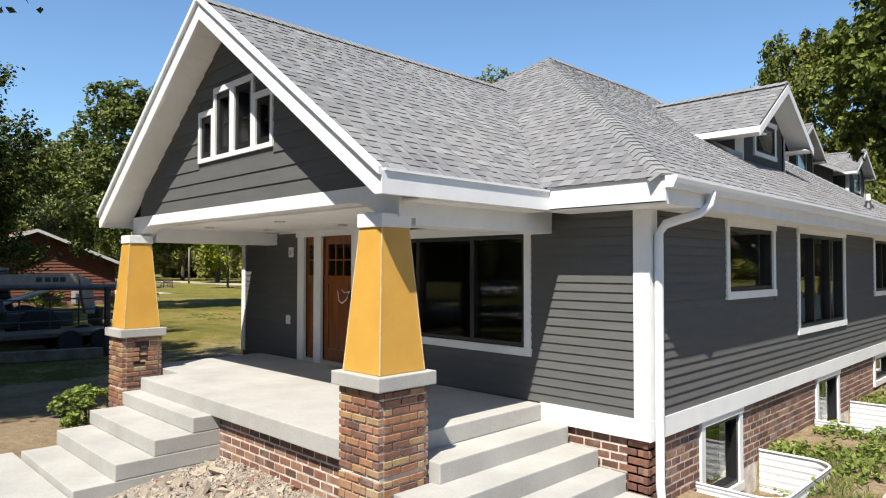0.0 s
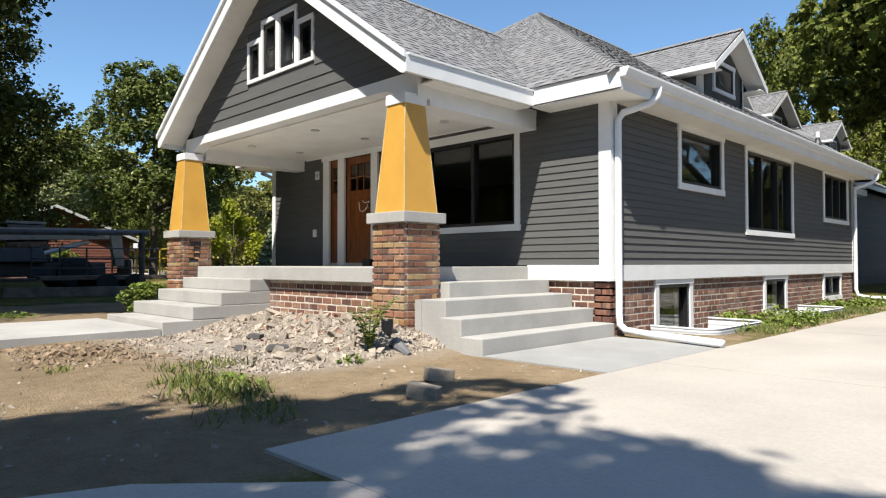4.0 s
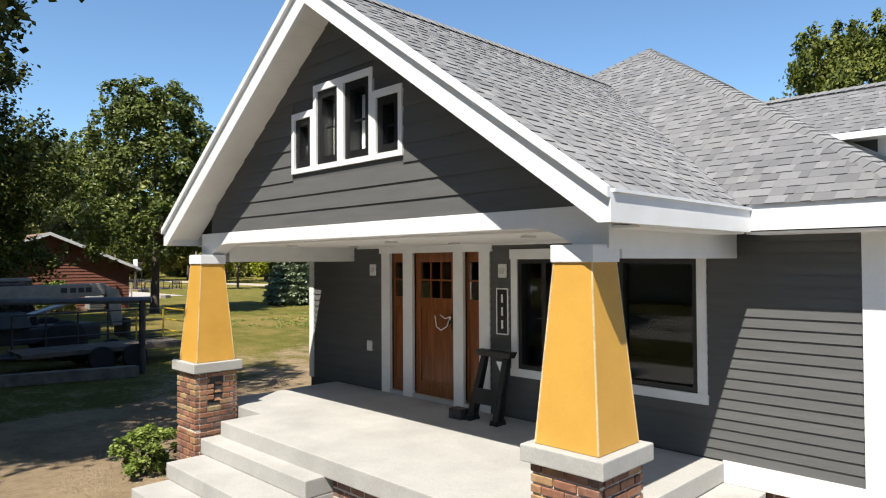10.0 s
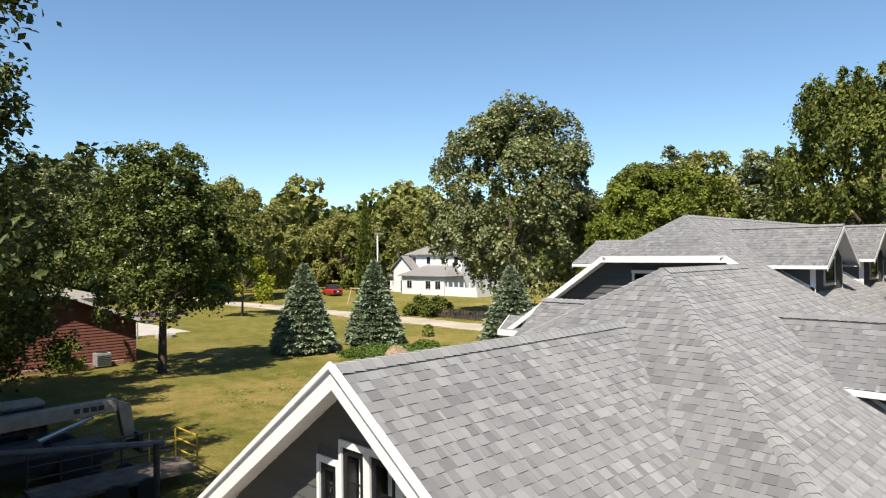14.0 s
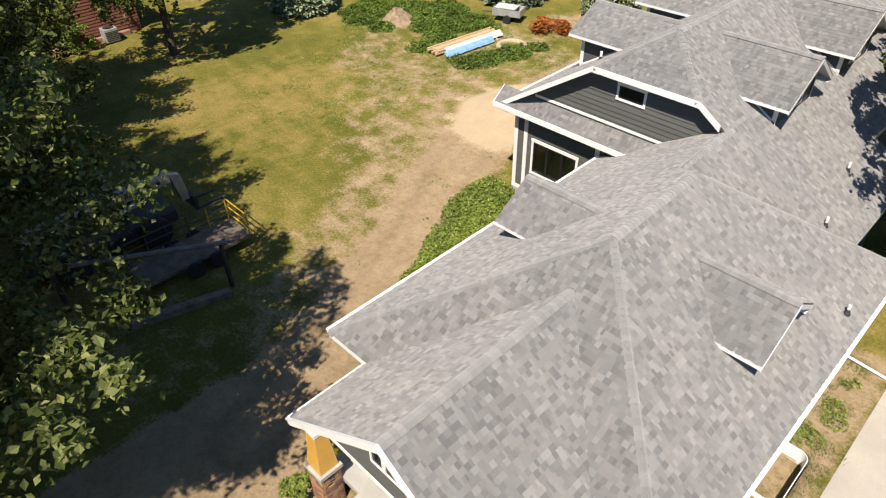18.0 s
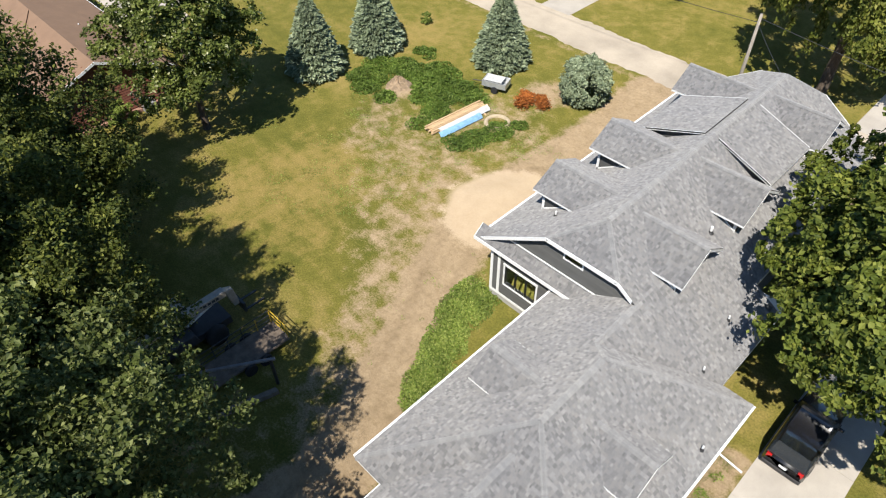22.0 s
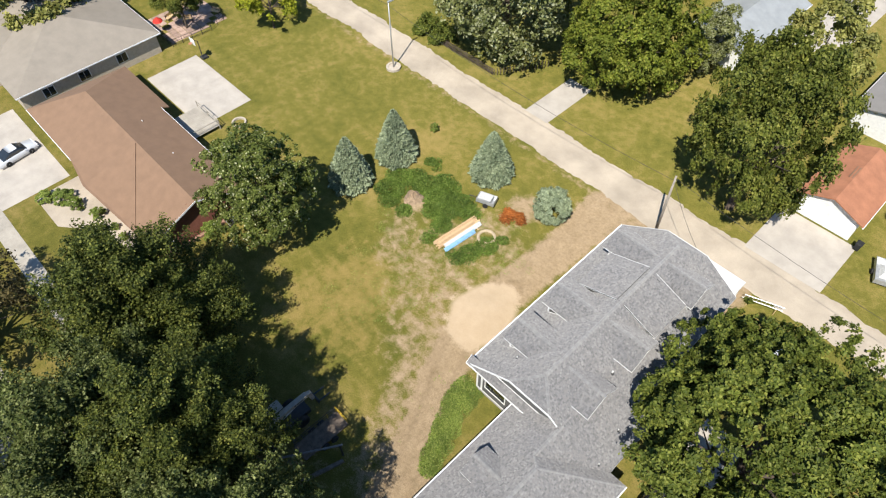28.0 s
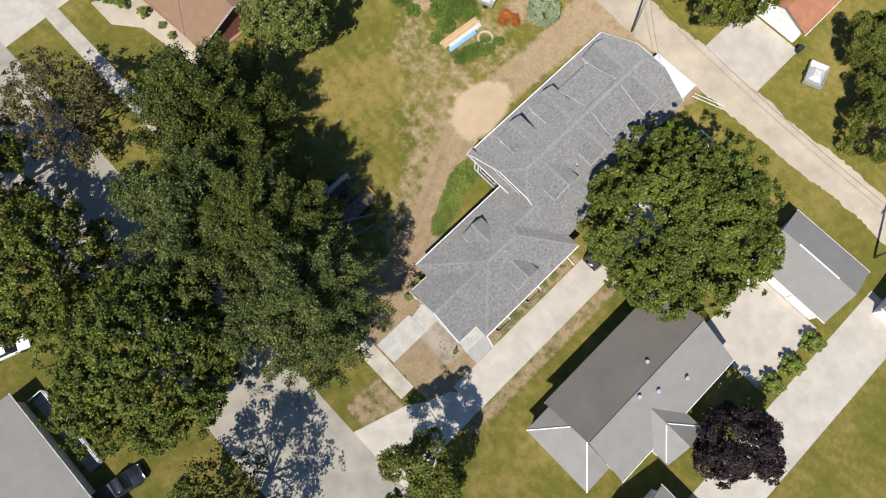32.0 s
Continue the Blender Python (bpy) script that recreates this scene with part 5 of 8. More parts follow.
for a, b in (((WXL, WEZ), (WRX - CLX, CLZ)), ((WRX - CLX, CLZ), (WRX + CLX, CLZ)), ((WRX + CLX, CLZ), (-2.55, wr_(-2.55)))):
    rake_board("rake_board", (a[0], a[1] + 0.02), (b[0], b[1] + 0.02), 0.2, 0.04, WY1, WY1 + 0.05)
part("pent_fascia", Shape().box((WXL - 0.12, 11.57, 4.12), (-7.75, 11.61, 4.33)), WHITE, house)
part("pent_soffit", Shape().box((WXL - 0.1, 11.61, 4.12), (-7.8, 12.2, 4.15)), SOFFIT, house)
part("pent_end", Shape().slab([(WXL - 0.12, 11.6, 4.12), (WXL - 0.12, 12.25, 4.12), (WXL - 0.12, 12.25, 4.82), (WXL - 0.12, 11.6, 4.32)], (0.03, 0, 0)), WHITE, house)
for nm, a, b, mat in (("fascia", (WXL - 0.03, WY0, WEZ - 0.22), (WXL, WY1, WEZ - 0.02), WHITE), ("soffit", (WXL, WY0, WEZ - 0.22), (-13.8, WY1, WEZ - 0.2), SOFFIT),
                      ("fascia", (-2.55, 18.5, wr_(-2.55) - 0.22), (-2.52, WY1, wr_(-2.55) - 0.02), WHITE), ("fascia", (-1.0, EY1, wr_(-1.0) - 0.22), (-0.97, 18.5, wr_(-1.0) - 0.02), WHITE),
                      ("soffit", (-1.4, EY1, wr_(-1.0) - 0.22), (-1.0, 18.5, wr_(-1.0) - 0.2), SOFFIT), ("fascia", (-2.55, 18.5, wr_(-2.55) - 0.3), (-0.98, 18.53, wr_(-1.0) + 0.05), WHITE)):
    part(nm, Shape().box(a, b), mat, house)
gutter(WXL - 0.03, WY0, WY1, -1, WEZ - 0.01)


# ---- dormers ----
def dormer(sgn, xr, y0, y1, ez, rz, zroof, wall_in=0.42, label=""):
    """A gabled dormer that looks along sgn * x. xr: the rake; zroof(x): the roof that it stands on."""
    d = new("dormer")
    d.parent = house
    tagged(d, label or "gabled dormer with grey siding and white trim")
    ym = (y0 + y1) / 2

    def reach(z):
        a, b = xr, xr - sgn * 12
        for _ in range(40):
            m = (a + b) / 2
            if zroof(m) < z:
                a = m
            else:
                b = m
        return a - sgn * 0.25

    xe, xk = reach(ez), reach(rz)
    for nm, ya in (("dormer_slope", y0), ("dormer_slope", y1)):
        pts = [(xr, ya, ez), (xe, ya, ez), (xk, ym, rz), (xr, ym, rz)]
        if (ya == y0) == (sgn > 0):
            pts = [pts[1], pts[0], pts[3], pts[2]]
        roof_plane(nm, pts, d, thick=0.06)
    ridge_caps((xr, ym, rz), (xk, ym, rz), d, drop=0.09)
    xw = xr - sgn * wall_in
    a, b = y0 + 0.38, y1 - 0.38
    sl = (rz - ez) / (ym - y0)
    zt = ez + 0.38 * sl - 0.06
    zb = zroof(xw) - 0.05
    fc = Face("x", xw, sgn)
    face = part("dormer_front", Shape().slab([fc.at(a, 0, zb), fc.at(b, 0, zb), fc.at(b, 0, zt), fc.at(ym, 0, rz - 0.08), fc.at(a, 0, zt)], Vector(fc.at(0, -0.1, 0)) - Vector(fc.at(0, 0, 0))), SIDING_DARK, d)
    for yy in (a, b):
        xi = xw - sgn * 0.1
        while abs(xi - xw) < 5 and zroof(xi) < zt:
            xi -= sgn * 0.05
        dy = 0.1 if yy == a else -0.1
        part("dormer_cheek", Shape().slab([(xw, yy, zb), (xw, yy, zt), (xi, yy, zt)], (0, dy, 0)), SIDING_DARK, d)
        o = -0.012 if yy == a else 0.012
        part("cheek_trim", Shape().slab([(xw, yy, zroof(xw)), (xw, yy, zroof(xw) + 0.10), (xi, yy, zt + 0.02), (xi, yy, zt - 0.08)], (0, o * 2, 0)), WHITE, d)
        part("corner_board", Shape().box((xw + sgn * 0.02, yy + o * 2, zb), (xw - sgn * 0.12, yy - o, zt)), WHITE, d)
        part("eave_board", Shape().box((xr, (y0 if yy == a else y1) - 0.02, ez - 0.13), (xe, (y0 if yy == a else y1) + 0.02, ez - 0.005)), WHITE, d)
        part("eave_soffit", Shape().box((xr - sgn * 0.02, (y0 if yy == a else y1), ez - 0.12), (xe, yy, ez - 0.10)), SOFFIT, d)
    for ya in (y0, y1):
        part("rake_board", Shape().slab([(xr, ya, ez - 0.045), (xr, ym, rz - 0.045), (xr, ym, rz - 0.20), (xr, ya, ez - 0.19)], (sgn * 0.012, 0, 0)), WHITE, d)
        part("rake_soffit", Shape().slab([(xr, ya, ez - 0.07), (xr, ym, rz - 0.07), (xw, ym, rz - 0.07), (xw, ya, ez - 0.07)], (0, 0, -0.02)), SOFFIT, d)
    wh = max(0.5, zt - zroof(xw) - 0.12)
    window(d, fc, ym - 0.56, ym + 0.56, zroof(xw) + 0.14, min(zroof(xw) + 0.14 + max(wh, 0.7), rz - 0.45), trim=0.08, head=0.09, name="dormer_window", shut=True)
    return d


mr = lambda x: EAVE + (EX1 - x) * (RZ - EAVE) / (EX1 - RX)
dormer(1, -0.55, 4.86, 7.72, 4.97, 5.95, mr)
dormer(-1, -8.38, 4.72, 7.48, 5.10, 6.02, ls)
for y0, y1, ez, rz in ((13.65, 17.15, 6.72, 7.90), (19.0, 22.6, 6.84, 8.02), (27.05, 30.5, 6.90, 8.02)):
    dormer(1, -4.22, y0, y1, ez, rz, wr_)
for y0, y1, ez, rz in ((14.35, 17.8, 6.72, 7.58), (19.05, 22.65, 6.82, 7.80), (27.25, 30.5, 6.80, 7.85)):
    dormer(-1, -13.15, y0, y1, ez, rz, wl_)


def shed_dormer(sgn, xr, y0, y1, ez, xk, zk, zroof):
    d = new("shed_dormer")
    d.parent = house
    tagged(d, "low shed dormer with grey shingles and white fascia")
    pts = [(xr, y0, ez), (xr, y1, ez), (xk, y1, zk), (xk, y0, zk)]
    if sgn < 0:
        pts = [pts[1], pts[0], pts[3], pts[2]]
    roof_plane("shed_slope", pts, d, thick=0.08)
    part("fascia", Shape().box((xr + sgn * 0.03, y0, ez - 0.16), (xr, y1, ez - 0.01)), WHITE, d)
    xw = xr - sgn * 0.35
    part("shed_front", Shape().box((xw, y0 + 0.3, zroof(xw) - 0.1), (xw - sgn * 0.1, y1 - 0.3, ez + 0.02)), SIDING_DARK, d)
    for yy in (y0 + 0.3, y1 - 0.35):
        part("shed_cheek", Shape().slab([(xw, yy, zroof(xw) - 0.1), (xw, yy, ez + 0.05), (xk + sgn * 0.3, yy, zk - 0.1)], (0, 0.06, 0)), SIDING_DARK, d)
    for yy in (y0, y1):
        part("rake_board", Shape().slab([(xr, yy, ez + 0.01), (xk, yy, zk + 0.01), (xk, yy, zk - 0.12), (xr, yy, ez - 0.13)], (0, 0.03, 0)), WHITE, d)


shed_dormer(-1, -12.35, 22.65, 27.2, 6.72, -8.7, 8.12, wl_)
shed_dormer(1, -4.72, 22.6, 27.0, 6.95, -7.9, 8.16, wr_)

# vents and pipes on the roof
for x, y, z, h, r, mat in ((-7.25, 6.8, ls(-7.25), 0.42, 0.05, WHITE), (-2.42, 15.6, wr_(-2.42), 0.3, 0.045, WHITE), (-1.86, 12.6, wr_(-1.86), 0.3, 0.045, WHITE), (0.0, 9.4, mr(-0.1), 0.25, 0.045, WHITE),
                           (-5.3, 18.1, wr_(-5.3), 0.35, 0.07, WHITE), (-11.3, 13.9, wl_(-11.3), 0.3, 0.05, WHITE)):
    v = thing("roof_vent", "short vent pipe standing on the shingle roof", "vent pipe", "vent pipes on the roof")
    part("pipe", Shape().lathe((x, y, z - 0.1), [(r, 0), (r, h + 0.1), (r * 0.7, h + 0.1), (r * 0.7, h)], 12), mat, v)
    part("flashing", Shape().lathe((x, y, z - 0.05), [(r * 2.4, 0.0), (r * 1.3, 0.10), (r * 1.05, 0.16)], 12), STEEL_DARK, v)

# canopy and low deck at the back
can = thing("back_canopy", "flat pale-roofed canopy on white posts behind the house", "canopy")
part("canopy_roof", Shape().slab([(-8.6, 32.1, 2.95), (-3.0, 32.1, 2.95), (-3.0, 36.2, 2.75), (-8.6, 36.2, 2.75)], (0, 0, -0.14)), surface("canopy_sheet", (0.62, 0.65, 0.67), 0.4, 0.06), can)
for x in (-8.4, -5.8, -3.2):
    part("post", Shape().box((x - 0.06, 35.9, 0), (x + 0.06, 36.05, 2.65)), WHITE, can)

# ---- trees ----
def crown_mesh(name, seed, rx, rz, lobes, leaves, leaf, mat, flat=0.35, clump=0.42, low=1.0, per=34, spread=0.36, lobe=1.0, up=0.0):
    """A crown in three steps: lobes of uneven size, sprays set over each lobe, leaves in each spray."""
    g = np.random.default_rng(seed)
    d = g.normal(size=(lobes, 3))
    d /= np.linalg.norm(d, axis=1)[:, None]
    d[:, 2] = np.where(d[:, 2] < -0.8, -d[:, 2], d[:, 2])
    rad = 0.86 - spread * (1 - g.random(lobes) ** 0.8)
    c = d * rad[:, None] * np.array([rx, rx, rz])
    lr = rx * (0.12 + 0.17 * g.random(lobes)) * lobe
    sprays = int(leaves / per)
    li = g.choice(lobes, sprays, p=lr ** 2 / (lr ** 2).sum())
    e = g.normal(size=(sprays, 3))
    e /= np.linalg.norm(e, axis=1)[:, None]
    e[:, 2] = np.where(e[:, 2] < -0.5, -e[:, 2] * 0.7, e[:, 2])
    e += d[li] * 0.45
    e /= np.linalg.norm(e, axis=1)[:, None]
    sc = c[li] + e * (lr[li] * (0.30 + 0.78 * g.random(sprays) ** 0.5))[:, None] * np.array([1, 1, 0.8])
    k = np.repeat(np.arange(sprays), per)
    o = g.normal(size=(len(k), 3)) * 0.46
    o -= e[k] * (o * e[k]).sum(1)[:, None] * 0.55
    cl = clump * (0.6 + 0.8 * g.random(sprays))[k][:, None]
    # sprays reach outwards and upwards like twigs
    reach = (g.random((len(k), 1)) - 0.35) * cl * 2.2 * up
    P = sc[k] + o * cl * (1 - 0.35 * up) + (e[k] * 0.6 + np.array([0, 0, 0.8])) * reach - np.array([0, 0, 0.25]) * cl * (o ** 2).sum(1)[:, None]
    N = e[k] * 0.65 + np.array([0, 0, flat - 0.05]) + g.normal(size=P.shape) * 0.5
    q = np.percentile(np.hypot(P[:, 0], P[:, 1]), 97.5)
    P *= np.array([rx / q, rx / q, rz / np.percentile(np.abs(P[:, 2]), 97)])
    P[:, 2] = np.where(P[:, 2] < 0, P[:, 2] * low, P[:, 2])
    N /= np.linalg.norm(N, axis=1)[:, None]
    T = np.cross(N, g.normal(size=N.shape))
    T /= np.linalg.norm(T, axis=1)[:, None]
    B = np.cross(N, T)
    s = leaf * (0.6 + 0.8 * g.random(len(P)))[:, None]
    V = np.stack([P - T * s * 0.62, P - B * s * 0.42 + N * s * 0.12, P + T * s * 0.62, P + B * s * 0.42 + N * s * 0.12], 1)
    me = np_mesh(name, V.reshape(-1, 3), np.arange(len(P) * 4).reshape(-1, 4))
    me.materials.append(mat)
    return me


def limb_crown(name, seed, rx, rz, limbs, shoots, per, leaf, fill, mat, blunt=1.5):
    """A crown of limbs that rise from the trunk to an uneven, pointed outline, each feathered with leafy shoots."""
    g = np.random.default_rng(seed)
    i = np.arange(limbs)
    a = i * 2.39996 + g.normal(size=limbs) * 0.35
    u = 1.0 - 1.75 * ((i + 0.5) / limbs) ** 0.85 + g.normal(size=limbs) * 0.04
    u = np.clip(u, -0.72, 0.99)
    v = np.clip((u + 0.35) / 1.35, 0, 0.995)
    R = rx * np.where(u > -0.35, (1 - v ** blunt) ** 0.8, 1 - 0.6 * (u + 0.35) ** 2) * (0.72 + 0.34 * g.random(limbs))
    tip = np.stack([R * np.cos(a), R * np.sin(a), u * rz * (0.92 + 0.14 * g.random(limbs))], 1)
    root = np.stack([R * 0.04, R * 0.04, np.maximum(tip[:, 2] - 0.62 * R - 0.12 * rz, -rz)], 1)
    n = limbs * shoots
    k = np.repeat(i, shoots)
    s = 1 - 0.68 * g.random(n) ** 1.25
    L = tip - root
    ln = np.linalg.norm(L, axis=1)
    L /= ln[:, None]
    side = g.normal(size=(n, 3))
    side -= L[k] * (side * L[k]).sum(1)[:, None]
    side /= np.linalg.norm(side, axis=1)[:, None]
    side[:, 2] *= 0.5
    D = L[k] * 0.75 + side * 0.8 + np.array([0, 0, 0.75])
    D /= np.linalg.norm(D, axis=1)[:, None]
    start = root[k] + L[k] * (ln[k] * s)[:, None]
    size = (0.75 + 0.95 * (1 - s) + 0.55 * g.random(n)) * rx / 8.0
    q = np.repeat(np.arange(n), per)
    w = g.random(len(q)) ** 0.8
    P = start[q] + D[q] * (size[q] * w * 1.25)[:, None] + g.normal(size=(len(q), 3)) * (size[q] * (0.30 - 0.20 * w))[:, None]
    N = np.array([0, 0, 0.5]) + D[q] * 0.2 + g.normal(size=P.shape) * 0.6
    z = leaf * (0.6 + 0.8 * g.random(len(q)))
    # leaves deeper in the crown
    m = g.normal(size=(fill, 3))
    m /= np.linalg.norm(m, axis=1)[:, None]
    m *= (0.20 + 0.42 * g.random(fill) ** 0.6)[:, None] * np.array([rx, rx, rz])
    m[:, :2] *= np.clip(1.05 - 0.75 * np.maximum(m[:, 2:], 0) / rz, 0.3, 1)
    P = np.concatenate([P, m - np.array([0, 0, 0.08 * rz])])
    N = np.concatenate([N, g.normal(size=m.shape) * 0.6 + np.array([0, 0, 0.6])])
    z = np.concatenate([z, np.full(fill, leaf * 1.7)])[:, None]
    N /= np.linalg.norm(N, axis=1)[:, None]
    T = np.cross(N, g.normal(size=N.shape))
    T /= np.linalg.norm(T, axis=1)[:, None]
    B = np.cross(N, T)
    V = np.stack([P - T * z * 0.62, P - B * z * 0.42 + N * z * 0.12, P + T * z * 0.62, P + B * z * 0.42 + N * z * 0.12], 1)
    me = np_mesh(name, V.reshape(-1, 3), np.arange(len(P) * 4).reshape(-1, 4))
    me.materials.append(mat)
    return me


def trunk_shape(seed, h, r, crown_r, crown_z, limbs=9):
    g = random.Random(seed)
    s = Shape()
    pts = [(0, 0, -0.2), (0.02, 0, 0.15), (0.05, 0.03, h * 0.5), (0.0, 0.1, h), (0.1, -0.1, crown_z + crown_r * 0.5)]
    s.tube(pts, [r * 1.45, r * 1.08, r * 0.9, r * 0.72, r * 0.12], 10)
    for i in range(limbs):
        a, z0 = i * 2.4 + g.uniform(-0.4, 0.4), h * g.uniform(0.85, 1.2)
        ln, rise = crown_r * g.uniform(0.55, 0.85), crown_r * g.uniform(0.25, 0.8)
        e = (math.cos(a) * ln, math.sin(a) * ln, z0 + rise)
        m = (e[0] * 0.45, e[1] * 0.45, z0 + rise * 0.62)
        s.tube([(0, 0, z0), m, e], [r * 0.45, r * 0.28, r * 0.06], 6, False)
        for k in (-1, 1):
            b = (m[0] + math.cos(a + k * 0.9) * ln * 0.4, m[1] + math.sin(a + k * 0.9) * ln * 0.4, m[2] + rise * 0.35)
            s.tube([m, b], [r * 0.2, r * 0.04], 5, False)
    return s


def tree(name, label, at, crown, height, trunk_r, crown_r, scale=1.0, turn=0.0, squash=1.0, category="tree", group=""):
    """height: of the crown's middle."""
    t = thing(name, label, category, group)
    part("trunk", trunk_shape(len(label) + int(abs(at[0]) * 3), max(1.0, height - crown_r * 0.75), trunk_r, crown_r, height), BARK, t, smooth=True)
    c = part("crown", crown, None, t)
    c.matrix_local = pose(0, 0, height, 0, 0, turn) @ Matrix.Diagonal((scale, scale, scale * squash, 1))
    t.matrix_world = pose(at[0], at[1], 0)
    return t


CR_BIG = crown_mesh("crown", 1, 8.9, 6.4, 300, 150000, 0.19, LEAF_DARK, clump=0.42, low=0.6, per=75, spread=0.30, lobe=0.86, up=0.3)
CR_NEAR = limb_crown("crown", 14, 8.8, 7.8, 84, 19, 70, 0.155, 22000, LEAF)
CR_NEAR2 = limb_crown("crown", 12, 8.6, 7.2, 92, 17, 68, 0.16, 22000, LEAF_SILVER, 2.3)
CR_BIG2 = crown_mesh("crown", 2, 8.0, 6.4, 160, 64000, 0.235, LEAF_MID, clump=0.62, per=110, spread=0.40, lobe=0.78, up=0.3)
CR_BRIGHT = crown_mesh("crown", 15, 8.0, 6.4, 95, 60000, 0.235, LEAF_BRIGHT, clump=0.5)
CR_MID = crown_mesh("crown", 3, 5.2, 6.2, 140, 46000, 0.2, LEAF_PALE, clump=0.4)
CR_PALE = crown_mesh("crown", 4, 7.8, 9.2, 180, 66000, 0.26, LEAF_PALE2, clump=0.6)
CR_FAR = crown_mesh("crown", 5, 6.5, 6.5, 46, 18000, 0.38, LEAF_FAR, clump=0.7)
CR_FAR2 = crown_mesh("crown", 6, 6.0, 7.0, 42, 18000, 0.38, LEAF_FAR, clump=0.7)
CR_WILLOW = crown_mesh("crown", 16, 7.8, 9.2, 60, 20000, 0.42, LEAF_PALE2, clump=0.8)
CR_LOW = crown_mesh("crown", 17, 8.0, 6.4, 50, 26000, 0.32, LEAF_MID, clump=0.7)
CR_LIME = crown_mesh("crown", 7, 3.2, 2.8, 30, 9000, 0.22, LEAF_LIME)
CR_PURPLE = crown_mesh("crown", 8, 4.2, 3.6, 60, 26000, 0.19, LEAF_PURPLE)
CR_SMALL = crown_mesh("crown", 9, 1.0, 0.95, 30, 5200, 0.10, WEED, clump=0.16)
CR_SPARSE = crown_mesh("crown", 10, 6.0, 5.0, 70, 9500, 0.24, LEAF, clump=0.7)
CR_BROWN = crown_mesh("crown", 11, 6.5, 4.5, 60, 11000, 0.22, leaf_mat("dry_leaf", [(0.0, (0.07, 0.06, 0.025)), (1.0, (0.17, 0.14, 0.06))]), clump=0.6)

tree("shade_maple", "huge round dark green maple overhanging the driveway", (5.6, 20.2), CR_BIG, 8.9, 0.45, 8.2, 1.05)
for at, cr, h, sc, tn in (((-35.0, -5.4), CR_NEAR, 8.2, 1.0, 40), ((-22.2, -8.4), CR_NEAR, 10.4, 0.87, 210), ((-25.8, -13.2), CR_NEAR2, 9.6, 0.98, 20), ((-13.2, -11.4), CR_NEAR2, 10.4, 0.90, 75),
                          ((-19.6, -25.4), CR_BIG, 8.6, 0.98, 130), ((-34.0, -27.6), CR_BIG2, 8.0, 0.92, 200), ((-46.5, -27.0), CR_BIG2, 8.0, 0.75, 100)):
    tree("street_maple", "tall leafy maple in the shaded front yard", at, cr, h, 0.4, 7.0 * sc, sc, tn, group="shade trees of the yard")
tree("bare_tree", "half-dead brown tree with bare twigs at the street", (-47.5, -16.5), CR_BROWN, 6.6, 0.3, 6.0)
tree("corner_tree", "thin-leaved tree across the street", (-3.6, -28.5), CR_SPARSE, 9.0, 0.3, 5.5, 1.0, 0, 1.0)
tree("drive_maple", "slender young maple beside the driveway mouth", (5.9, -13.9), CR_LOW, 8.4, 0.22, 4.0, 0.53, 30)
tree("linden_tree", "young linden with pale blossom tufts by the brown house", (-39.6, 9.3), CR_MID, 7.9, 0.26, 4.6, 0.98, 0, 0.86)
tree("alley_maple", "round bright green maple across the alley", (-30.5, 54.5), CR_BRIGHT, 7.4, 0.4, 6.5, 1.0, 15, 1.1)
tree("silver_maple", "tall pale silver maple across the alley", (-45.0, 49.5), CR_PALE, 11.6, 0.5, 7, 1.18, 50)
tree("alley_elm", "tall leafy elm beside the orange-roofed garage", (-9.6, 46.0), CR_BIG2, 10.8, 0.4, 6.0, 0.86, 250, 1.45)
tree("alley_elm", "yellow-green elm behind the orange-roofed garage", (-12.0, 62.0), CR_FAR2, 9.5, 0.4, 5.0, 0.8, 20, 1.1)
tree("purple_plum", "dark purple-leaved plum tree beside the grey house", (24.2, 9.2), CR_PURPLE, 5.0, 0.18, 3.4)
tree("lime_tree", "bright yellow-green ornamental tree", (-70.5, 31.0), CR_LIME, 5.0, 0.14, 2.8, 1.2)
tree("garden_tree", "small green tree over the back patio", (-79.0, 22.5), CR_LOW, 4.6, 0.16, 3.0, 0.4, 90)
for (x, y), top, sc, cr in (((7.6, 53.6), 8.0, 0.44, CR_LOW), ((14.2, 45.2), 8.5, 0.46, CR_LOW), ((12.0, 50.5), 8.0, 0.44, CR_LOW)):
    tree("verge_tree", "leafy tree on the grass beyond the alley", (x, y), cr, top * 0.58, 0.2, 3.4, sc, x * 40, 1.0, group="trees beyond the alley")
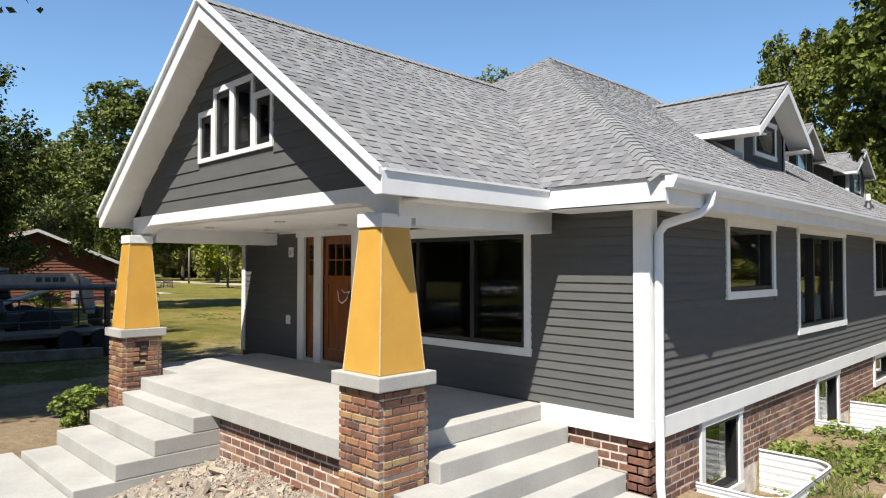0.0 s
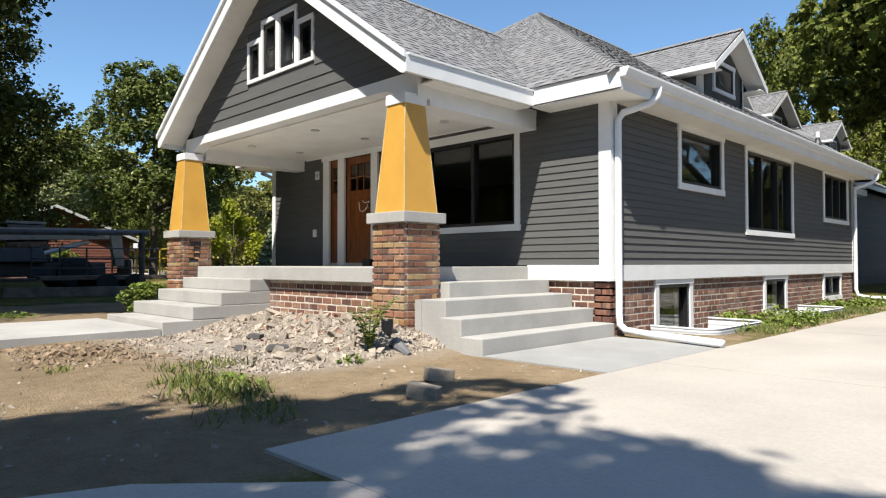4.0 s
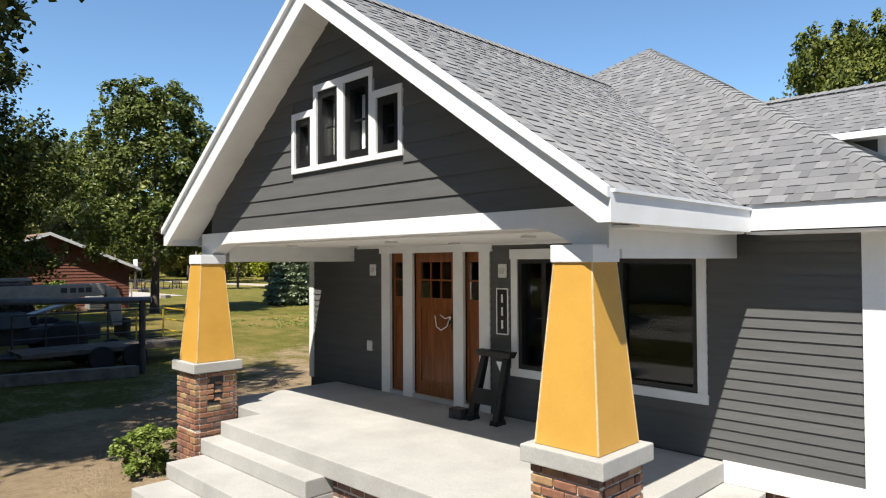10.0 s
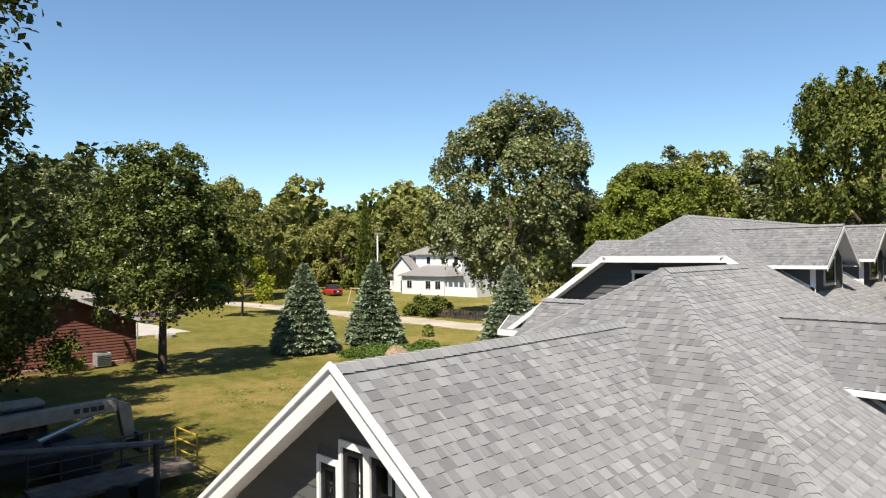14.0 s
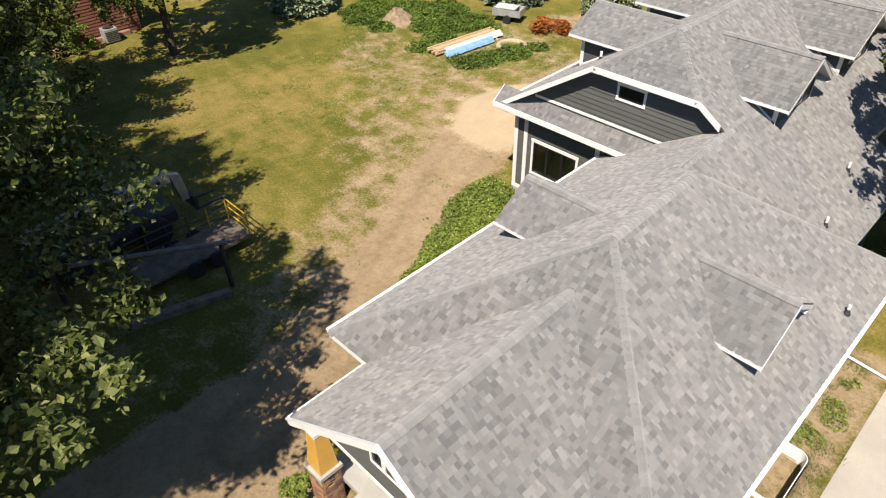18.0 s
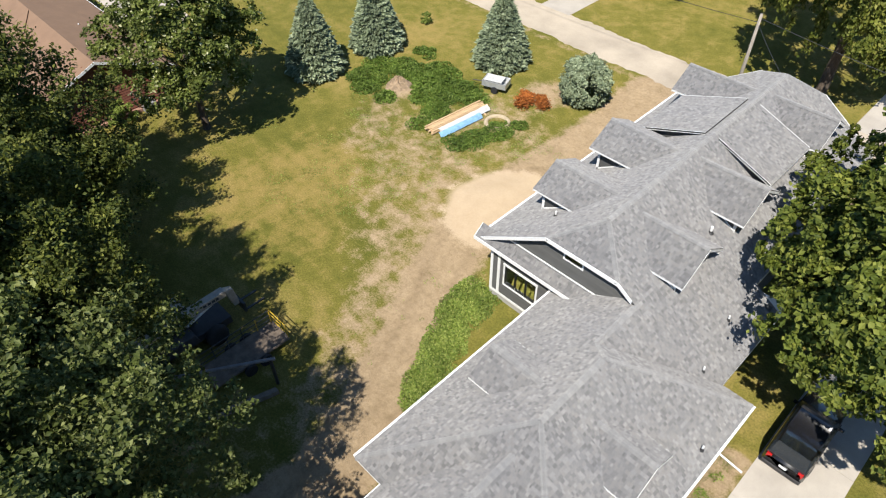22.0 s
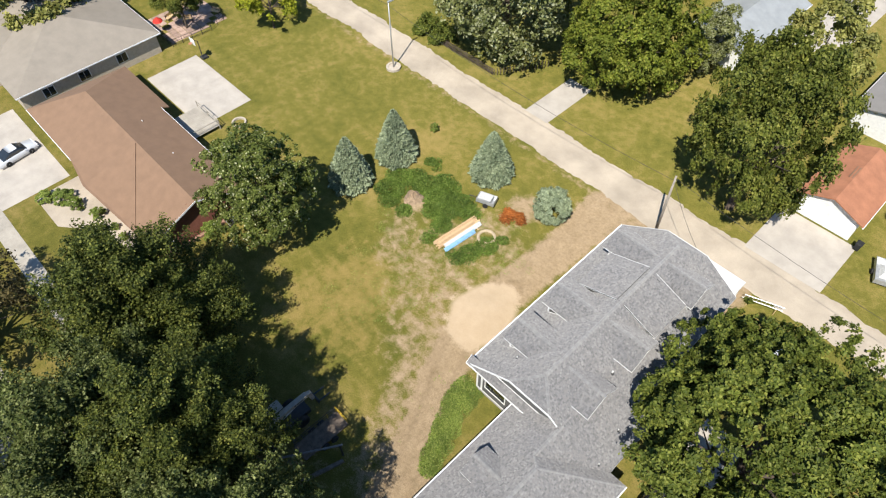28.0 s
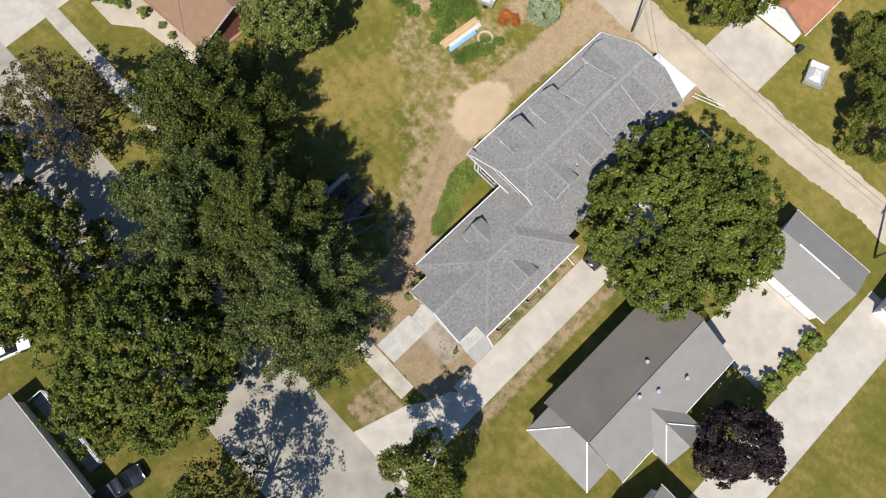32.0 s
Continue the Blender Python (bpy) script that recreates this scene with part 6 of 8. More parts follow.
for x, y, top, wide, cr, lab in ((-110.4, 20.1, 20.0, 9.0, CR_WILLOW, "tall pale willow beyond the houses"), (-117.9, 30.5, 21.0, 8.5, CR_WILLOW, "tall pale willow beyond the houses"), (-96.8, 42.6, 18.0, 6.5, CR_FAR, "bright green maple beyond the lawn"),
                                 (-117.4, 45.9, 18.5, 7.5, CR_FAR2, "full dark green tree beyond the lawn"), (-102.5, 53.2, 15.0, 6.0, CR_FAR2, "full dark green tree beyond the lawn"), (-111.8, 75.4, 15.0, 7.0, CR_FAR, "full green tree beyond the white house"),
                                 (-97.8, 79.1, 16.0, 6.5, CR_FAR, "full green tree beyond the white house"), (-45.0, 84.0, 20.0, 8.5, CR_WILLOW, "tall pale tree behind the alley trees"), (-37.6, 82.1, 19.5, 7.5, CR_FAR2, "tall pale tree behind the alley trees"),
                                 (-32.0, 89.0, 19.0, 8.0, CR_WILLOW, "tall pale tree behind the alley trees"), (-24.5, 64.0, 8.4, 3.2, CR_WILLOW, "small pale tree behind the alley trees"), (-90.6, 8.0, 16.0, 6.5, CR_FAR2, "full dark green tree beyond the lawn")):
    half = top * 0.44
    rx, rz = (7.8, 9.2) if cr is CR_WILLOW else ((6.5, 6.5) if cr is CR_FAR else (6.0, 7.0))
    tree("background_tree", lab, (x, y), cr, top - half, 0.35, wide * 0.8, wide / rx, x * 17, half / rz / (wide / rx), group="background trees")


def spruce_mesh(seed, h, r, mat):
    """Tiers of drooping boughs, each a fan of needle sprays."""
    g = np.random.default_rng(seed)
    n = 28000
    t = g.random(n) ** 0.62
    z = h * (1 - t) * 0.97 + 0.25
    tier = np.floor(z / 0.5) * 0.5
    inner = (z - tier) / 0.5
    a = g.random(n) * math.tau
    bough = np.sin(a * (9 + np.floor(tier * 3) % 4) + tier * 5.0)
    full = np.minimum(t ** 0.78, 1) * np.where(z < 0.9, 0.80 + 0.22 * z, 1.0)
    edge = r * full * (0.86 + 0.06 * bough + 0.08 * g.random(n)) * (1.06 - 0.24 * inner)
    q = edge * (0.45 + 0.55 * g.random(n) ** 0.4)
    P = np.stack([np.cos(a) * q, np.sin(a) * q, z - 0.25 * q / r], 1)
    O = np.stack([np.cos(a), np.sin(a), -0.1 + 0.3 * g.random(n)], 1)
    O += g.normal(size=O.shape) * 0.35
    O /= np.linalg.norm(O, axis=1)[:, None]
    S = np.cross(O, np.array([0, 0, 1.0]) + g.normal(size=O.shape) * 0.9)
    S /= np.linalg.norm(S, axis=1)[:, None]
    s = (0.13 + 0.15 * g.random(n))[:, None]
    V = np.stack([P - O * s, P + S * s * 0.5, P + O * s * 1.2, P - S * s * 0.5], 1)
    me = np_mesh("foliage", V.reshape(-1, 3), np.arange(n * 4).reshape(-1, 4))
    me.materials.append(mat)
    return me


SPR = spruce_mesh(21, 7.0, 3.0, NEEDLE)
CR_ROUND = crown_mesh("foliage", 41, 1.95, 1.7, 130, 22000, 0.13, NEEDLE, clump=0.22, spread=0.12, lobe=0.75, up=0.4)
gs = thing("globe_spruce", "squat rounded blue-green spruce on the lawn", "spruce tree", "spruces on the lawn")
part("trunk", Shape().tube([(0, 0, -0.1), (0, 0, 2.2)], [0.12, 0.03], 8), BARK, gs)
part("foliage", CR_ROUND, None, gs).matrix_local = pose(0, 0, 1.75)
gs.matrix_world = pose(-21.9, 31.6, 0)
for x, y, sc, wd in ((-40.4, 20.0, 0.92, 1.0), (-39.9, 26.2, 0.95, 0.95), (-30.4, 31.7, 0.88, 1.05)):
    t = thing("blue_spruce", "blue-green spruce with tiered boughs on the lawn", "spruce tree", "spruces on the lawn")
    part("trunk", Shape().tube([(0, 0, -0.1), (0, 0, 6.2 * sc)], [0.16, 0.02], 8), BARK, t)
    c = part("foliage", SPR, None, t)
    c.matrix_local = Matrix.Diagonal((wd * sc, wd * sc, sc, 1)) @ pose(0, 0, 0, 0, 0, x * 40)
    t.matrix_world = pose(x, y, 0)

t = thing("tall_spruce", "tall narrow dark spruce beyond the white house", "spruce tree")
part("trunk", Shape().tube([(0, 0, -0.1), (0, 0, 18)], [0.25, 0.03], 8), BARK, t)
SPR_FAR = SPR.copy()
SPR_FAR.materials[0] = LEAF_DARK
part("foliage", SPR_FAR, None, t).matrix_local = Matrix.Diagonal((0.8, 0.8, 2.5, 1))
t.matrix_world = pose(-93.0, 67.1, 0)

# woods that close the view
g = random.Random(5)
spots = []
for i in range(430):
    a = g.uniform(0, math.tau)
    r = g.uniform(105, 290)
    x, y = -20 + math.cos(a) * r, 15 + math.sin(a) * r
    if abs(y - 40.4) < 9 or abs(y + 21.8) < 11:
        continue
    spots.append((x, y, g.uniform(1.0, 1.6), g.uniform(0, 360), g.choice((0, 1))))
def far_leaves(me, step, grow):
    """Every so many leaves of a crown, each a little larger."""
    co = np.empty(len(me.vertices) * 3, np.float32)
    me.vertices.foreach_get("co", co)
    q = co.reshape(-1, 4, 3)[::step]
    c = q.mean(1, keepdims=True)
    return ((q - c) * grow + c).reshape(-1, 3)


fine = [far_leaves(me, 6, 1.9) for me in (CR_FAR, CR_FAR2)]
rough = [far_leaves(me, 60, 5.0) for me in (CR_FAR, CR_FAR2)]
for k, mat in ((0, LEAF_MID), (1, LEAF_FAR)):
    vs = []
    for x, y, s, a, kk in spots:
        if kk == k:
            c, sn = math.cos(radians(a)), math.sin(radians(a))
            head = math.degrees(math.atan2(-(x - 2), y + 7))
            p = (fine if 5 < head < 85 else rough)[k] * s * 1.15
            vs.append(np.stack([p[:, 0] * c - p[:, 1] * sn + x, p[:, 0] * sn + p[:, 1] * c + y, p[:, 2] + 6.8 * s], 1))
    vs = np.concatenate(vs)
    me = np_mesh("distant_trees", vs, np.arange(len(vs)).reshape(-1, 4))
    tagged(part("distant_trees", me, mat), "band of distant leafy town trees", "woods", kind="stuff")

# ---- neighbouring buildings ----
def gable_roof(s, x0, x1, y0, y1, ez, rz, axis="x", over=0.0, thick=0.15):
    """Two slabs meeting at a ridge along the axis."""
    if axis == "x":
        m = (y0 + y1) / 2
        s.slab([(x0, y0, ez), (x1, y0, ez), (x1, m, rz), (x0, m, rz)], (0, 0, -thick))
        s.slab([(x1, y1, ez), (x0, y1, ez), (x0, m, rz), (x1, m, rz)], (0, 0, -thick))
    else:
        m = (x0 + x1) / 2
        s.slab([(x0, y1, ez), (x0, y0, ez), (m, y0, rz), (m, y1, rz)], (0, 0, -thick))
        s.slab([(x1, y0, ez), (x1, y1, ez), (m, y1, rz), (m, y0, rz)], (0, 0, -thick))
    return s


ROOF_BROWN = surface("brown_shingle_roof", (0.215, 0.132, 0.082), 0.9, 0.06, 1.0, 14, 0.3, dist=0.02)
ROOF_GREY = surface("grey_shingle_roof", (0.215, 0.203, 0.190), 0.9, 0.05, 0.8, 24, 0.2, dist=0.02)
ROOF_PALE = surface("pale_metal_roof", (0.30, 0.315, 0.32), 0.5, 0.08, 0.8, 14, 0.1)
ROOF_RUST = surface("rust_shingle_roof", (0.36, 0.155, 0.085), 0.9, 0.12, 1.0, 14, 0.3, dist=0.02)
CLAD_BROWN = surface("redbrown_siding", (0.21, 0.078, 0.052), 0.8, 0.12, 2, 40, 0.2)
CLAD_WHITE = surface("white_siding", (0.72, 0.72, 0.70), 0.6, 0.06)
CLAD_TAN = surface("tan_siding", (0.46, 0.40, 0.32), 0.7, 0.08)


def simple_house(name, label, x0, x1, y0, y1, ez, rz, axis, wall, roofm, over=0.5):
    h = thing(name, label, "house")
    part("wall", Shape().box((x0 + over, y0 + over, 0), (x1 - over, y1 - over, ez - 0.05)), wall, h)
    part("roof", gable_roof(Shape(), x0, x1, y0, y1, ez, rz, axis), roofm, h)
    for k in (0, 1):
        g = Shape()
        if axis == "x":
            m, x = (y0 + y1) / 2, (x0 + over, x1 - over - 0.15)[k]
            g.slab([(x, y0 + over, ez - 0.06), (x, y1 - over, ez - 0.06), (x, m, rz - 0.25)], (0.15, 0, 0))
        else:
            m, y = (x0 + x1) / 2, (y0 + over, y1 - over - 0.15)[k]
            g.slab([(x0 + over, y, ez - 0.06), (x1 - over, y, ez - 0.06), (m, y, rz - 0.25)], (0, 0.15, 0))
        part("gable", g, wall, h)
    for a, b in (((x0, y0), (x1, y0)), ((x0, y1), (x1, y1))) if axis == "x" else (((x0, y0), (x0, y1)), ((x1, y0), (x1, y1))):
        part("eave_gutter", Shape().box((a[0] - 0.06, a[1] - 0.06, ez - 0.17), (b[0] + 0.06, b[1] + 0.06, ez - 0.02)), GUTTER, h)
    return h


def hip_roof(s, x0, x1, y0, y1, ez, rz, inset, thick=0.15):
    """Four slopes to a short ridge along x."""
    m = (y0 + y1) / 2
    a, b = (x0 + inset, m, rz), (x1 - inset, m, rz)
    s.slab([(x0, y0, ez), (x1, y0, ez), b, a], (0, 0, -thick))
    s.slab([(x1, y1, ez), (x0, y1, ez), a, b], (0, 0, -thick))
    s.slab([(x0, y1, ez), (x0, y0, ez), a], (0, 0, -thick))
    s.slab([(x1, y0, ez), (x1, y1, ez), b], (0, 0, -thick))
    return s


bh = thing("brown_house", "long low red-brown house with brown shingle roof", "house")
part("wall", Shape().box((-73.0, -0.2, 0), (-45.5, 9.9, 2.62)), CLAD_BROWN, bh)
part("garage_wall", Shape().box((-73.0, 9.9, 0), (-63.3, 10.8, 2.5)), CLAD_BROWN, bh)
part("roof", Shape().slab([(-73.6, -0.8, 2.7), (-45.0, -0.8, 2.7), (-45.0, 5.0, 5.0), (-68.4, 5.0, 5.0)], (0, 0, -0.15)), ROOF_BROWN, bh)
part("roof", Shape().slab([(-45.0, 10.5, 2.7), (-62.9, 10.5, 2.7), (-62.9, 5.0, 5.0), (-45.0, 5.0, 5.0)], (0, 0, -0.15)), ROOF_BROWN, bh)
part("roof", Shape().slab([(-62.9, 11.4, 2.32), (-73.6, 11.4, 2.32), (-68.4, 5.0, 5.0), (-62.9, 5.0, 5.0)], (0, 0, -0.15)), ROOF_BROWN, bh)
part("roof", Shape().slab([(-73.6, 11.4, 2.32), (-73.6, -0.8, 2.7), (-68.4, 5.0, 5.0)], (0, 0, -0.15)), ROOF_BROWN, bh)
part("cross_roof", Shape().slab([(-61.8, -0.85, 2.72), (-57.4, -1.6, 2.72), (-47.6, -0.85, 2.74), (-56.6, 4.9, 5.06)], (0, 0, -0.08)), ROOF_BROWN, bh)
part("gable", Shape().slab([(-45.65, -0.2, 2.6), (-45.65, 9.9, 2.6), (-45.65, 5.0, 4.75)], (0.15, 0, 0)), CLAD_BROWN, bh)
part("eave_gutter", Shape().box((-62.9, 10.44, 2.53), (-45.0, 10.56, 2.68)), GUTTER, bh)
part("eave_gutter", Shape().box((-73.6, -0.86, 2.53), (-62.0, -0.74, 2.68)), GUTTER, bh)
for y0, y1 in ((-0.8, 5.0), (10.5, 5.0)):
    part("rake_board", Shape().slab([(-44.99, y0, 2.72), (-44.99, y1, 5.02), (-44.99, y1, 4.82), (-44.99, y0, 2.52)], (0.03, 0, 0)), GUTTER, bh)
ROOF_TAUPE = surface("taupe_shingle_roof", (0.25, 0.218, 0.178), 0.9, 0.06, 0.8, 14, 0.3, dist=0.02)
ROOF_BROWN_GREY = surface("dark_brown_grey_roof", (0.132, 0.118, 0.103), 0.9, 0.07, 0.4, 24, 0.2, dist=0.02)
rh = thing("grey_ranch_house", "large tan house with a taupe hip roof", "house")
part("wall", Shape().box((-99.5, -0.5, 0), (-76.5, 17.3, 2.85)), CLAD_TAN, rh)
part("roof", hip_roof(Shape(), -100, -76, -1.0, 17.8, 2.9, 5.6, 9.4), ROOF_TAUPE, rh)
part("cross_roof", gable_roof(Shape(), -94.0, -84.0, -5.0, 8.4, 2.95, 5.2, "y"), ROOF_TAUPE, rh)
part("cross_wall", Shape().box((-93.5, -4.5, 0), (-84.5, -0.5, 2.85)), CLAD_TAN, rh)
part("eave_gutter", Shape().box((-76.06, -1.0, 2.73), (-75.94, 17.8, 2.88)), GUTTER, rh)
part("eave_gutter", Shape().box((-100, 17.74, 2.73), (-76.06, 17.86, 2.88)), GUTTER, rh)
simple_house("grey_house", "grey-roofed house beside the driveway", 9.0, 19.2, -1.0, 15.4, 3.6, 6.0, "y", CLAD_WHITE, ROOF_GREY)
simple_house("grey_garage", "long grey-roofed white garage", 14.0, 23.4, 25.2, 32.8, 2.8, 4.4, "x", CLAD_WHITE, ROOF_GREY)
simple_house("rust_garage", "white garage with a rust-orange shingle roof", -5.4, 1.6, 50.0, 60.2, 2.8, 4.2, "y", CLAD_WHITE, ROOF_RUST)
simple_house("pale_house", "low white house with a pale grey roof", -29.0, -20.2, 66.0, 82.4, 3.0, 4.6, "y", CLAD_WHITE, ROOF_PALE)
wh = thing("white_house", "white two-storey house with low grey-roofed wings across the alley", "house")
part("main_wall", Shape().box((-91.5, 76.0, 0), (-77.5, 86.0, 7.0)), CLAD_WHITE, wh)
part("main_roof", hip_roof(Shape(), -92, -77, 75.5, 86.5, 7.0, 9.6, 5.2), ROOF_GREY, wh)
part("front_wall", Shape().box((-88.2, 71.5, 0), (-77.4, 76.0, 3.3)), CLAD_WHITE, wh)
part("front_roof", Shape().slab([(-88.8, 71.0, 3.3), (-76.8, 71.0, 3.3), (-79.5, 75.95, 5.0), (-86.5, 75.95, 5.0)], (0, 0, -0.12)), ROOF_GREY, wh)
part("front_roof", Shape().slab([(-76.8, 71.0, 3.3), (-76.8, 75.95, 3.3), (-79.5, 75.95, 5.0)], (0, 0, -0.12)), ROOF_GREY, wh)
part("link_wall", Shape().box((-93.6, 74.2, 0), (-88.3, 84.0, 4.3)), CLAD_WHITE, wh)
part("link_gable", Shape().slab([(-93.6, 74.2, 4.3), (-88.3, 74.2, 4.3), (-90.9, 74.2, 6.6)], (0, 0.3, 0)), CLAD_WHITE, wh)
part("link_roof", gable_roof(Shape(), -94.1, -87.8, 73.8, 84, 4.2, 6.8, "y"), ROOF_GREY, wh)
part("wing_wall", Shape().box((-106.5, 74.8, 0), (-93.7, 83.0, 3.0)), CLAD_WHITE, wh)
part("wing_roof", hip_roof(Shape(), -107, -93.3, 74.3, 83.5, 3.0, 5.4, 4.5), ROOF_GREY, wh)
part("terrace_wall", Shape().box((-77.3, 71.6, 0), (-70.0, 71.9, 1.5)), CLAD_WHITE, wh)
part("terrace_wall", Shape().box((-70.3, 71.9, 0), (-70.0, 78.0, 1.5)), CLAD_WHITE, wh)
for k in range(6):
    part("baluster", Shape().box((-76.8 + 1.25 * k, 71.65, 1.5), (-76.6 + 1.25 * k, 71.85, 2.3)), WHITE, wh)
simple_house("street_garage", "flat grey-roofed garage across the street", -28.4, -8, -52, -38.3, 2.8, 4.0, "x", CLAD_WHITE, ROOF_GREY)
simple_house("corner_house", "grey-roofed house at the corner", 22, 36, -12, 1.5, 3.4, 6.4, "x", CLAD_WHITE, ROOF_GREY)

simple_house("north_house", "white house with stepped grey roofs beyond the alley", -7.2, 8.0, 66.5, 78.0, 3.0, 5.0, "y", CLAD_WHITE, ROOF_GREY)
simple_house("east_house", "brown-roofed white house beyond the east drive", 26.6, 38.0, 30.6, 42.0, 2.8, 4.6, "x", CLAD_WHITE, ROOF_BROWN)
dk = thing("white_ramp", "white railed ramp beside the flat grey roof", "ramp")
part("deck", Shape().box((-27.2, -38.0, 0.3), (-17.5, -36.4, 0.4)), STEEL_GREY, dk)
for z in (0.9, 1.3):
    part("rail", Shape().box((-27.2, -36.46, z), (-17.5, -36.4, z + 0.07)), WHITE, dk)
for k in range(9):
    part("post", Shape().box((-27.2 + 1.2 * k, -36.45, 0), (-27.12 + 1.2 * k, -36.41, 1.3)), WHITE, dk)
part("rail", Shape().box((-27.2, -38.0, 1.3), (-27.13, -36.46, 1.37)), WHITE, dk)

# ---- details of the neighbouring houses ----
def house_window(parent, fc, u0, u1, z0, z1, bars=()):
    w = new("window")
    w.parent = parent
    part("window_frame", fc.box(Shape(), u0, u1, 0.0, 0.05, z0, z1), WHITE, w)
    cuts = [u0 + 0.08, *bars, u1 - 0.08]
    for a, b in zip(cuts, cuts[1:]):
        part("pane", fc.box(Shape(), a + 0.02, b - 0.02, 0.05, 0.056, z0 + 0.08, z1 - 0.08), DARKGLASS, w)
    return w


DARKGLASS = surface("dark_window", (0.02, 0.024, 0.028), 0.08, 0.1, spec=0.8, bump=0)
by = {o.name: o for o in bpy.data.objects if o.type == "EMPTY" and o.parent is None}
bh = by["brown_house"]
fc = Face("x", -45.5, 1)
for z in np.arange(0.35, 4.6, 0.2):
    half = 5.05 if z < 2.6 else max(0.0, (4.85 - z) / 2.2 * 5.0)
    if half > 0.1:
        part("siding_board", Shape().add([fc.at(4.85 - half, 0.001, z), fc.at(4.85 + half, 0.001, z), fc.at(4.85 + half, 0.03, z), fc.at(4.85 - half, 0.03, z), fc.at(4.85 - half, 0.001, z + 0.2), fc.at(4.85 + half, 0.001, z + 0.2)],
                                         [(0, 1, 2, 3), (3, 2, 5, 4), (0, 3, 4), (1, 5, 2)]), CLAD_BROWN, bh)
house_window(bh, Face("y", 9.9, 1), -57.0, -55.4, 1.0, 2.2, (-56.2,))
house_window(bh, Face("y", 9.9, 1), -52.0, -50.4, 1.0, 2.2, (-51.2,))
house_window(bh, Face("y", -0.2, -1), -56.5, -54.6, 1.0, 2.2, (-55.5,))
house_window(bh, Face("y", -0.2, -1), -60.6, -58.6, 0.9, 2.2, (-59.6,))
part("garage_door", Face("y", -0.2, -1).box(Shape(), -71.5, -66.8, 0.0, 0.05, 0.05, 2.3), CLAD_WHITE, bh)
for x, y in ((-66.0, 6.8), (-60.5, 7.4), (-53.5, 7.2)):
    part("vent_pipe", Shape().lathe((x, y, 3.4), [(0.06, 0), (0.06, 0.75), (0.03, 0.75)], 8), WHITE, bh)
part("base_course", Shape().box((-45.46, -0.2, 0), (-45.1, 9.0, 0.25)), surface("red_block", (0.3, 0.17, 0.12), 0.9), bh)
for y in (0.9, 1.5):
    m = thing("utility_meter", "grey electric meter box on the brown gable wall", "meter")
    part("box", Shape().box((-45.46, y - 0.14, 1.0), (-45.26, y + 0.14, 1.5)), METAL, m, bevel=0.02)
    part("conduit", Shape().tube([(-45.4, y, 0.1), (-45.4, y, 1.0)], 0.05, 8), METAL, m)
ac = thing("air_conditioner", "pale grey outdoor air conditioner beside the brown wall", "air conditioner")
part("case", Shape().box((-45.0, 7.0, 0.1), (-44.2, 7.9, 0.95)), METAL, ac, bevel=0.03)
for k in range(6):
    part("louvre", Shape().box((-44.19, 7.05, 0.2 + 0.11 * k), (-44.17, 7.85, 0.24 + 0.11 * k)), STEEL_DARK, ac)
part("fan_guard", Shape().lathe((-44.6, 7.45, 0.95), [(0.34, 0), (0.34, 0.03), (0.1, 0.05)], 18), STEEL_DARK, ac)


def shrub(name, label, x, y, s, h, mat_mesh=None, category="shrub", group=""):
    t = thing(name, label, category, group, (x, y, 0))
    part("stem", Shape().tube([(0, 0, -0.05), (0, 0, h * 0.8)], [0.04, 0.015], 6), BARK, t)
    c = part("foliage", mat_mesh or CR_SMALL, None, t)
    c.matrix_local = pose(0, 0, h * 0.55, 0, 0, x * 31 % 360) @ Matrix.Diagonal((s, s, h / 1.7, 1))
    return t


shrub("house_shrub", "round dark shrub by the brown gable wall", -44.3, 5.2, 1.1, 1.7)
for x, y, s, h in ((-58.0, -3.2, 0.9, 1.1), (-55.2, -2.0, 0.8, 1.0), (-60.2, -3.6, 1.2, 0.9), (-61.5, -5.0, 1.0, 0.8), (-52.5, -1.6, 0.5, 0.6), (-50.6, -1.6, 0.5, 0.6)):
    shrub("bed_shrub", "low green shrub in the bark bed of the brown house", x, y, s, h, group="shrubs of the brown house")
for x, y in ((24.5, 23.6), (24.5, 20.2), (24.3, 17.2)):
    shrub("lime_shrub", "round yellow-green shrub beside the drive", x, y, 1.25, 1.7, group="shrubs beside the drive")
shrub("pier_shrub", "small leafy green shrub beside the porch pier", -8.35, -3.0, 0.48, 0.55)
shrub("patch_spruce", "tiny young spruce on the lawn", -40.0, 32.2, 0.55, 0.9)
bed = Shape().slab([(-62.5, -5.8, 0.02), (-62.5, -0.4, 0.02), (-45.4, -0.4, 0.02), (-46.0, -2.2, 0.02), (-54, -3.4, 0.02), (-57, -5.8, 0.02)], (0, 0, -0.1))
tagged(part("planting_bed", bed, GRAVEL), "pale stone planting bed along the brown house", "bed", kind="structure")

dk = thing("back_deck", "small grey timber deck with railings behind the brown house", "deck")
for k in range(16):
    part("deck_board", Shape().box((-62.8 + 0.3 * k, 11.4, 0.5), (-62.8 + 0.3 * k + 0.28, 14.6, 0.55)), WALK, dk)
for x in (-62.8, -60.4, -58.0):
    part("post", Shape().box((x - 0.05, 14.5, 0), (x + 0.05, 14.6, 1.4)), WALK, dk)
for z in (0.9, 1.35):
    part("rail", Shape().box((-62.8, 14.52, z), (-58.0, 14.58, z + 0.06)), WALK, dk)
    part("rail", Shape().box((-58.06, 11.4, z), (-58.0, 14.5, z + 0.06)), WALK, dk)
hp = thing("ball_hoop", "ball hoop on a black pole beside the concrete court", "ball hoop")
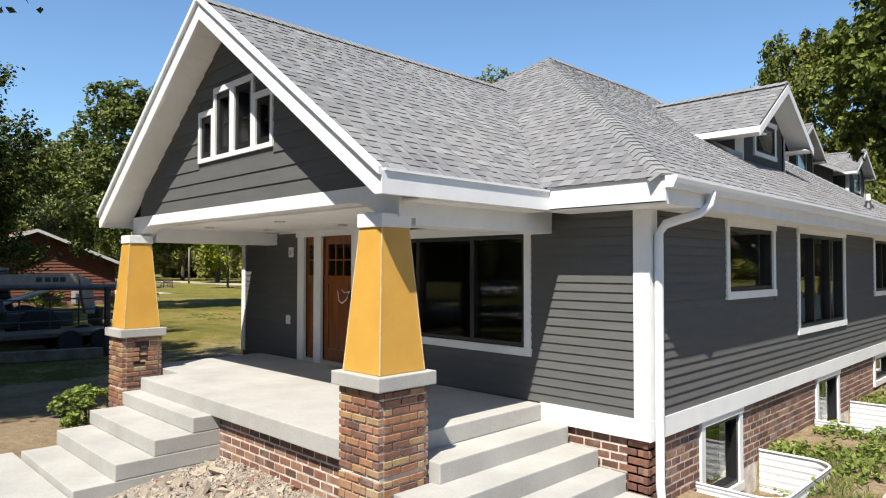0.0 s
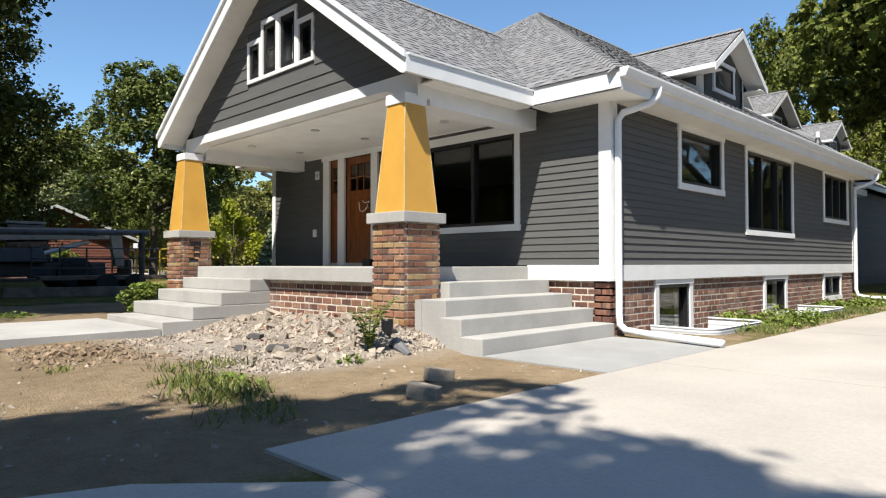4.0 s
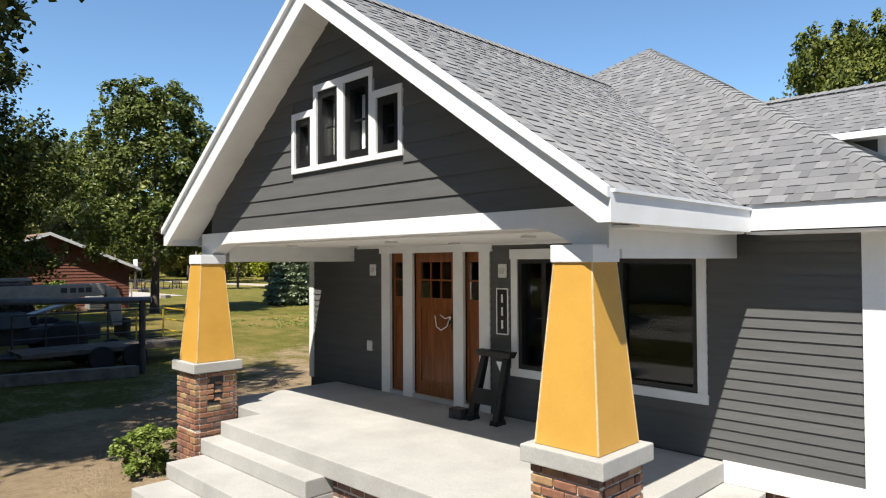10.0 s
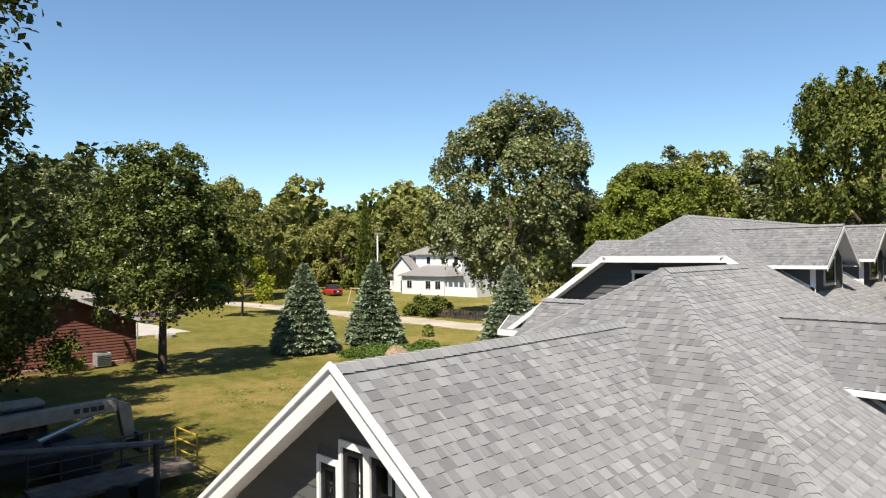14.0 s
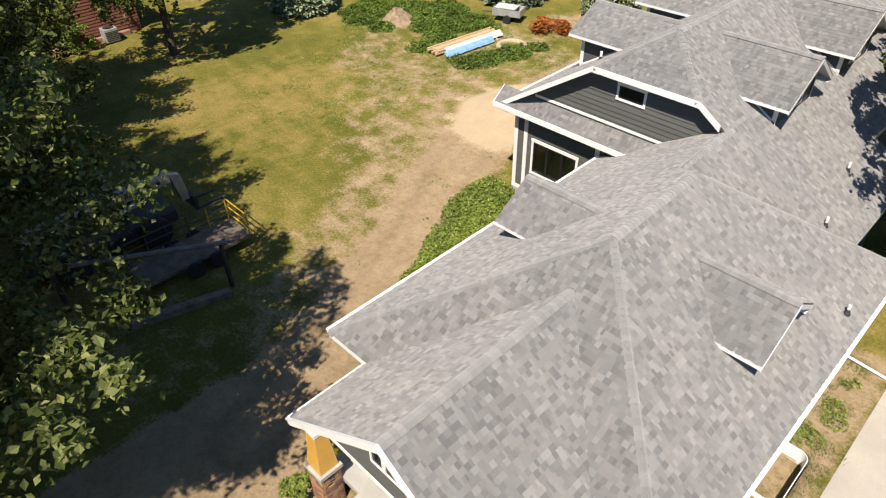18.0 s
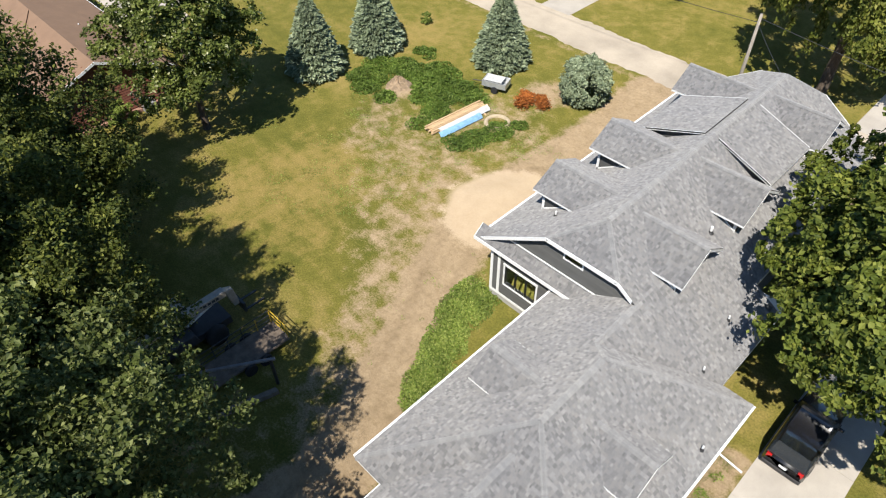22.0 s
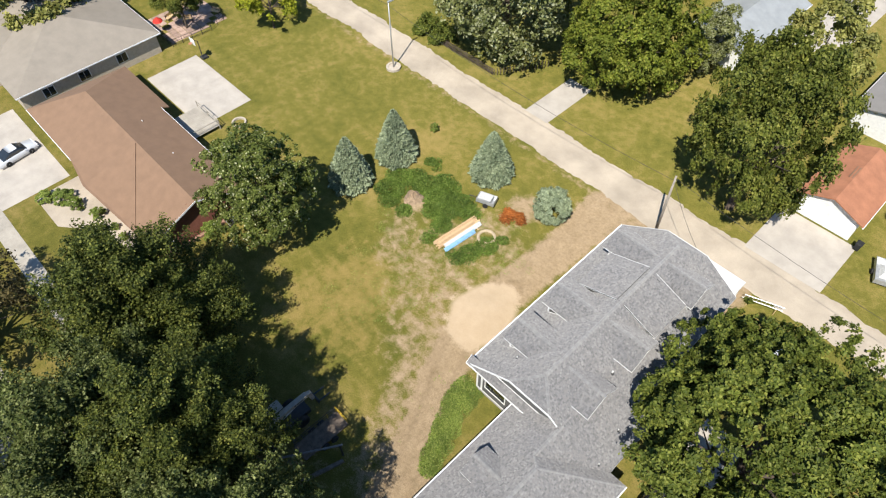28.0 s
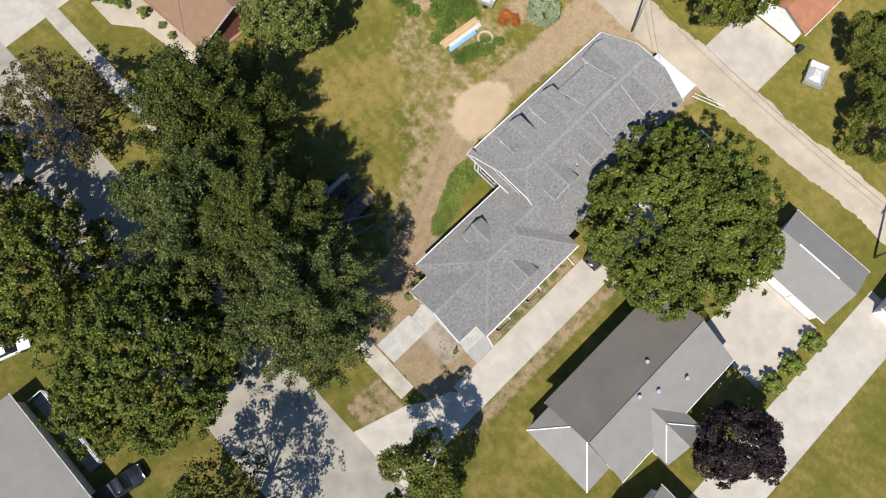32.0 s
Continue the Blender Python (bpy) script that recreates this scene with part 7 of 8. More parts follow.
part("pole", Shape().tube([(-71.4, 20.4, 0), (-71.4, 20.4, 2.6), (-71.0, 19.8, 3.2)], 0.06, 8), STEEL_DARK, hp)
part("backboard", Shape().box((-71.6, 19.6, 2.7), (-70.5, 19.66, 3.5)), GUTTER, hp)
part("rim", Shape().lathe((-71.05, 19.3, 2.95), [(0.23, 0), (0.25, 0.02), (0.23, 0.03)], 16), ROOF_RUST, hp)
part("base", Shape().box((-71.8, 20.2, 0), (-71.0, 21.0, 0.25)), STEEL_DARK, hp)
fr = thing("fire_ring", "round stone fire ring on the lawn", "fire ring")
for k in range(14):
    a = k * math.tau / 14
    o = part("block", Shape().cbox((0, 0, 0.13), (0.34, 0.2, 0.26)), CLAD_TAN, fr)
    o.matrix_local = pose(-57.3 + 0.75 * math.cos(a), 16.7 + 0.75 * math.sin(a), 0, 0, 0, math.degrees(a) + 90)

# grey house beside the drive: lower front hip and side gable
gh = by["grey_house"]
# the west slope has a darker, browner colour than the rest
part("worn_slope", Shape().slab([(8.95, 15.45, 3.60), (8.95, -1.05, 3.60), (14.06, -1.05, 6.02), (14.06, 15.45, 6.02)], (0, 0, 0.03)), ROOF_BROWN_GREY, gh, "darker brown-grey shingle slope")
part("front_roof", Shape().slab([(9.6, -4.1, 3.0), (17.6, -4.1, 3.0), (14.2, -0.9, 4.6), (12.2, -0.9, 4.6)], (0, 0, -0.12)), ROOF_GREY, gh)
part("front_roof", Shape().slab([(9.6, -0.9, 3.0), (9.6, -4.1, 3.0), (12.2, -0.9, 4.6)], (0, 0, -0.12)), ROOF_GREY, gh)
part("front_roof", Shape().slab([(17.6, -4.1, 3.0), (17.6, -0.9, 3.0), (14.2, -0.9, 4.6)], (0, 0, -0.12)), ROOF_GREY, gh)
part("front_wall", Shape().box((10.1, -3.6, 0), (17.1, -0.6, 2.95)), CLAD_WHITE, gh)
part("side_roof", gable_roof(Shape(), 15.5, 21.2, 3.2, 8.2, 3.5, 5.0, "x"), ROOF_GREY, gh)
part("side_wall", Shape().box((17, 3.7, 0), (20.7, 7.7, 3.4)), CLAD_WHITE, gh)
for a, b in (((9.6, -4.1, 3.03), (12.2, -0.9, 4.63)), ((17.6, -4.1, 3.03), (14.2, -0.9, 4.63)), ((20.9, 3.3, 3.56), (18.3, 5.6, 4.98)), ((20.9, 8.1, 3.56), (18.3, 5.8, 4.98))):
    part("hip_strip", Shape().tube([a, b], 0.07, 5), GUTTER, gh, "pale metal hip strip")
part("ridge_flashing", Shape().box((14.05, -0.9, 6.0), (14.15, 15.3, 6.05)), STEEL_DARK, gh)
for x, y, z in ((13.0, 8.5, 5.5), (15.6, 7.2, 5.45), (14.6, 5.4, 5.9), (16.8, 10.2, 5.0)):
    part("vent_pipe", Shape().lathe((x, y, z - 0.2), [(0.12, 0), (0.12, 0.55), (0.2, 0.56), (0.2, 0.62)], 10), METAL, gh)
for y in (1.5, 5.2, 9.0, 12.6):
    house_window(gh, Face("x", 9.5, -1), y, y + 1.3, 1.3, 2.7, (y + 0.65,))
gg = by["grey_garage"]
for x in (16.0, 19.6):
    part("garage_door", Face("y", 25.7, -1).box(Shape(), x, x + 2.8, 0, 0.05, 0.03, 2.2), GUTTER, gg)
part("ridge_strip", Shape().box((16.2, 28.93, 4.4), (21.2, 29.07, 4.46)), GUTTER, gg)
rg = by["rust_garage"]
for x in (-4.6, -1.6):
    part("garage_door", Face("y", 50.5, -1).box(Shape(), x, x + 2.6, 0, 0.05, 0.03, 2.2), GUTTER, rg)
for k in range(2):
    part("roof_seam", Shape().box((-2.4 + 0.3 * k, 54, 4.1), (-2.3 + 0.3 * k, 56, 4.16)), ROOF_BROWN, rg)
ph = by["pale_house"]
for x in (-28, -24.5):
    house_window(ph, Face("y", 66.5, -1), x, x + 1.6, 1.0, 2.3, (x + 0.8,))
part("lean_roof", Shape().slab([(-26, 64.6, 2.3), (-22.5, 64.6, 2.3), (-22.5, 66.6, 2.7), (-26, 66.6, 2.7)], (0, 0, -0.1)), GUTTER, ph)
wh = by["white_house"]
for x in (-90.2, -86.4, -82.6, -79.4):
    house_window(wh, Face("y", 76.0, -1), x, x + 1.1, 5.2, 6.6)
for x in (-86.8, -82.0, -79.6):
    house_window(wh, Face("y", 71.5, -1), x, x + 1.4, 1.0, 2.5, (x + 0.7,))
for x in (-104.5, -100.0, -96.5):
    house_window(wh, Face("y", 74.8, -1), x, x + 1.3, 1.0, 2.2)
part("front_door", Face("y", 74.2, -1).box(Shape(), -91.5, -90.4, 0, 0.05, 0.1, 2.2), DARKGLASS, wh)
gr = by["grey_ranch_house"]
for y in (2.0, 6.5, 11.5):
    house_window(gr, Face("x", -76.5, 1), y, y + 1.5, 1.0, 2.3, (y + 0.75,))


# ---- poles and wires ----
def pole(name, label, x, y, h, r, mat, arm=None, lean=0.0):
    t = thing(name, label, "pole", at=(x, y, 0))
    part("shaft", Shape().tube([(0, 0, -0.2), (lean * 0.5, 0, h * 0.5), (lean, 0, h)], [r, r * 0.85, r * 0.65], 10), mat, t, smooth=True)
    if arm:
        part("crossarm", Shape().box((-0.06 + lean, -arm, h - 0.6), (0.06 + lean, arm, h - 0.45)), BARK, t)
        for k in (-arm + 0.1, arm - 0.1):
            part("insulator", Shape().lathe((lean, k, h - 0.45), [(0.05, 0), (0.06, 0.06), (0.02, 0.16)], 8), GUTTER, t)
    return t


WEATHERED = surface("weathered_pole", (0.33, 0.29, 0.24), 0.9, 0.2, 3, 40, 0.3, stretch=(4, 4, 0.6))
pole("utility_pole", "weathered timber utility pole beside the alley", -13.2, 38.0, 7.8, 0.15, WEATHERED)
pole("utility_pole", "weathered timber utility pole beside the alley", 23.6, 36.2, 9.0, 0.15, WEATHERED, 0.7)
pole("utility_pole", "weathered timber utility pole beside the alley", -96, 37.6, 9.0, 0.15, WEATHERED, 0.7)
lp = pole("light_pole", "tall grey yard light pole in a stone ring", -52.3, 36.7, 9.3, 0.10, METAL)
part("lamp_head", Shape().box((-0.1, -0.1, 9.2), (0.1, 0.75, 9.36)), METAL, lp)
part("ring", Shape().lathe((0, 0, 0), [(0.95, 0), (0.95, 0.3), (0.65, 0.3), (0.65, 0.18)], 20), CLAD_TAN, lp)
pole("street_pole", "tall distant street light pole", -155.0, 99.5, 11.0, 0.12, METAL)
pole("street_pole", "tall distant street light pole", -172.0, 103.5, 14.0, 0.13, METAL)
for k, (a, b) in enumerate((((-13.2, 38.0, 7.5), (23.6, 36.0, 8.4)), ((-13.2, 38.0, 7.2), (-52.3, 36.7, 8.8)), ((-52.3, 36.7, 8.9), (-96, 37.6, 8.4)), ((-13.2, 38.0, 7.1), (-4.0, 32.0, 5.0)), ((23.6, 36.2, 8.4), (90, 36, 8.4)))):
    a, b = Vector(a), Vector(b)
    pts = [a.lerp(b, t) - Vector((0, 0, 1.0 * 4 * t * (1 - t))) for t in np.linspace(0, 1, 13)]
    tagged(part("overhead_wire", Shape().tube(pts, 0.018, 5), STEEL_DARK), "thin black overhead wire between poles", "wire")
fe = thing("picket_fence", "weathered brown picket fence beside the alley", "fence")
for k in range(70):
    t = k / 69
    x, y = -53.5 + 15.0 * t, 44.6 + 6.2 * max(0, t - 0.75) * 4
    part("picket", Shape().box((x - 0.05, y - 0.015, 0), (x + 0.05, y + 0.015, 1.05)), BARK, fe)
for z in (0.3, 0.8):
    part("rail", Shape().box((-53.5, 44.62, z), (-42.3, 44.67, z + 0.08)), BARK, fe)
hedge_me = crown_mesh("hedge", 31, 1.9, 1.1, 22, 4500, 0.2, LEAF_DARK)
for x in (-55.2, -52.2):
    t = thing("hedge", "clipped dark green hedge at the alley", "hedge", at=(x, 45.2, 0))
    part("foliage", hedge_me, None, t).matrix_local = pose(0, 0, 1.0)
sw = thing("swing_set", "wooden swing set on the far lawn", "swing set")
for x in (-74.5, -70.5):
    for dy in (-0.8, 0.8):
        part("leg", Shape().tube([(x, 50 + dy, 0), (x, 50, 2.3)], 0.06, 6), LUMBER, sw)
part("beam", Shape().box((-74.8, 49.94, 2.25), (-70.2, 50.06, 2.4)), LUMBER, sw)
for x in (-73.4, -71.8):
    part("swing", Shape().box((x - 0.25, 49.9, 0.5), (x + 0.25, 50.1, 0.54)), YELLOW, sw)
um = thing("patio_umbrella", "folded red patio umbrella by garden seats", "umbrella")
part("pole", Shape().tube([(-80.5, 19.5, 0), (-80.5, 19.5, 2.3)], 0.03, 6), METAL, um)
part("canopy", Shape().lathe((-80.5, 19.5, 1.7), [(0.7, 0), (0.5, 0.25), (0.04, 0.6)], 8), surface("red_cloth", (0.5, 0.03, 0.02), 0.8), um)
PAVER = surface("pink_paver", (0.36, 0.25, 0.20), 0.9, 0.15, 2, 40, 0.2, each=0.25)
gp = thing("garden_patio", "red and grey paver terrace behind the tan house", "patio", kind="structure")
for i_ in range(8):
    for j_ in range(9):
        if (i_ + j_) % 9 != 4:
            part("paver", Shape().box((-84.6 + i_ * 0.95, 19.2 + j_ * 0.95, -0.05), (-83.7 + i_ * 0.95, 20.1 + j_ * 0.95, 0.03)), PAVER, gp)
gf = thing("garden_fence", "low dark wire fence round the terrace", "fence")
fence_line = [(-84.8, 18.4), (-76.4, 18.9), (-76.0, 24.6), (-77.6, 28.4)]
for (x0, y0), (x1, y1) in zip(fence_line, fence_line[1:]):
    n_ = max(2, int(math.hypot(x1 - x0, y1 - y0) / 1.2))
    for k_ in range(n_):
        f_ = k_ / n_
        part("post", Shape().tube([(x0 + (x1 - x0) * f_, y0 + (y1 - y0) * f_, 0), (x0 + (x1 - x0) * f_, y0 + (y1 - y0) * f_, 1.05)], 0.04, 6), STEEL_DARK, gf)
    for z_ in (0.3, 0.65, 1.0):
        part("rail", Shape().tube([(x0, y0, z_), (x1, y1, z_)], 0.022, 5), STEEL_DARK, gf)
for x_, y_, t_ in ((-79.2, 27.2, 20), (-82.4, 22.0, 110), (-80.2, 23.4, 60)):
    bn_ = thing("garden_bench", "pale slatted garden bench on the terrace", "bench", "garden seats")
    for k_ in range(4):
        part("seat_slat", Shape().box((-0.7, -0.24 + 0.12 * k_, 0.42), (0.7, -0.14 + 0.12 * k_, 0.46)), LUMBER, bn_)
    for k_ in range(3):
        part("back_slat", Shape().box((-0.7, 0.26, 0.52 + 0.13 * k_), (0.7, 0.30, 0.62 + 0.13 * k_)), LUMBER, bn_)
    for sx_ in (-0.6, 0.6):
        part("leg", Shape().box((sx_ - 0.04, -0.22, 0.03), (sx_ + 0.04, -0.16, 0.42)), STEEL_DARK, bn_)
        part("leg", Shape().box((sx_ - 0.04, 0.22, 0.03), (sx_ + 0.04, 0.26, 0.9)), STEEL_DARK, bn_)
    bn_.matrix_world = pose(x_, y_, 0, 0, 0, t_)

# ---- vehicles ----
def paint(name, col):
    m = surface(name, col, 0.25, 0.03, 2, 30, 0.0)
    m.node_tree.nodes["Principled BSDF"].inputs["Coat Weight"].default_value = 0.7
    return m


def hull(sections):
    """A body lofted through cross-sections: (y, half width, z low, z high, half width of the top)."""
    s = Shape()
    for y, w, z0, z1, wt in sections:
        s.v += [(-w * 0.94, y, z0), (-w, y, z0 + (z1 - z0) * 0.35), (-w * 0.97, y, z0 + (z1 - z0) * 0.75), (-wt, y, z1), (wt, y, z1), (w * 0.97, y, z0 + (z1 - z0) * 0.75), (w, y, z0 + (z1 - z0) * 0.35), (w * 0.94, y, z0)]
    n = 8
    for i in range(len(sections) - 1):
        s.f += [(i * n + k, i * n + (k + 1) % n, (i + 1) * n + (k + 1) % n, (i + 1) * n + k) for k in range(n)]
    s.f += [tuple(range(n)), tuple(range(len(s.v) - 1, len(s.v) - n - 1, -1))]
    return s


def car(name, label, at, turn, col, length=4.7, width=1.82, height=1.45, kind="sedan"):
    c = thing(name, label, "car", at=(at[0], at[1], 0.02), turn=turn)
    L, Wd, H = length / 2, width / 2, height
    body = col
    belt = H * 0.62
    part("body", hull([(-L, Wd * 0.82, 0.32, belt * 0.86, Wd * 0.7), (-L + 0.12, Wd * 0.95, 0.22, belt * 0.98, Wd * 0.82), (-L * 0.55, Wd, 0.2, belt, Wd * 0.9), (L * 0.45, Wd, 0.2, belt * 0.97, Wd * 0.88), (L - 0.25, Wd * 0.95, 0.22, belt * 0.80, Wd * 0.78), (L, Wd * 0.8, 0.3, belt * 0.68, Wd * 0.62)]), body, c, smooth=True)
    if kind == "pickup":
        cab = [(-0.2, Wd * 0.9, belt * 0.9, belt, Wd * 0.85), (-0.1, Wd * 0.88, belt * 0.9, H * 0.98, Wd * 0.72), (L * 0.32, Wd * 0.88, belt * 0.9, H, Wd * 0.72), (L * 0.52, Wd * 0.88, belt * 0.9, belt * 1.0, Wd * 0.8)]
    elif kind == "suv":
        cab = [(-L + 0.1, Wd * 0.9, belt * 0.9, belt * 1.02, Wd * 0.82), (-L + 0.38, Wd * 0.9, belt * 0.9, H * 0.97, Wd * 0.72), (L * 0.1, Wd * 0.9, belt * 0.9, H, Wd * 0.74), (L * 0.5, Wd * 0.9, belt * 0.9, belt * 0.99, Wd * 0.8)]
    else:
        cab = [(-L * 0.72, Wd * 0.88, belt * 0.9, belt * 1.0, Wd * 0.8), (-L * 0.32, Wd * 0.88, belt * 0.9, H * 0.98, Wd * 0.68), (L * 0.12, Wd * 0.88, belt * 0.9, H, Wd * 0.68), (L * 0.5, Wd * 0.88, belt * 0.9, belt * 0.98, Wd * 0.78)]
    part("glasshouse", hull(cab), DARKGLASS, c, "dark glazed cabin", smooth=False)
    rf = [(cab[1][0] + 0.04, cab[1][4] + 0.03, cab[1][3] - 0.03, cab[1][3] + 0.02, cab[1][4] * 0.93), ((cab[1][0] + cab[2][0]) / 2, cab[2][4] + 0.05, H - 0.04, H + 0.03, cab[2][4] * 0.95), (cab[2][0] - 0.02, cab[2][4] + 0.03, cab[2][3] - 0.03, cab[2][3] + 0.02, cab[2][4] * 0.93)]
    part("roof", hull(rf), body, c, smooth=True)
    if kind == "pickup":
        part("load_bed", Shape().box((-Wd * 0.8, -L + 0.2, belt * 0.98), (Wd * 0.8, -0.3, belt * 1.005)), STEEL_DARK, c, "black load bed")
    for sx in (-1, 1):
        for y in (-L * 0.58, L * 0.6):
            wobj = new("wheel")
            wobj.parent = c
            part("tyre", Shape().lathe((sx * (Wd - 0.1), y, 0.33), [(0.2, -0.11), (0.32, -0.11), (0.335, 0), (0.32, 0.11), (0.2, 0.11)], 20, "x"), RUBBER, wobj, smooth=True)
            part("rim", Shape().lathe((sx * (Wd - 0.03), y, 0.33), [(0.2, -0.03), (0.19, 0.03), (0.05, 0.04)], 14, "x"), METAL, wobj)
        part("headlight", Shape().cbox((sx * Wd * 0.62, L - 0.10, belt * 0.62), (0.36, 0.16, 0.13)), GUTTER, c)
        part("tail_light", Shape().cbox((sx * Wd * 0.72, -L + 0.07, belt * 0.82), (0.22, 0.14, 0.26)), TAIL, c, "red tail light")
        part("mirror", Shape().cbox((sx * (Wd + 0.08), L * 0.36, belt * 1.05), (0.2, 0.1, 0.13)), body, c)
    part("rear_plate", Shape().cbox((0, -L - 0.005, belt * 0.66), (0.34, 0.02, 0.15)), GUTTER, c)
    part("bumper", Shape().cbox((0, -L + 0.04, 0.42), (width * 0.9, 0.18, 0.2)), STEEL_DARK if kind != "sedan" else body, c, bevel=0.04)
    return c


TAIL = surface("red_lens", (0.45, 0.01, 0.01), 0.2, 0.05, bump=0)
car("black_suv", "black sport utility car parked in tree shade on the drive", (2.65, 15.6), 0, paint("black_paint", (0.012, 0.012, 0.014)), 4.8, 1.95, 1.78, "suv")
car("silver_sedan", "silver sedan parked on the concrete drive", (-70.3, -4.5), 8, paint("silver_paint", (0.55, 0.57, 0.60)))
car("white_sedan", "white sedan parked across the street", (-33.4, -36.8), -18, paint("white_paint", (0.75, 0.75, 0.75)))
car("dark_pickup", "dark pickup truck parked across the street", (-14.4, -36.7), -8, paint("dark_paint", (0.02, 0.022, 0.027)), 5.4, 1.95, 1.85, "pickup")
car("red_pickup", "red pickup truck on the far gravel", (-94.0, 60.5), 75, paint("red_paint", (0.5, 0.02, 0.015)), 5.4, 1.95, 1.85, "pickup")
car("grey_pickup", "dark pickup truck at the far lane", (-90.0, 50.0), 60, paint("charcoal_paint", (0.03, 0.032, 0.036)), 5.4, 1.95, 1.85, "pickup")

# telescopic loader in the shade
CREAM = surface("cream_paint", (0.33, 0.29, 0.235), 0.5, 0.15, 3, 30, 0.1)
tl = thing("telehandler", "dusty cream telescopic loader parked under the trees", "telehandler")
TX = -22.5
part("chassis", Shape().box((TX - 0.75, -4.6, 0.55), (TX + 0.75, 0.6, 1.05)), STEEL_DARK, tl, bevel=0.05)
part("engine_cover", Shape().frustum((TX + 0.65, -2.4, 1.05), (0.45, 1.0), (TX + 0.62, -2.4, 1.55), (0.38, 0.85)), STEEL_DARK, tl, bevel=0.06)
part("cab", Shape().frustum((TX - 0.65, -1.7, 1.05), (0.5, 0.75), (TX - 0.65, -1.8, 2.45), (0.42, 0.6)), DARKGLASS, tl, "glazed cab", bevel=0.05)
part("cab_roof", Shape().box((TX - 1.12, -2.45, 2.45), (TX - 0.18, -1.15, 2.55)), CREAM, tl, bevel=0.03)
part("boom", Shape().slab([(TX - 0.22, -4.9, 1.75), (TX - 0.22, 0.9, 1.95), (TX - 0.22, 0.9, 2.35), (TX - 0.22, -4.9, 2.25)], (0.44, 0, 0)), CREAM, tl, bevel=0.03)
part("boom_nose", Shape().slab([(TX - 0.17, 0.9, 2.3), (TX - 0.17, 1.35, 2.1), (TX - 0.17, 1.5, 0.9), (TX - 0.17, 1.15, 0.9), (TX - 0.17, 1.0, 1.7)], (0.34, 0, 0)), CREAM, tl, bevel=0.02)
for k, u in enumerate((-0.35, -0.08, 0.16, 0.38)):
    part("boom_mark", Shape().box((TX + 0.221, u - 0.09, 2.06), (TX + 0.226, u + 0.09, 2.22)), STEEL_DARK, tl)
part("lift_cylinder", Shape().tube([(TX, -2.2, 1.1), (TX, 0.2, 1.85)], 0.09, 10), METAL, tl)
part("counterweight", Shape().box((TX - 0.7, -5.1, 0.7), (TX + 0.7, -4.6, 1.5)), STEEL_DARK, tl, bevel=0.06)
part("fork_carriage", Shape().box((TX - 0.6, 1.45, 0.5), (TX + 0.6, 1.58, 1.15)), STEEL_DARK, tl)
for dx in (-0.4, 0.4):
    part("fork", Shape().box((TX + dx - 0.06, 1.55, 0.42), (TX + dx + 0.06, 2.75, 0.48)), STEEL_DARK, tl)
for sx in (-1, 1):
    for y in (-3.7, -0.5):
        wo = new("wheel")
        wo.parent = tl
        part("tyre", Shape().lathe((TX + sx * 1.0, y, 0.62), [(0.35, -0.2), (0.58, -0.2), (0.62, -0.1), (0.62, 0.1), (0.58, 0.2), (0.35, 0.2)], 22, "x"), RUBBER, wo, smooth=True)
        part("rim", Shape().lathe((TX + sx * 1.12, y, 0.62), [(0.36, -0.05), (0.33, 0.05), (0.1, 0.02)], 16, "x"), CREAM, wo)

# flat trailer with tall rails
tr = thing("flat_trailer", "flat steel trailer with railings in the tree shade", "trailer")
part("deck", Shape().box((-20.3, -2.3, 0.48), (-18.7, 2.1, 0.6)), surface("deck_wood", (0.13, 0.10, 0.075), 0.9, 0.25), tr)
for y in (-0.4, 0.5):
    for x in (-20.45, -18.55):
        part("tyre", Shape().lathe((x, y, 0.34), [(0.18, -0.09), (0.33, -0.09), (0.34, 0), (0.33, 0.09), (0.18, 0.09)], 18, "x"), RUBBER, tr)
part("tongue", Shape().tube([(-19.9, -2.3, 0.5), (-19.5, -3.9, 0.5), (-19.1, -2.3, 0.5)], 0.05, 6), STEEL_DARK, tr)
for y in np.linspace(-2.2, 2.0, 6):
    part("stake", Shape().tube([(-20.25, y, 0.55), (-20.25, y, 1.55)], 0.03, 6), YELLOW if y > 1.0 else STEEL_DARK, tr)
for z in (0.85, 1.2, 1.55):
    part("rail", Shape().tube([(-20.25, -2.2, z), (-20.25, 2.0, z)], 0.025, 6), STEEL_DARK, tr)
    part("end_rail", Shape().tube([(-20.25, 2.05, z), (-18.75, 2.05, z)], 0.025, 6), YELLOW, tr)
part("end_post", Shape().tube([(-18.75, 2.05, 0.55), (-18.75, 2.05, 1.6)], 0.03, 6), YELLOW, tr)
rk = thing("pipe_frame", "dark steel pipe frame standing in the shade", "steel frame")
part("post", Shape().tube([(-17.2, 0.2, 0), (-17.2, 0.2, 2.0)], 0.09, 8), STEEL_DARK, rk)
part("post", Shape().tube([(-20.2, -4.6, 0), (-20.2, -4.6, 2.0)], 0.09, 8), STEEL_DARK, rk)
part("top_rail", Shape().tube([(-20.3, -4.8, 2.0), (-17.1, 0.4, 2.0)], 0.09, 8), STEEL_GREY, rk)
tm = part("timber_baulk", Shape().slab([(-17.9, -3.5, 0.02), (-17.6, -3.5, 0.02), (-16.6, -0.1, 0.02), (-16.9, -0.1, 0.02)], (0, 0, 0.28)), surface("dark_timber", (0.16, 0.13, 0.10), 0.9, 0.25, 3, 40, 0.3))
tagged(tm, "long weathered timber baulk lying on bare earth", "timber")

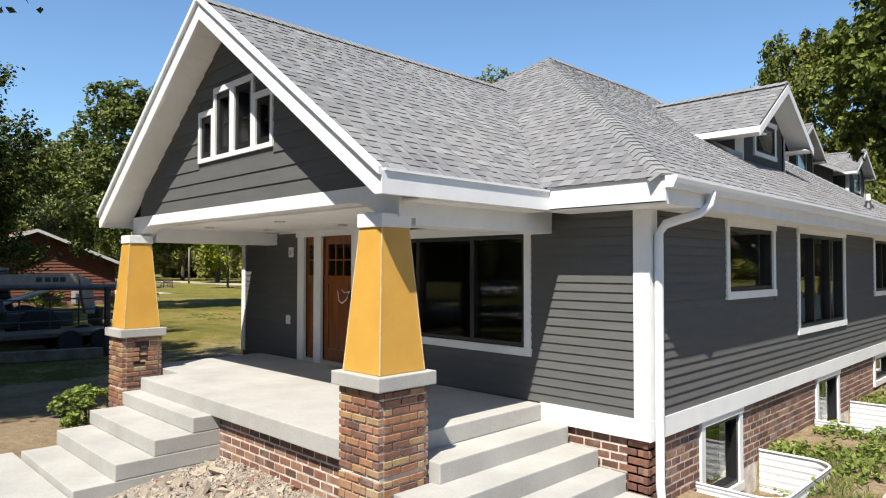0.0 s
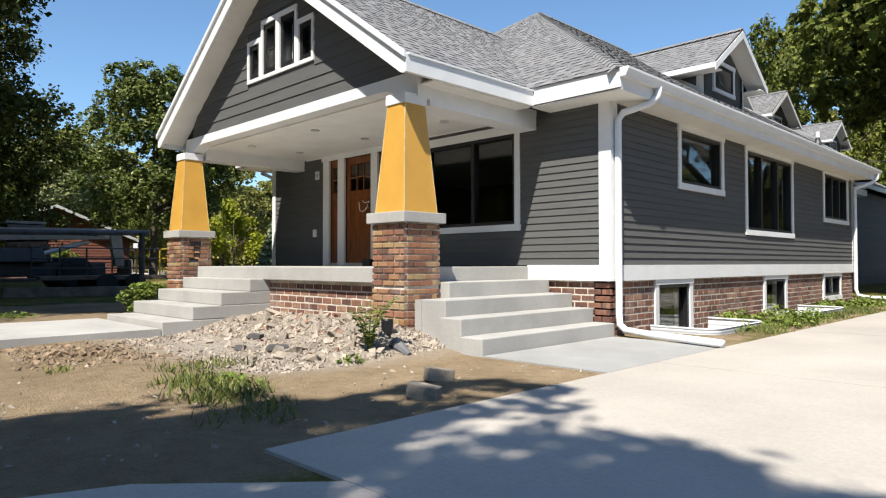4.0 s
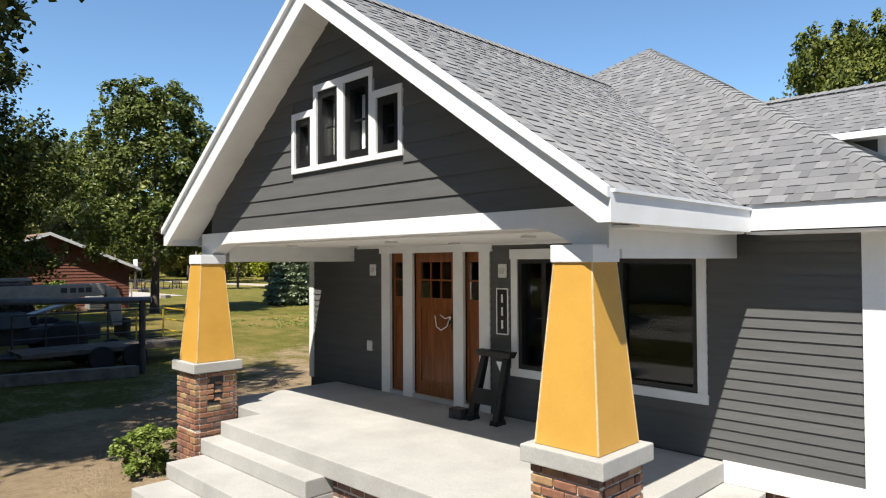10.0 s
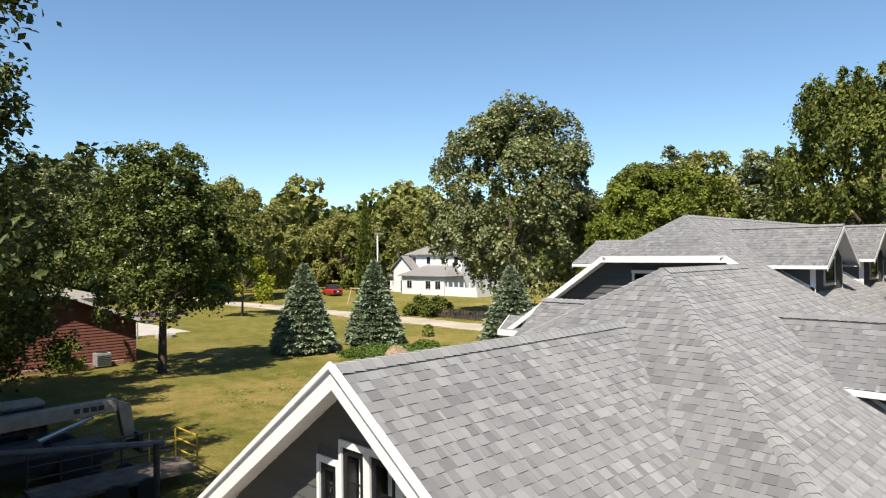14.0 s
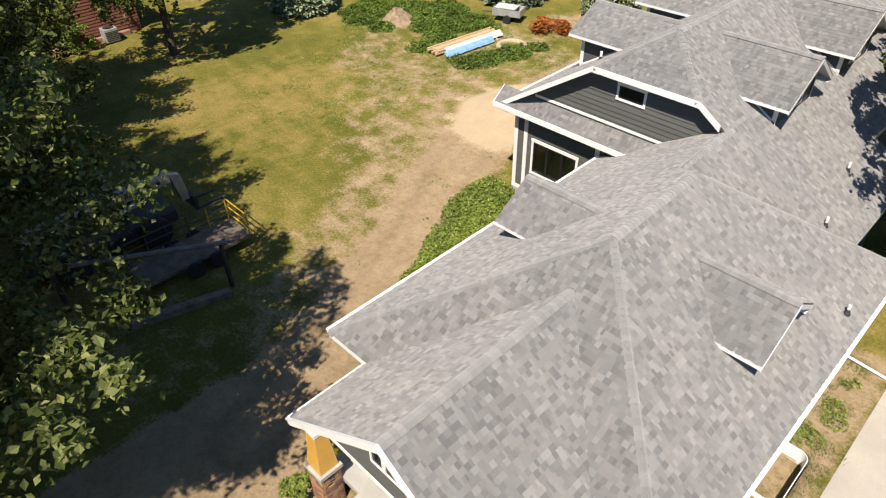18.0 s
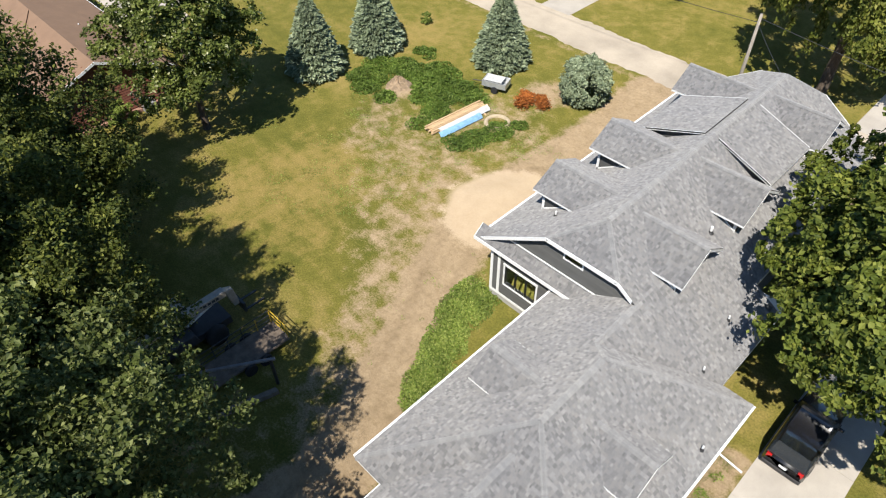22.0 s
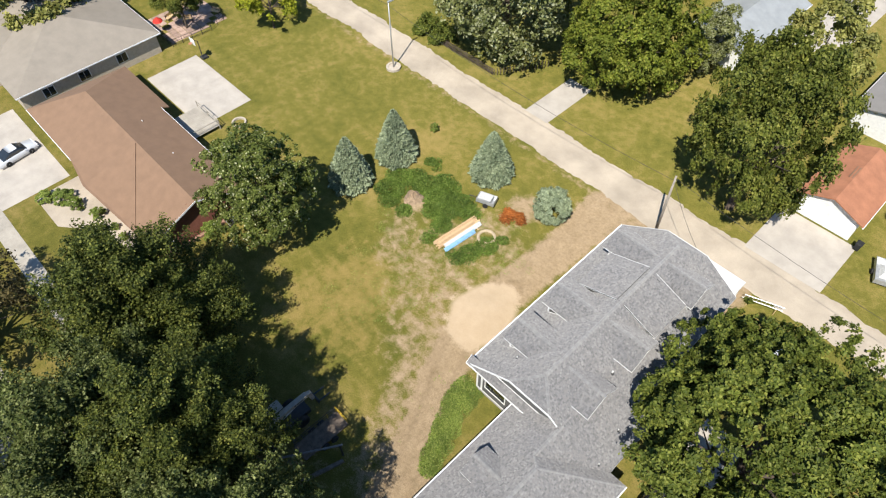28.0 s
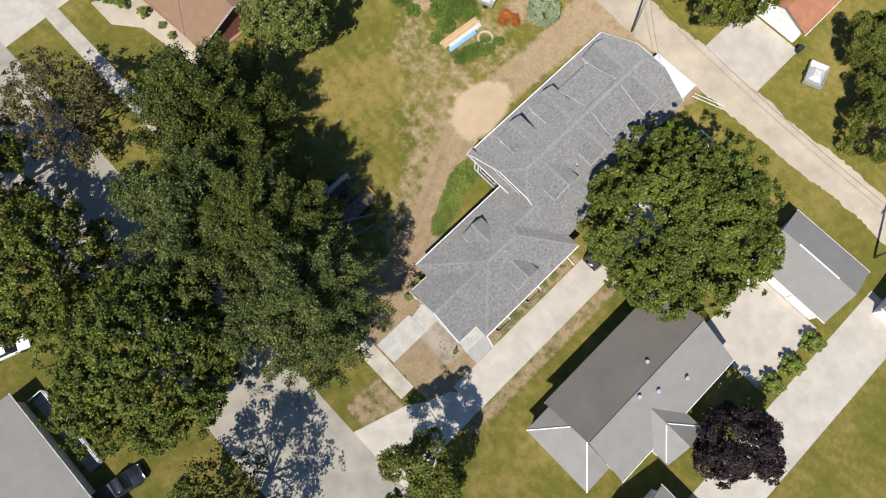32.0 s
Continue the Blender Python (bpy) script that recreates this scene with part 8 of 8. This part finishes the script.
# ---- lumber, tarp and clutter on the back lawn ----
lb = thing("lumber_stack", "stack of pale boards beside a blue and white tarp", "lumber stack", at=(-26.9, 23.1, 0), turn=-5)
for j in range(3):
    for k in range(6):
        dx = rnd.uniform(-0.04, 0.04)
        part("board", Shape().box((-0.75 + 0.16 * k + dx, -2.7 + rnd.uniform(-0.3, 0.3), 0.12 + 0.07 * j), (-0.62 + 0.16 * k + dx, 2.5 + rnd.uniform(-0.3, 0.4), 0.18 + 0.07 * j)), LUMBER, lb)
for y in (-2, 0, 2):
    part("bearer", Shape().box((-0.8, y - 0.05, 0), (0.8, y + 0.05, 0.11)), LUMBER, lb)
TARP, TARP2 = surface("blue_tarp", (0.22, 0.40, 0.58), 0.5, 0.15, 4, 30, 0.3), surface("white_tarp", (0.52, 0.52, 0.50), 0.6, 0.1, 4, 30, 0.3)
for nm, a, b, mat, sd in (("blue_tarp", (0.62, -2.5), (0.98, 1.5), TARP, 1), ("white_tarp", (0.22, -2.2), (0.62, 2.6), TARP2, 2)):
    n1, n2 = 10, 26
    gq_ = np.random.default_rng(sd)
    X, Y = np.meshgrid(np.linspace(a[0], b[0], n1), np.linspace(a[1], b[1], n2), indexing="ij")
    Zt = 0.38 * np.cos((X - a[0]) / (b[0] - a[0]) * 1.35) * 0.9 + 0.03 + 0.05 * gq_.random(X.shape)
    ii = np.arange(n1 * n2).reshape(n1, n2)
    me = np_mesh(nm, np.stack([X, Y, Zt], -1), np.stack([ii[:-1, :-1], ii[1:, :-1], ii[1:, 1:], ii[:-1, 1:]], -1).reshape(-1, 4), smooth=True)
    ob = part(nm, me, mat)
    ob.matrix_world = pose(-26.9, 23.1, 0.0 if sd == 1 else 0.05, 0, 0, -5)
    tagged(ob, "crumpled %s plastic tarp over the lumber" % ("blue" if sd == 1 else "white"), "tarp")
ut = thing("utility_cart", "small grey box trailer among the weeds", "trailer", at=(-27.9, 28.3, 0), turn=20)
part("bed", Shape().box((-1.0, -0.6, 0.45), (1.0, 0.6, 0.52)), METAL, ut)
for a, b in (((-1.0, -0.6), (1.0, -0.56)), ((-1.0, 0.56), (1.0, 0.6)), ((-1.0, -0.56), (-0.96, 0.56)), ((0.96, -0.56), (1.0, 0.56))):
    part("side", Shape().box((a[0], a[1], 0.52), (b[0], b[1], 0.9)), METAL, ut)
part("cover", Shape().box((-0.9, -0.5, 0.92), (0.6, 0.5, 0.96)), TARP2, ut)
for sy in (-0.68, 0.68):
    part("wheel", Shape().lathe((0.1, sy, 0.28), [(0.1, -0.07), (0.27, -0.07), (0.27, 0.07), (0.1, 0.07)], 16, "y"), RUBBER, ut)
part("tongue", Shape().tube([(-1.0, 0, 0.48), (-2.0, 0, 0.4)], 0.04, 6), STEEL_DARK, ut)
CR_RUST = crown_mesh("crown", 40, 1.0, 0.7, 14, 1600, 0.14, leaf_mat("dead_leaf", [(0.0, (0.20, 0.055, 0.012)), (1.0, (0.42, 0.15, 0.04))], 0.2))
for x, y, s in ((-24.9, 28.2, 1.0), (-23.7, 28.9, 0.8)):
    shrub("dead_shrub", "dried orange-brown cut brush on the lawn", x, y, s, 0.8, CR_RUST)
hr = part("hose_ring", Shape().tube([(-24.7 + 0.85 * math.cos(k * math.tau / 24), 24.9 + 0.85 * math.sin(k * math.tau / 24), 0.02) for k in range(25)], 0.16, 8), surface("pale_earth_ring", (0.45, 0.36, 0.24), 0.9))
tagged(hr, "low ring of pale soil round a planting hole", "ring")
sr = thing("ladder_rack", "pale metal ladder on two trestles behind the house", "ladder")
for dx in (0.0, 0.45):
    part("stile", Shape().tube([(-2.6, 36.2 + dx, 0.8), (0.8, 37.4 + dx, 0.8)], 0.035, 6), METAL, sr)
for k in range(10):
    t = k / 9
    part("rung", Shape().tube([(-2.5 + 3.2 * t, 36.24 + 1.13 * t, 0.8), (-2.5 + 3.2 * t, 36.66 + 1.13 * t, 0.8)], 0.02, 6), METAL, sr)
for x, y in ((-2.0, 36.6), (0.3, 37.4)):
    for dy in (-0.35, 0.35):
        part("leg", Shape().tube([(x, y + dy, 0), (x, y + dy * 0.3, 0.78)], 0.03, 6), LUMBER, sr)
bx = thing("garden_trailer", "grey open trailer on the grass by the alley", "trailer", at=(5.6, 48.6, 0), turn=20)
part("bed", Shape().box((-1.1, -1.5, 0.4), (1.1, 1.5, 0.48)), METAL, bx)
for a, b in (((-1.1, -1.5), (-1.05, 1.5)), ((1.05, -1.5), (1.1, 1.5)), ((-1.05, 1.45), (1.05, 1.5)), ((-1.05, -1.5), (1.05, -1.45))):
    part("side", Shape().box((a[0], a[1], 0.48), (b[0], b[1], 0.95)), METAL, bx)
part("load", Shape().frustum((0.1, 0.2, 0.48), (0.7, 0.9), (0.1, 0.2, 0.85), (0.4, 0.5)), TARP2, bx)
for sx in (-1.2, 1.2):
    part("wheel", Shape().lathe((sx, 0, 0.3), [(0.1, -0.08), (0.29, -0.08), (0.29, 0.08), (0.1, 0.08)], 16, "x"), RUBBER, bx)
bn = thing("wheeled_bin", "black wheeled refuse bin beside the orange-roofed garage", "bin")
part("body", Shape().frustum((2.2, 50.0, 0.08), (0.24, 0.28), (2.2, 50.0, 0.95), (0.3, 0.34)), RUBBER, bn, bevel=0.02)
part("lid", Shape().frustum((2.2, 50.0, 0.955), (0.33, 0.37), (2.2, 50.0, 1.05), (0.24, 0.28)), RUBBER, bn)

# ---- weeds, tufts and rubble ----
def leaf_patch(name, label, spots, n, leaf, hmax, mat, seed, category="weeds"):
    """Many small leaves over round patches (x, y, radius)."""
    g = np.random.default_rng(seed)
    w = np.array([s[2] ** 2 for s in spots])
    per = g.multinomial(n, w / w.sum())
    P = []
    for (x, y, r), k in zip(spots, per):
        a, q = g.random(k) * math.tau, np.sqrt(g.random(k)) * r
        lump = 0.55 + 0.45 * np.sin(q * 5 + a * 3 + x)
        px_, py_ = x + np.cos(a) * q, y + np.sin(a) * q
        P.append(np.stack([px_, py_, ground_height(px_, py_) + hmax * (1 - (q / r) ** 2 * 0.8) * lump * g.random(k) ** 0.6 + 0.02], 1))
    P = np.concatenate(P)
    N = g.normal(size=P.shape) * 0.6 + np.array([0, 0, 0.9])
    N /= np.linalg.norm(N, axis=1)[:, None]
    T = np.cross(N, g.normal(size=N.shape))
    T /= np.linalg.norm(T, axis=1)[:, None]
    B = np.cross(N, T)
    s = leaf * (0.5 + g.random(len(P)))[:, None]
    V = np.stack([P - T * s * 0.7, P - B * s * 0.38, P + T * s * 0.7, P + B * s * 0.38], 1)
    me = np_mesh(name, V.reshape(-1, 3), np.arange(len(P) * 4).reshape(-1, 4))
    return tagged(part(name, me, mat), label, category, kind="stuff")


g = random.Random(3)
bed_spots = [(-11.2 - 0.28 * (y - 4) - g.uniform(0, 1) * (0.7 + 0.22 * (y - 4)) * 0.9, y, 0.75) for y in np.linspace(4.3, 11.9, 26) for _ in range(3)]
leaf_patch("side_weeds", "thick low green ground cover beside the house", [(max(x, -14.8), y, r) for x, y, r in bed_spots], 30000, 0.085, 0.32, WEED, 51)
LOT_WEED = leaf_mat("rank_weed_leaf", [(0.0, (0.055, 0.095, 0.014)), (0.6, (0.105, 0.165, 0.028)), (1.0, (0.19, 0.25, 0.06))])
thicket = [(-36.8, 22.6, 1.5), (-37.4, 24.6, 1.4), (-36.0, 25.4, 1.3), (-35.4, 21.4, 1.1), (-33.4, 21.3, 1.0), (-34.4, 25.4, 1.4), (-32.4, 25.2, 1.5), (-31.8, 26.9, 1.4), (-31.4, 23.8, 1.3), (-30.0, 24.6, 1.5),
           (-29.6, 26.2, 1.5), (-28.0, 26.2, 1.1), (-29.4, 22.4, 1.2), (-28.6, 20.9, 0.8), (-25.2, 20.6, 0.8), (-24.3, 22.0, 1.1), (-23.6, 23.8, 1.1), (-23.4, 25.4, 0.8), (-33.2, 27.6, 1.0)]
leaf_patch("back_weeds", "rank green weeds round the lumber and spruces", [(x + g.uniform(-0.5, 0.5), y + g.uniform(-0.5, 0.5), r * g.uniform(0.8, 1.1)) for x, y, r in thicket for _ in range(3)] +
           [(-37 + g.uniform(-0.5, 2), 28.6 + g.uniform(-0.6, 0.6), 0.6) for _ in range(7)], 46000, 0.11, 0.5, LOT_WEED, 52)
# low mound of dry earth among the weeds
ea, er = np.meshgrid(np.linspace(0, math.tau, 33), np.linspace(0, 1, 13), indexing="ij")
gm_ = np.random.default_rng(61)
ez_ = 0.75 * np.cos(er * math.pi / 2) ** 1.3 * (0.82 + 0.30 * gm_.random(er.shape)) - 0.03
ez_[-1], ez_[:, 0] = ez_[0], 0.72
ew = 1.15 * er * (1 + 0.10 * np.sin(ea * 3) + 0.06 * np.sin(ea * 7 + 1))
ei = np.arange(33 * 13).reshape(33, 13)
mound = part("earth_mound", np_mesh("earth_mound", np.stack([ew * np.cos(ea), ew * np.sin(ea), ez_], -1).reshape(-1, 3), np.stack([ei[:-1, :-1], ei[:-1, 1:], ei[1:, 1:], ei[1:, :-1]], -1).reshape(-1, 4)),
             surface("dry_earth", (0.30, 0.215, 0.135), 0.95, 0.25, 3, 50, 0.6, dist=0.03))
mound.matrix_world = pose(-33.9, 23.3, 0)
tagged(mound, "low mound of dry tan earth among green weeds", "earth mound")
leaf_patch("lot_weeds", "thin green weeds scattered over the worn lot", [q for q in [(-27.0 + g.gauss(0, 4.2), 18.0 + g.gauss(0, 5.0), g.uniform(0.25, 0.9)) for _ in range(110)] + [(-15.5 + g.uniform(-1.5, 1.0), 6 + g.uniform(-3, 8), g.uniform(0.1, 0.25)) for _ in range(24)] if math.hypot(q[0] + 18.6, q[1] - 17.9) > 4.6], 14000, 0.05, 0.04, WEED, 55)
leaf_patch("wall_weeds", "straggling green weeds along the brick foundation", [(g.uniform(0.3, 1.35), y + g.uniform(-0.2, 0.2), g.uniform(0.18, 0.42)) for y in (3.4, 3.7, 4.0, 4.5, 5.0, 5.2, 7.9, 8.3, 8.7, 9.3, 9.8, 10.2, 10.9, 11.5)] + [(0.85, 2.0, 0.3), (1.25, 2.9, 0.28), (0.3, 3.35, 0.3)], 3000, 0.055, 0.24, WEED, 53)
leaf_patch("front_tufts", "small broad-leaved weeds on bare front earth", [(-0.45, -5.35, 0.16), (-0.2, -5.3, 0.12), (-0.55, -4.0, 0.14), (-9.5, -5.0, 0.4)], 420, 0.045, 0.10, WEED, 54)
def weed_plant(name, label, x, y, h, r, seed):
    """A few arching stems with leaves in pairs, from one root."""
    g_ = random.Random(seed)
    t = thing(name, label, "weed", at=(x, y, float(ground_height(np.array(x), np.array(y)))))
    for k in range(11):
        a, ln = k * 2.4, g_.uniform(0.6, 1.0)
        pts = [Vector((math.cos(a) * r * ln * q ** 1.4, math.sin(a) * r * ln * q ** 1.4, h * ln * (q - 0.25 * q * q) * 1.3)) for q in (0, 0.35, 0.7, 1.0)]
        part("stem", Shape().tube([tuple(p_) for p_ in pts], [0.008, 0.006, 0.004, 0.002], 5), WEED, t)
        lf = Shape()
        for q in range(26):
            f = 0.15 + 0.85 * q / 25
            i = min(2, int(f * 3))
            p_ = pts[i].lerp(pts[i + 1], f * 3 - i)
            b = a + (1 if q % 2 else -1) * g_.uniform(0.5, 1.7)
            d = Vector((math.cos(b), math.sin(b), g_.uniform(-0.3, 0.5))) * g_.uniform(0.045, 0.085)
            w = Vector((-d.y, d.x, g_.uniform(-0.02, 0.02))) * 0.36
            m_ = p_ + d * 0.5
            lf.add([tuple(p_), tuple(m_ + w), tuple(p_ + d), tuple(m_ - w)], [(0, 1, 2, 3)])
        part("leaves", lf, WEED, t)
    return t


weed_plant("rubble_weed", "leafy bright green weed growing from rubble", -0.75, -3.6, 0.62, 0.30, 5)
dp = thing("drain_pipe", "black ribbed drain pipe end beside the brick pier", "pipe", at=(-1.02, -3.12, 0.0))
part("tube", Shape().lathe((0, 0, -0.1), [(0.065 + 0.008 * (k % 2), 0.02 * k) for k in range(24)], 14), BLACK, dp, smooth=True)
part("sleeve", Shape().tube([(0.1, -0.1, 0.05), (0.35, -0.16, 0.12), (0.6, -0.2, 0.03)], [0.05, 0.08, 0.03], 8), STEEL_GREY, dp)
for x, y, a in ((1.2, -4.65, 25), (0.75, -4.05, 70)):
    pb = part("loose_block", Shape().cbox((0, 0, 0.05), (0.24, 0.12, 0.11)), STONE, bevel=0.01)
    pb.matrix_world = pose(x, y, 0, 0, 8, a)
    tagged(pb, "loose weathered paving block on bare earth", "block", "loose blocks")


def rocks(name, label, n, area, size, mat, seed):
    g_ = np.random.default_rng(seed)
    V, Q = [], []
    cube = np.array([(x, y, z) for z in (-1, 1) for y in (-1, 1) for x in (-1, 1)], float)
    quads = np.array([(0, 2, 3, 1), (4, 5, 7, 6), (0, 1, 5, 4), (1, 3, 7, 5), (3, 2, 6, 7), (2, 0, 4, 6)])
    for i in range(n):
        x, y = area(g_)
        s = size * (0.25 + 1.4 * g_.random() ** 3.0)
        c = cube * s * (0.55 + 0.5 * g_.random(3)) * np.array([1, 0.8, 0.45]) * (1 + 0.3 * g_.normal(size=(8, 1))).clip(0.5, 1.5)
        r = np.array(Euler((g_.random() * 6, g_.random() * 0.8, g_.random() * 6)).to_matrix())
        p = c @ r.T + np.array([x, y, float(ground_height(np.array(x), np.array(y))) - s * 0.05])
        Q.append(quads + len(V) * 8)
        V.append(p)
    me = np_mesh(name, np.concatenate(V), np.concatenate(Q))
    return tagged(part(name, me, mat), label, "rubble", kind="stuff")


rocks("porch_rubble", "broken pale stone and brick rubble before the porch", 11000, lambda q: (-4.35 + 3.9 * q.random() ** 0.9, -2.64 - 2.3 * q.random() ** 1.3), 0.021, STONE, 61)
rocks("rubble_chunks", "larger broken stone and mortar chunks on the rubble", 420, lambda q: (-4.3 + 3.7 * q.random() ** 0.8, -2.75 - 1.7 * q.random() ** 1.2), 0.062, STONE, 65)
rocks("earth_clods", "crumbled brown clods of dug earth beside the path", 1100, lambda q: (-4.3 + 2.6 * q.random() ** 1.5 + 0.3 * q.normal(), -4.9 - 1.5 * q.random() + 0.2 * q.normal()), 0.022, CLOD, 63)
rocks("brick_bits", "broken red brick bits among the rubble", 160, lambda q: (-4.2 + 3.2 * q.random(), -2.7 - 1.4 * q.random() ** 1.5), 0.034, BRICK_DARK_MANY, 64)
rocks("loose_stones", "scattered small stones on the bare front earth", 1100, lambda q: (-4.2 + 5.6 * q.random(), -8.4 + 5.6 * q.random()), 0.014, STONE, 62)


def grass(name, label, spots, n, h, mat, seed):
    """Thin upright blades in tufts."""
    g_ = np.random.default_rng(seed)
    k = g_.integers(0, len(spots), n)
    sp = np.array(spots)[k]
    a, q = g_.random(n) * math.tau, np.sqrt(g_.random(n)) * sp[:, 2]
    x, y = sp[:, 0] + np.cos(a) * q, sp[:, 1] + np.sin(a) * q
    z = ground_height(x, y)
    t, lean, hh = g_.random(n) * math.tau, g_.normal(size=(n, 2)) * 0.5, h * (0.35 + 0.8 * g_.random(n))
    w = 0.006 + 0.004 * g_.random(n)
    c, s_ = np.cos(t) * w, np.sin(t) * w
    tx, ty = x + lean[:, 0] * hh, y + lean[:, 1] * hh
    V = np.stack([np.stack([x - c, y - s_, z], 1), np.stack([x + c, y + s_, z], 1), np.stack([tx + c * 0.3, ty + s_ * 0.3, z + hh], 1), np.stack([tx - c * 0.3, ty - s_ * 0.3, z + hh], 1)], 1)
    me = np_mesh(name, V.reshape(-1, 3), np.arange(n * 4).reshape(-1, 4))
    return tagged(part(name, me, mat), label, "grass", kind="stuff")


GRASSY = leaf_mat("grass_blade", [(0.0, (0.10, 0.14, 0.035)), (0.6, (0.17, 0.20, 0.06)), (1.0, (0.30, 0.27, 0.11))])
g = random.Random(9)
grass("front_grass", "sparse pale grass tufts on bare front earth", [(-1.55 + 2.1 * q + g.uniform(-0.25, 0.25), -5.0 - 0.75 * q + g.uniform(-0.3, 0.25), 0.26) for q in (g.random() for _ in range(26))] + [(0.65, -5.6, 0.2), (0.95, -5.75, 0.2), (-2.0, -6.2, 0.12)], 1500, 0.075, GRASSY, 71)
grass("wall_grass", "thin grass between the brick wall and the driveway", [(g.uniform(0.15, 1.5), g.uniform(1.5, 12.6), 0.25) for _ in range(60)], 5000, 0.08, GRASSY, 72)
grass("verge_grass", "thin grass beside the driveway", [(g.uniform(5.3, 7.5), g.uniform(-9, 14), 0.4) for _ in range(60)], 6000, 0.10, GRASSY, 73)
bt = thing("panel_trailer", "white enclosed trailer with plain dark bars in the shade", "trailer", at=(1.8, 30.6, 0))
part("body", Shape().box((-1.0, -2.2, 0.5), (1.0, 2.2, 2.4)), CLAD_WHITE, bt, bevel=0.06)
for k in range(2):
    part("bar", Shape().box((-0.8, -2.206, 1.5 - 0.35 * k), (0.7, -2.201, 1.68 - 0.35 * k)), STEEL_GREY, bt)
for sx in (-1.0, 1.0):
    part("wheel", Shape().lathe((sx, 0, 0.33), [(0.15, -0.1), (0.32, -0.1), (0.32, 0.1), (0.15, 0.1)], 16, "x"), RUBBER, bt)
for k, (x, y, sx, sy, a) in enumerate(((-2.6, -3.9, 0.10, 0.05, 20), (-1.75, -4.1, 0.12, 0.06, 70), (-2.2, -4.3, 0.08, 0.05, 130))):
    ch = part("slate_piece", Shape().frustum((0, 0, 0), (sx, sy), (0.02, 0.01, 0.05), (sx * 0.85, sy * 0.8)), surface("slate", (0.075, 0.07, 0.066), 0.9) if k == 0 else bpy.data.materials["slate"])
    ch.matrix_world = pose(x, y, float(ground_height(np.array(x), np.array(y))) + 0.01, 4, 3, a)
    tagged(ch, "broken dark shingle scrap lying on rubble", "scrap", "scraps on the rubble")
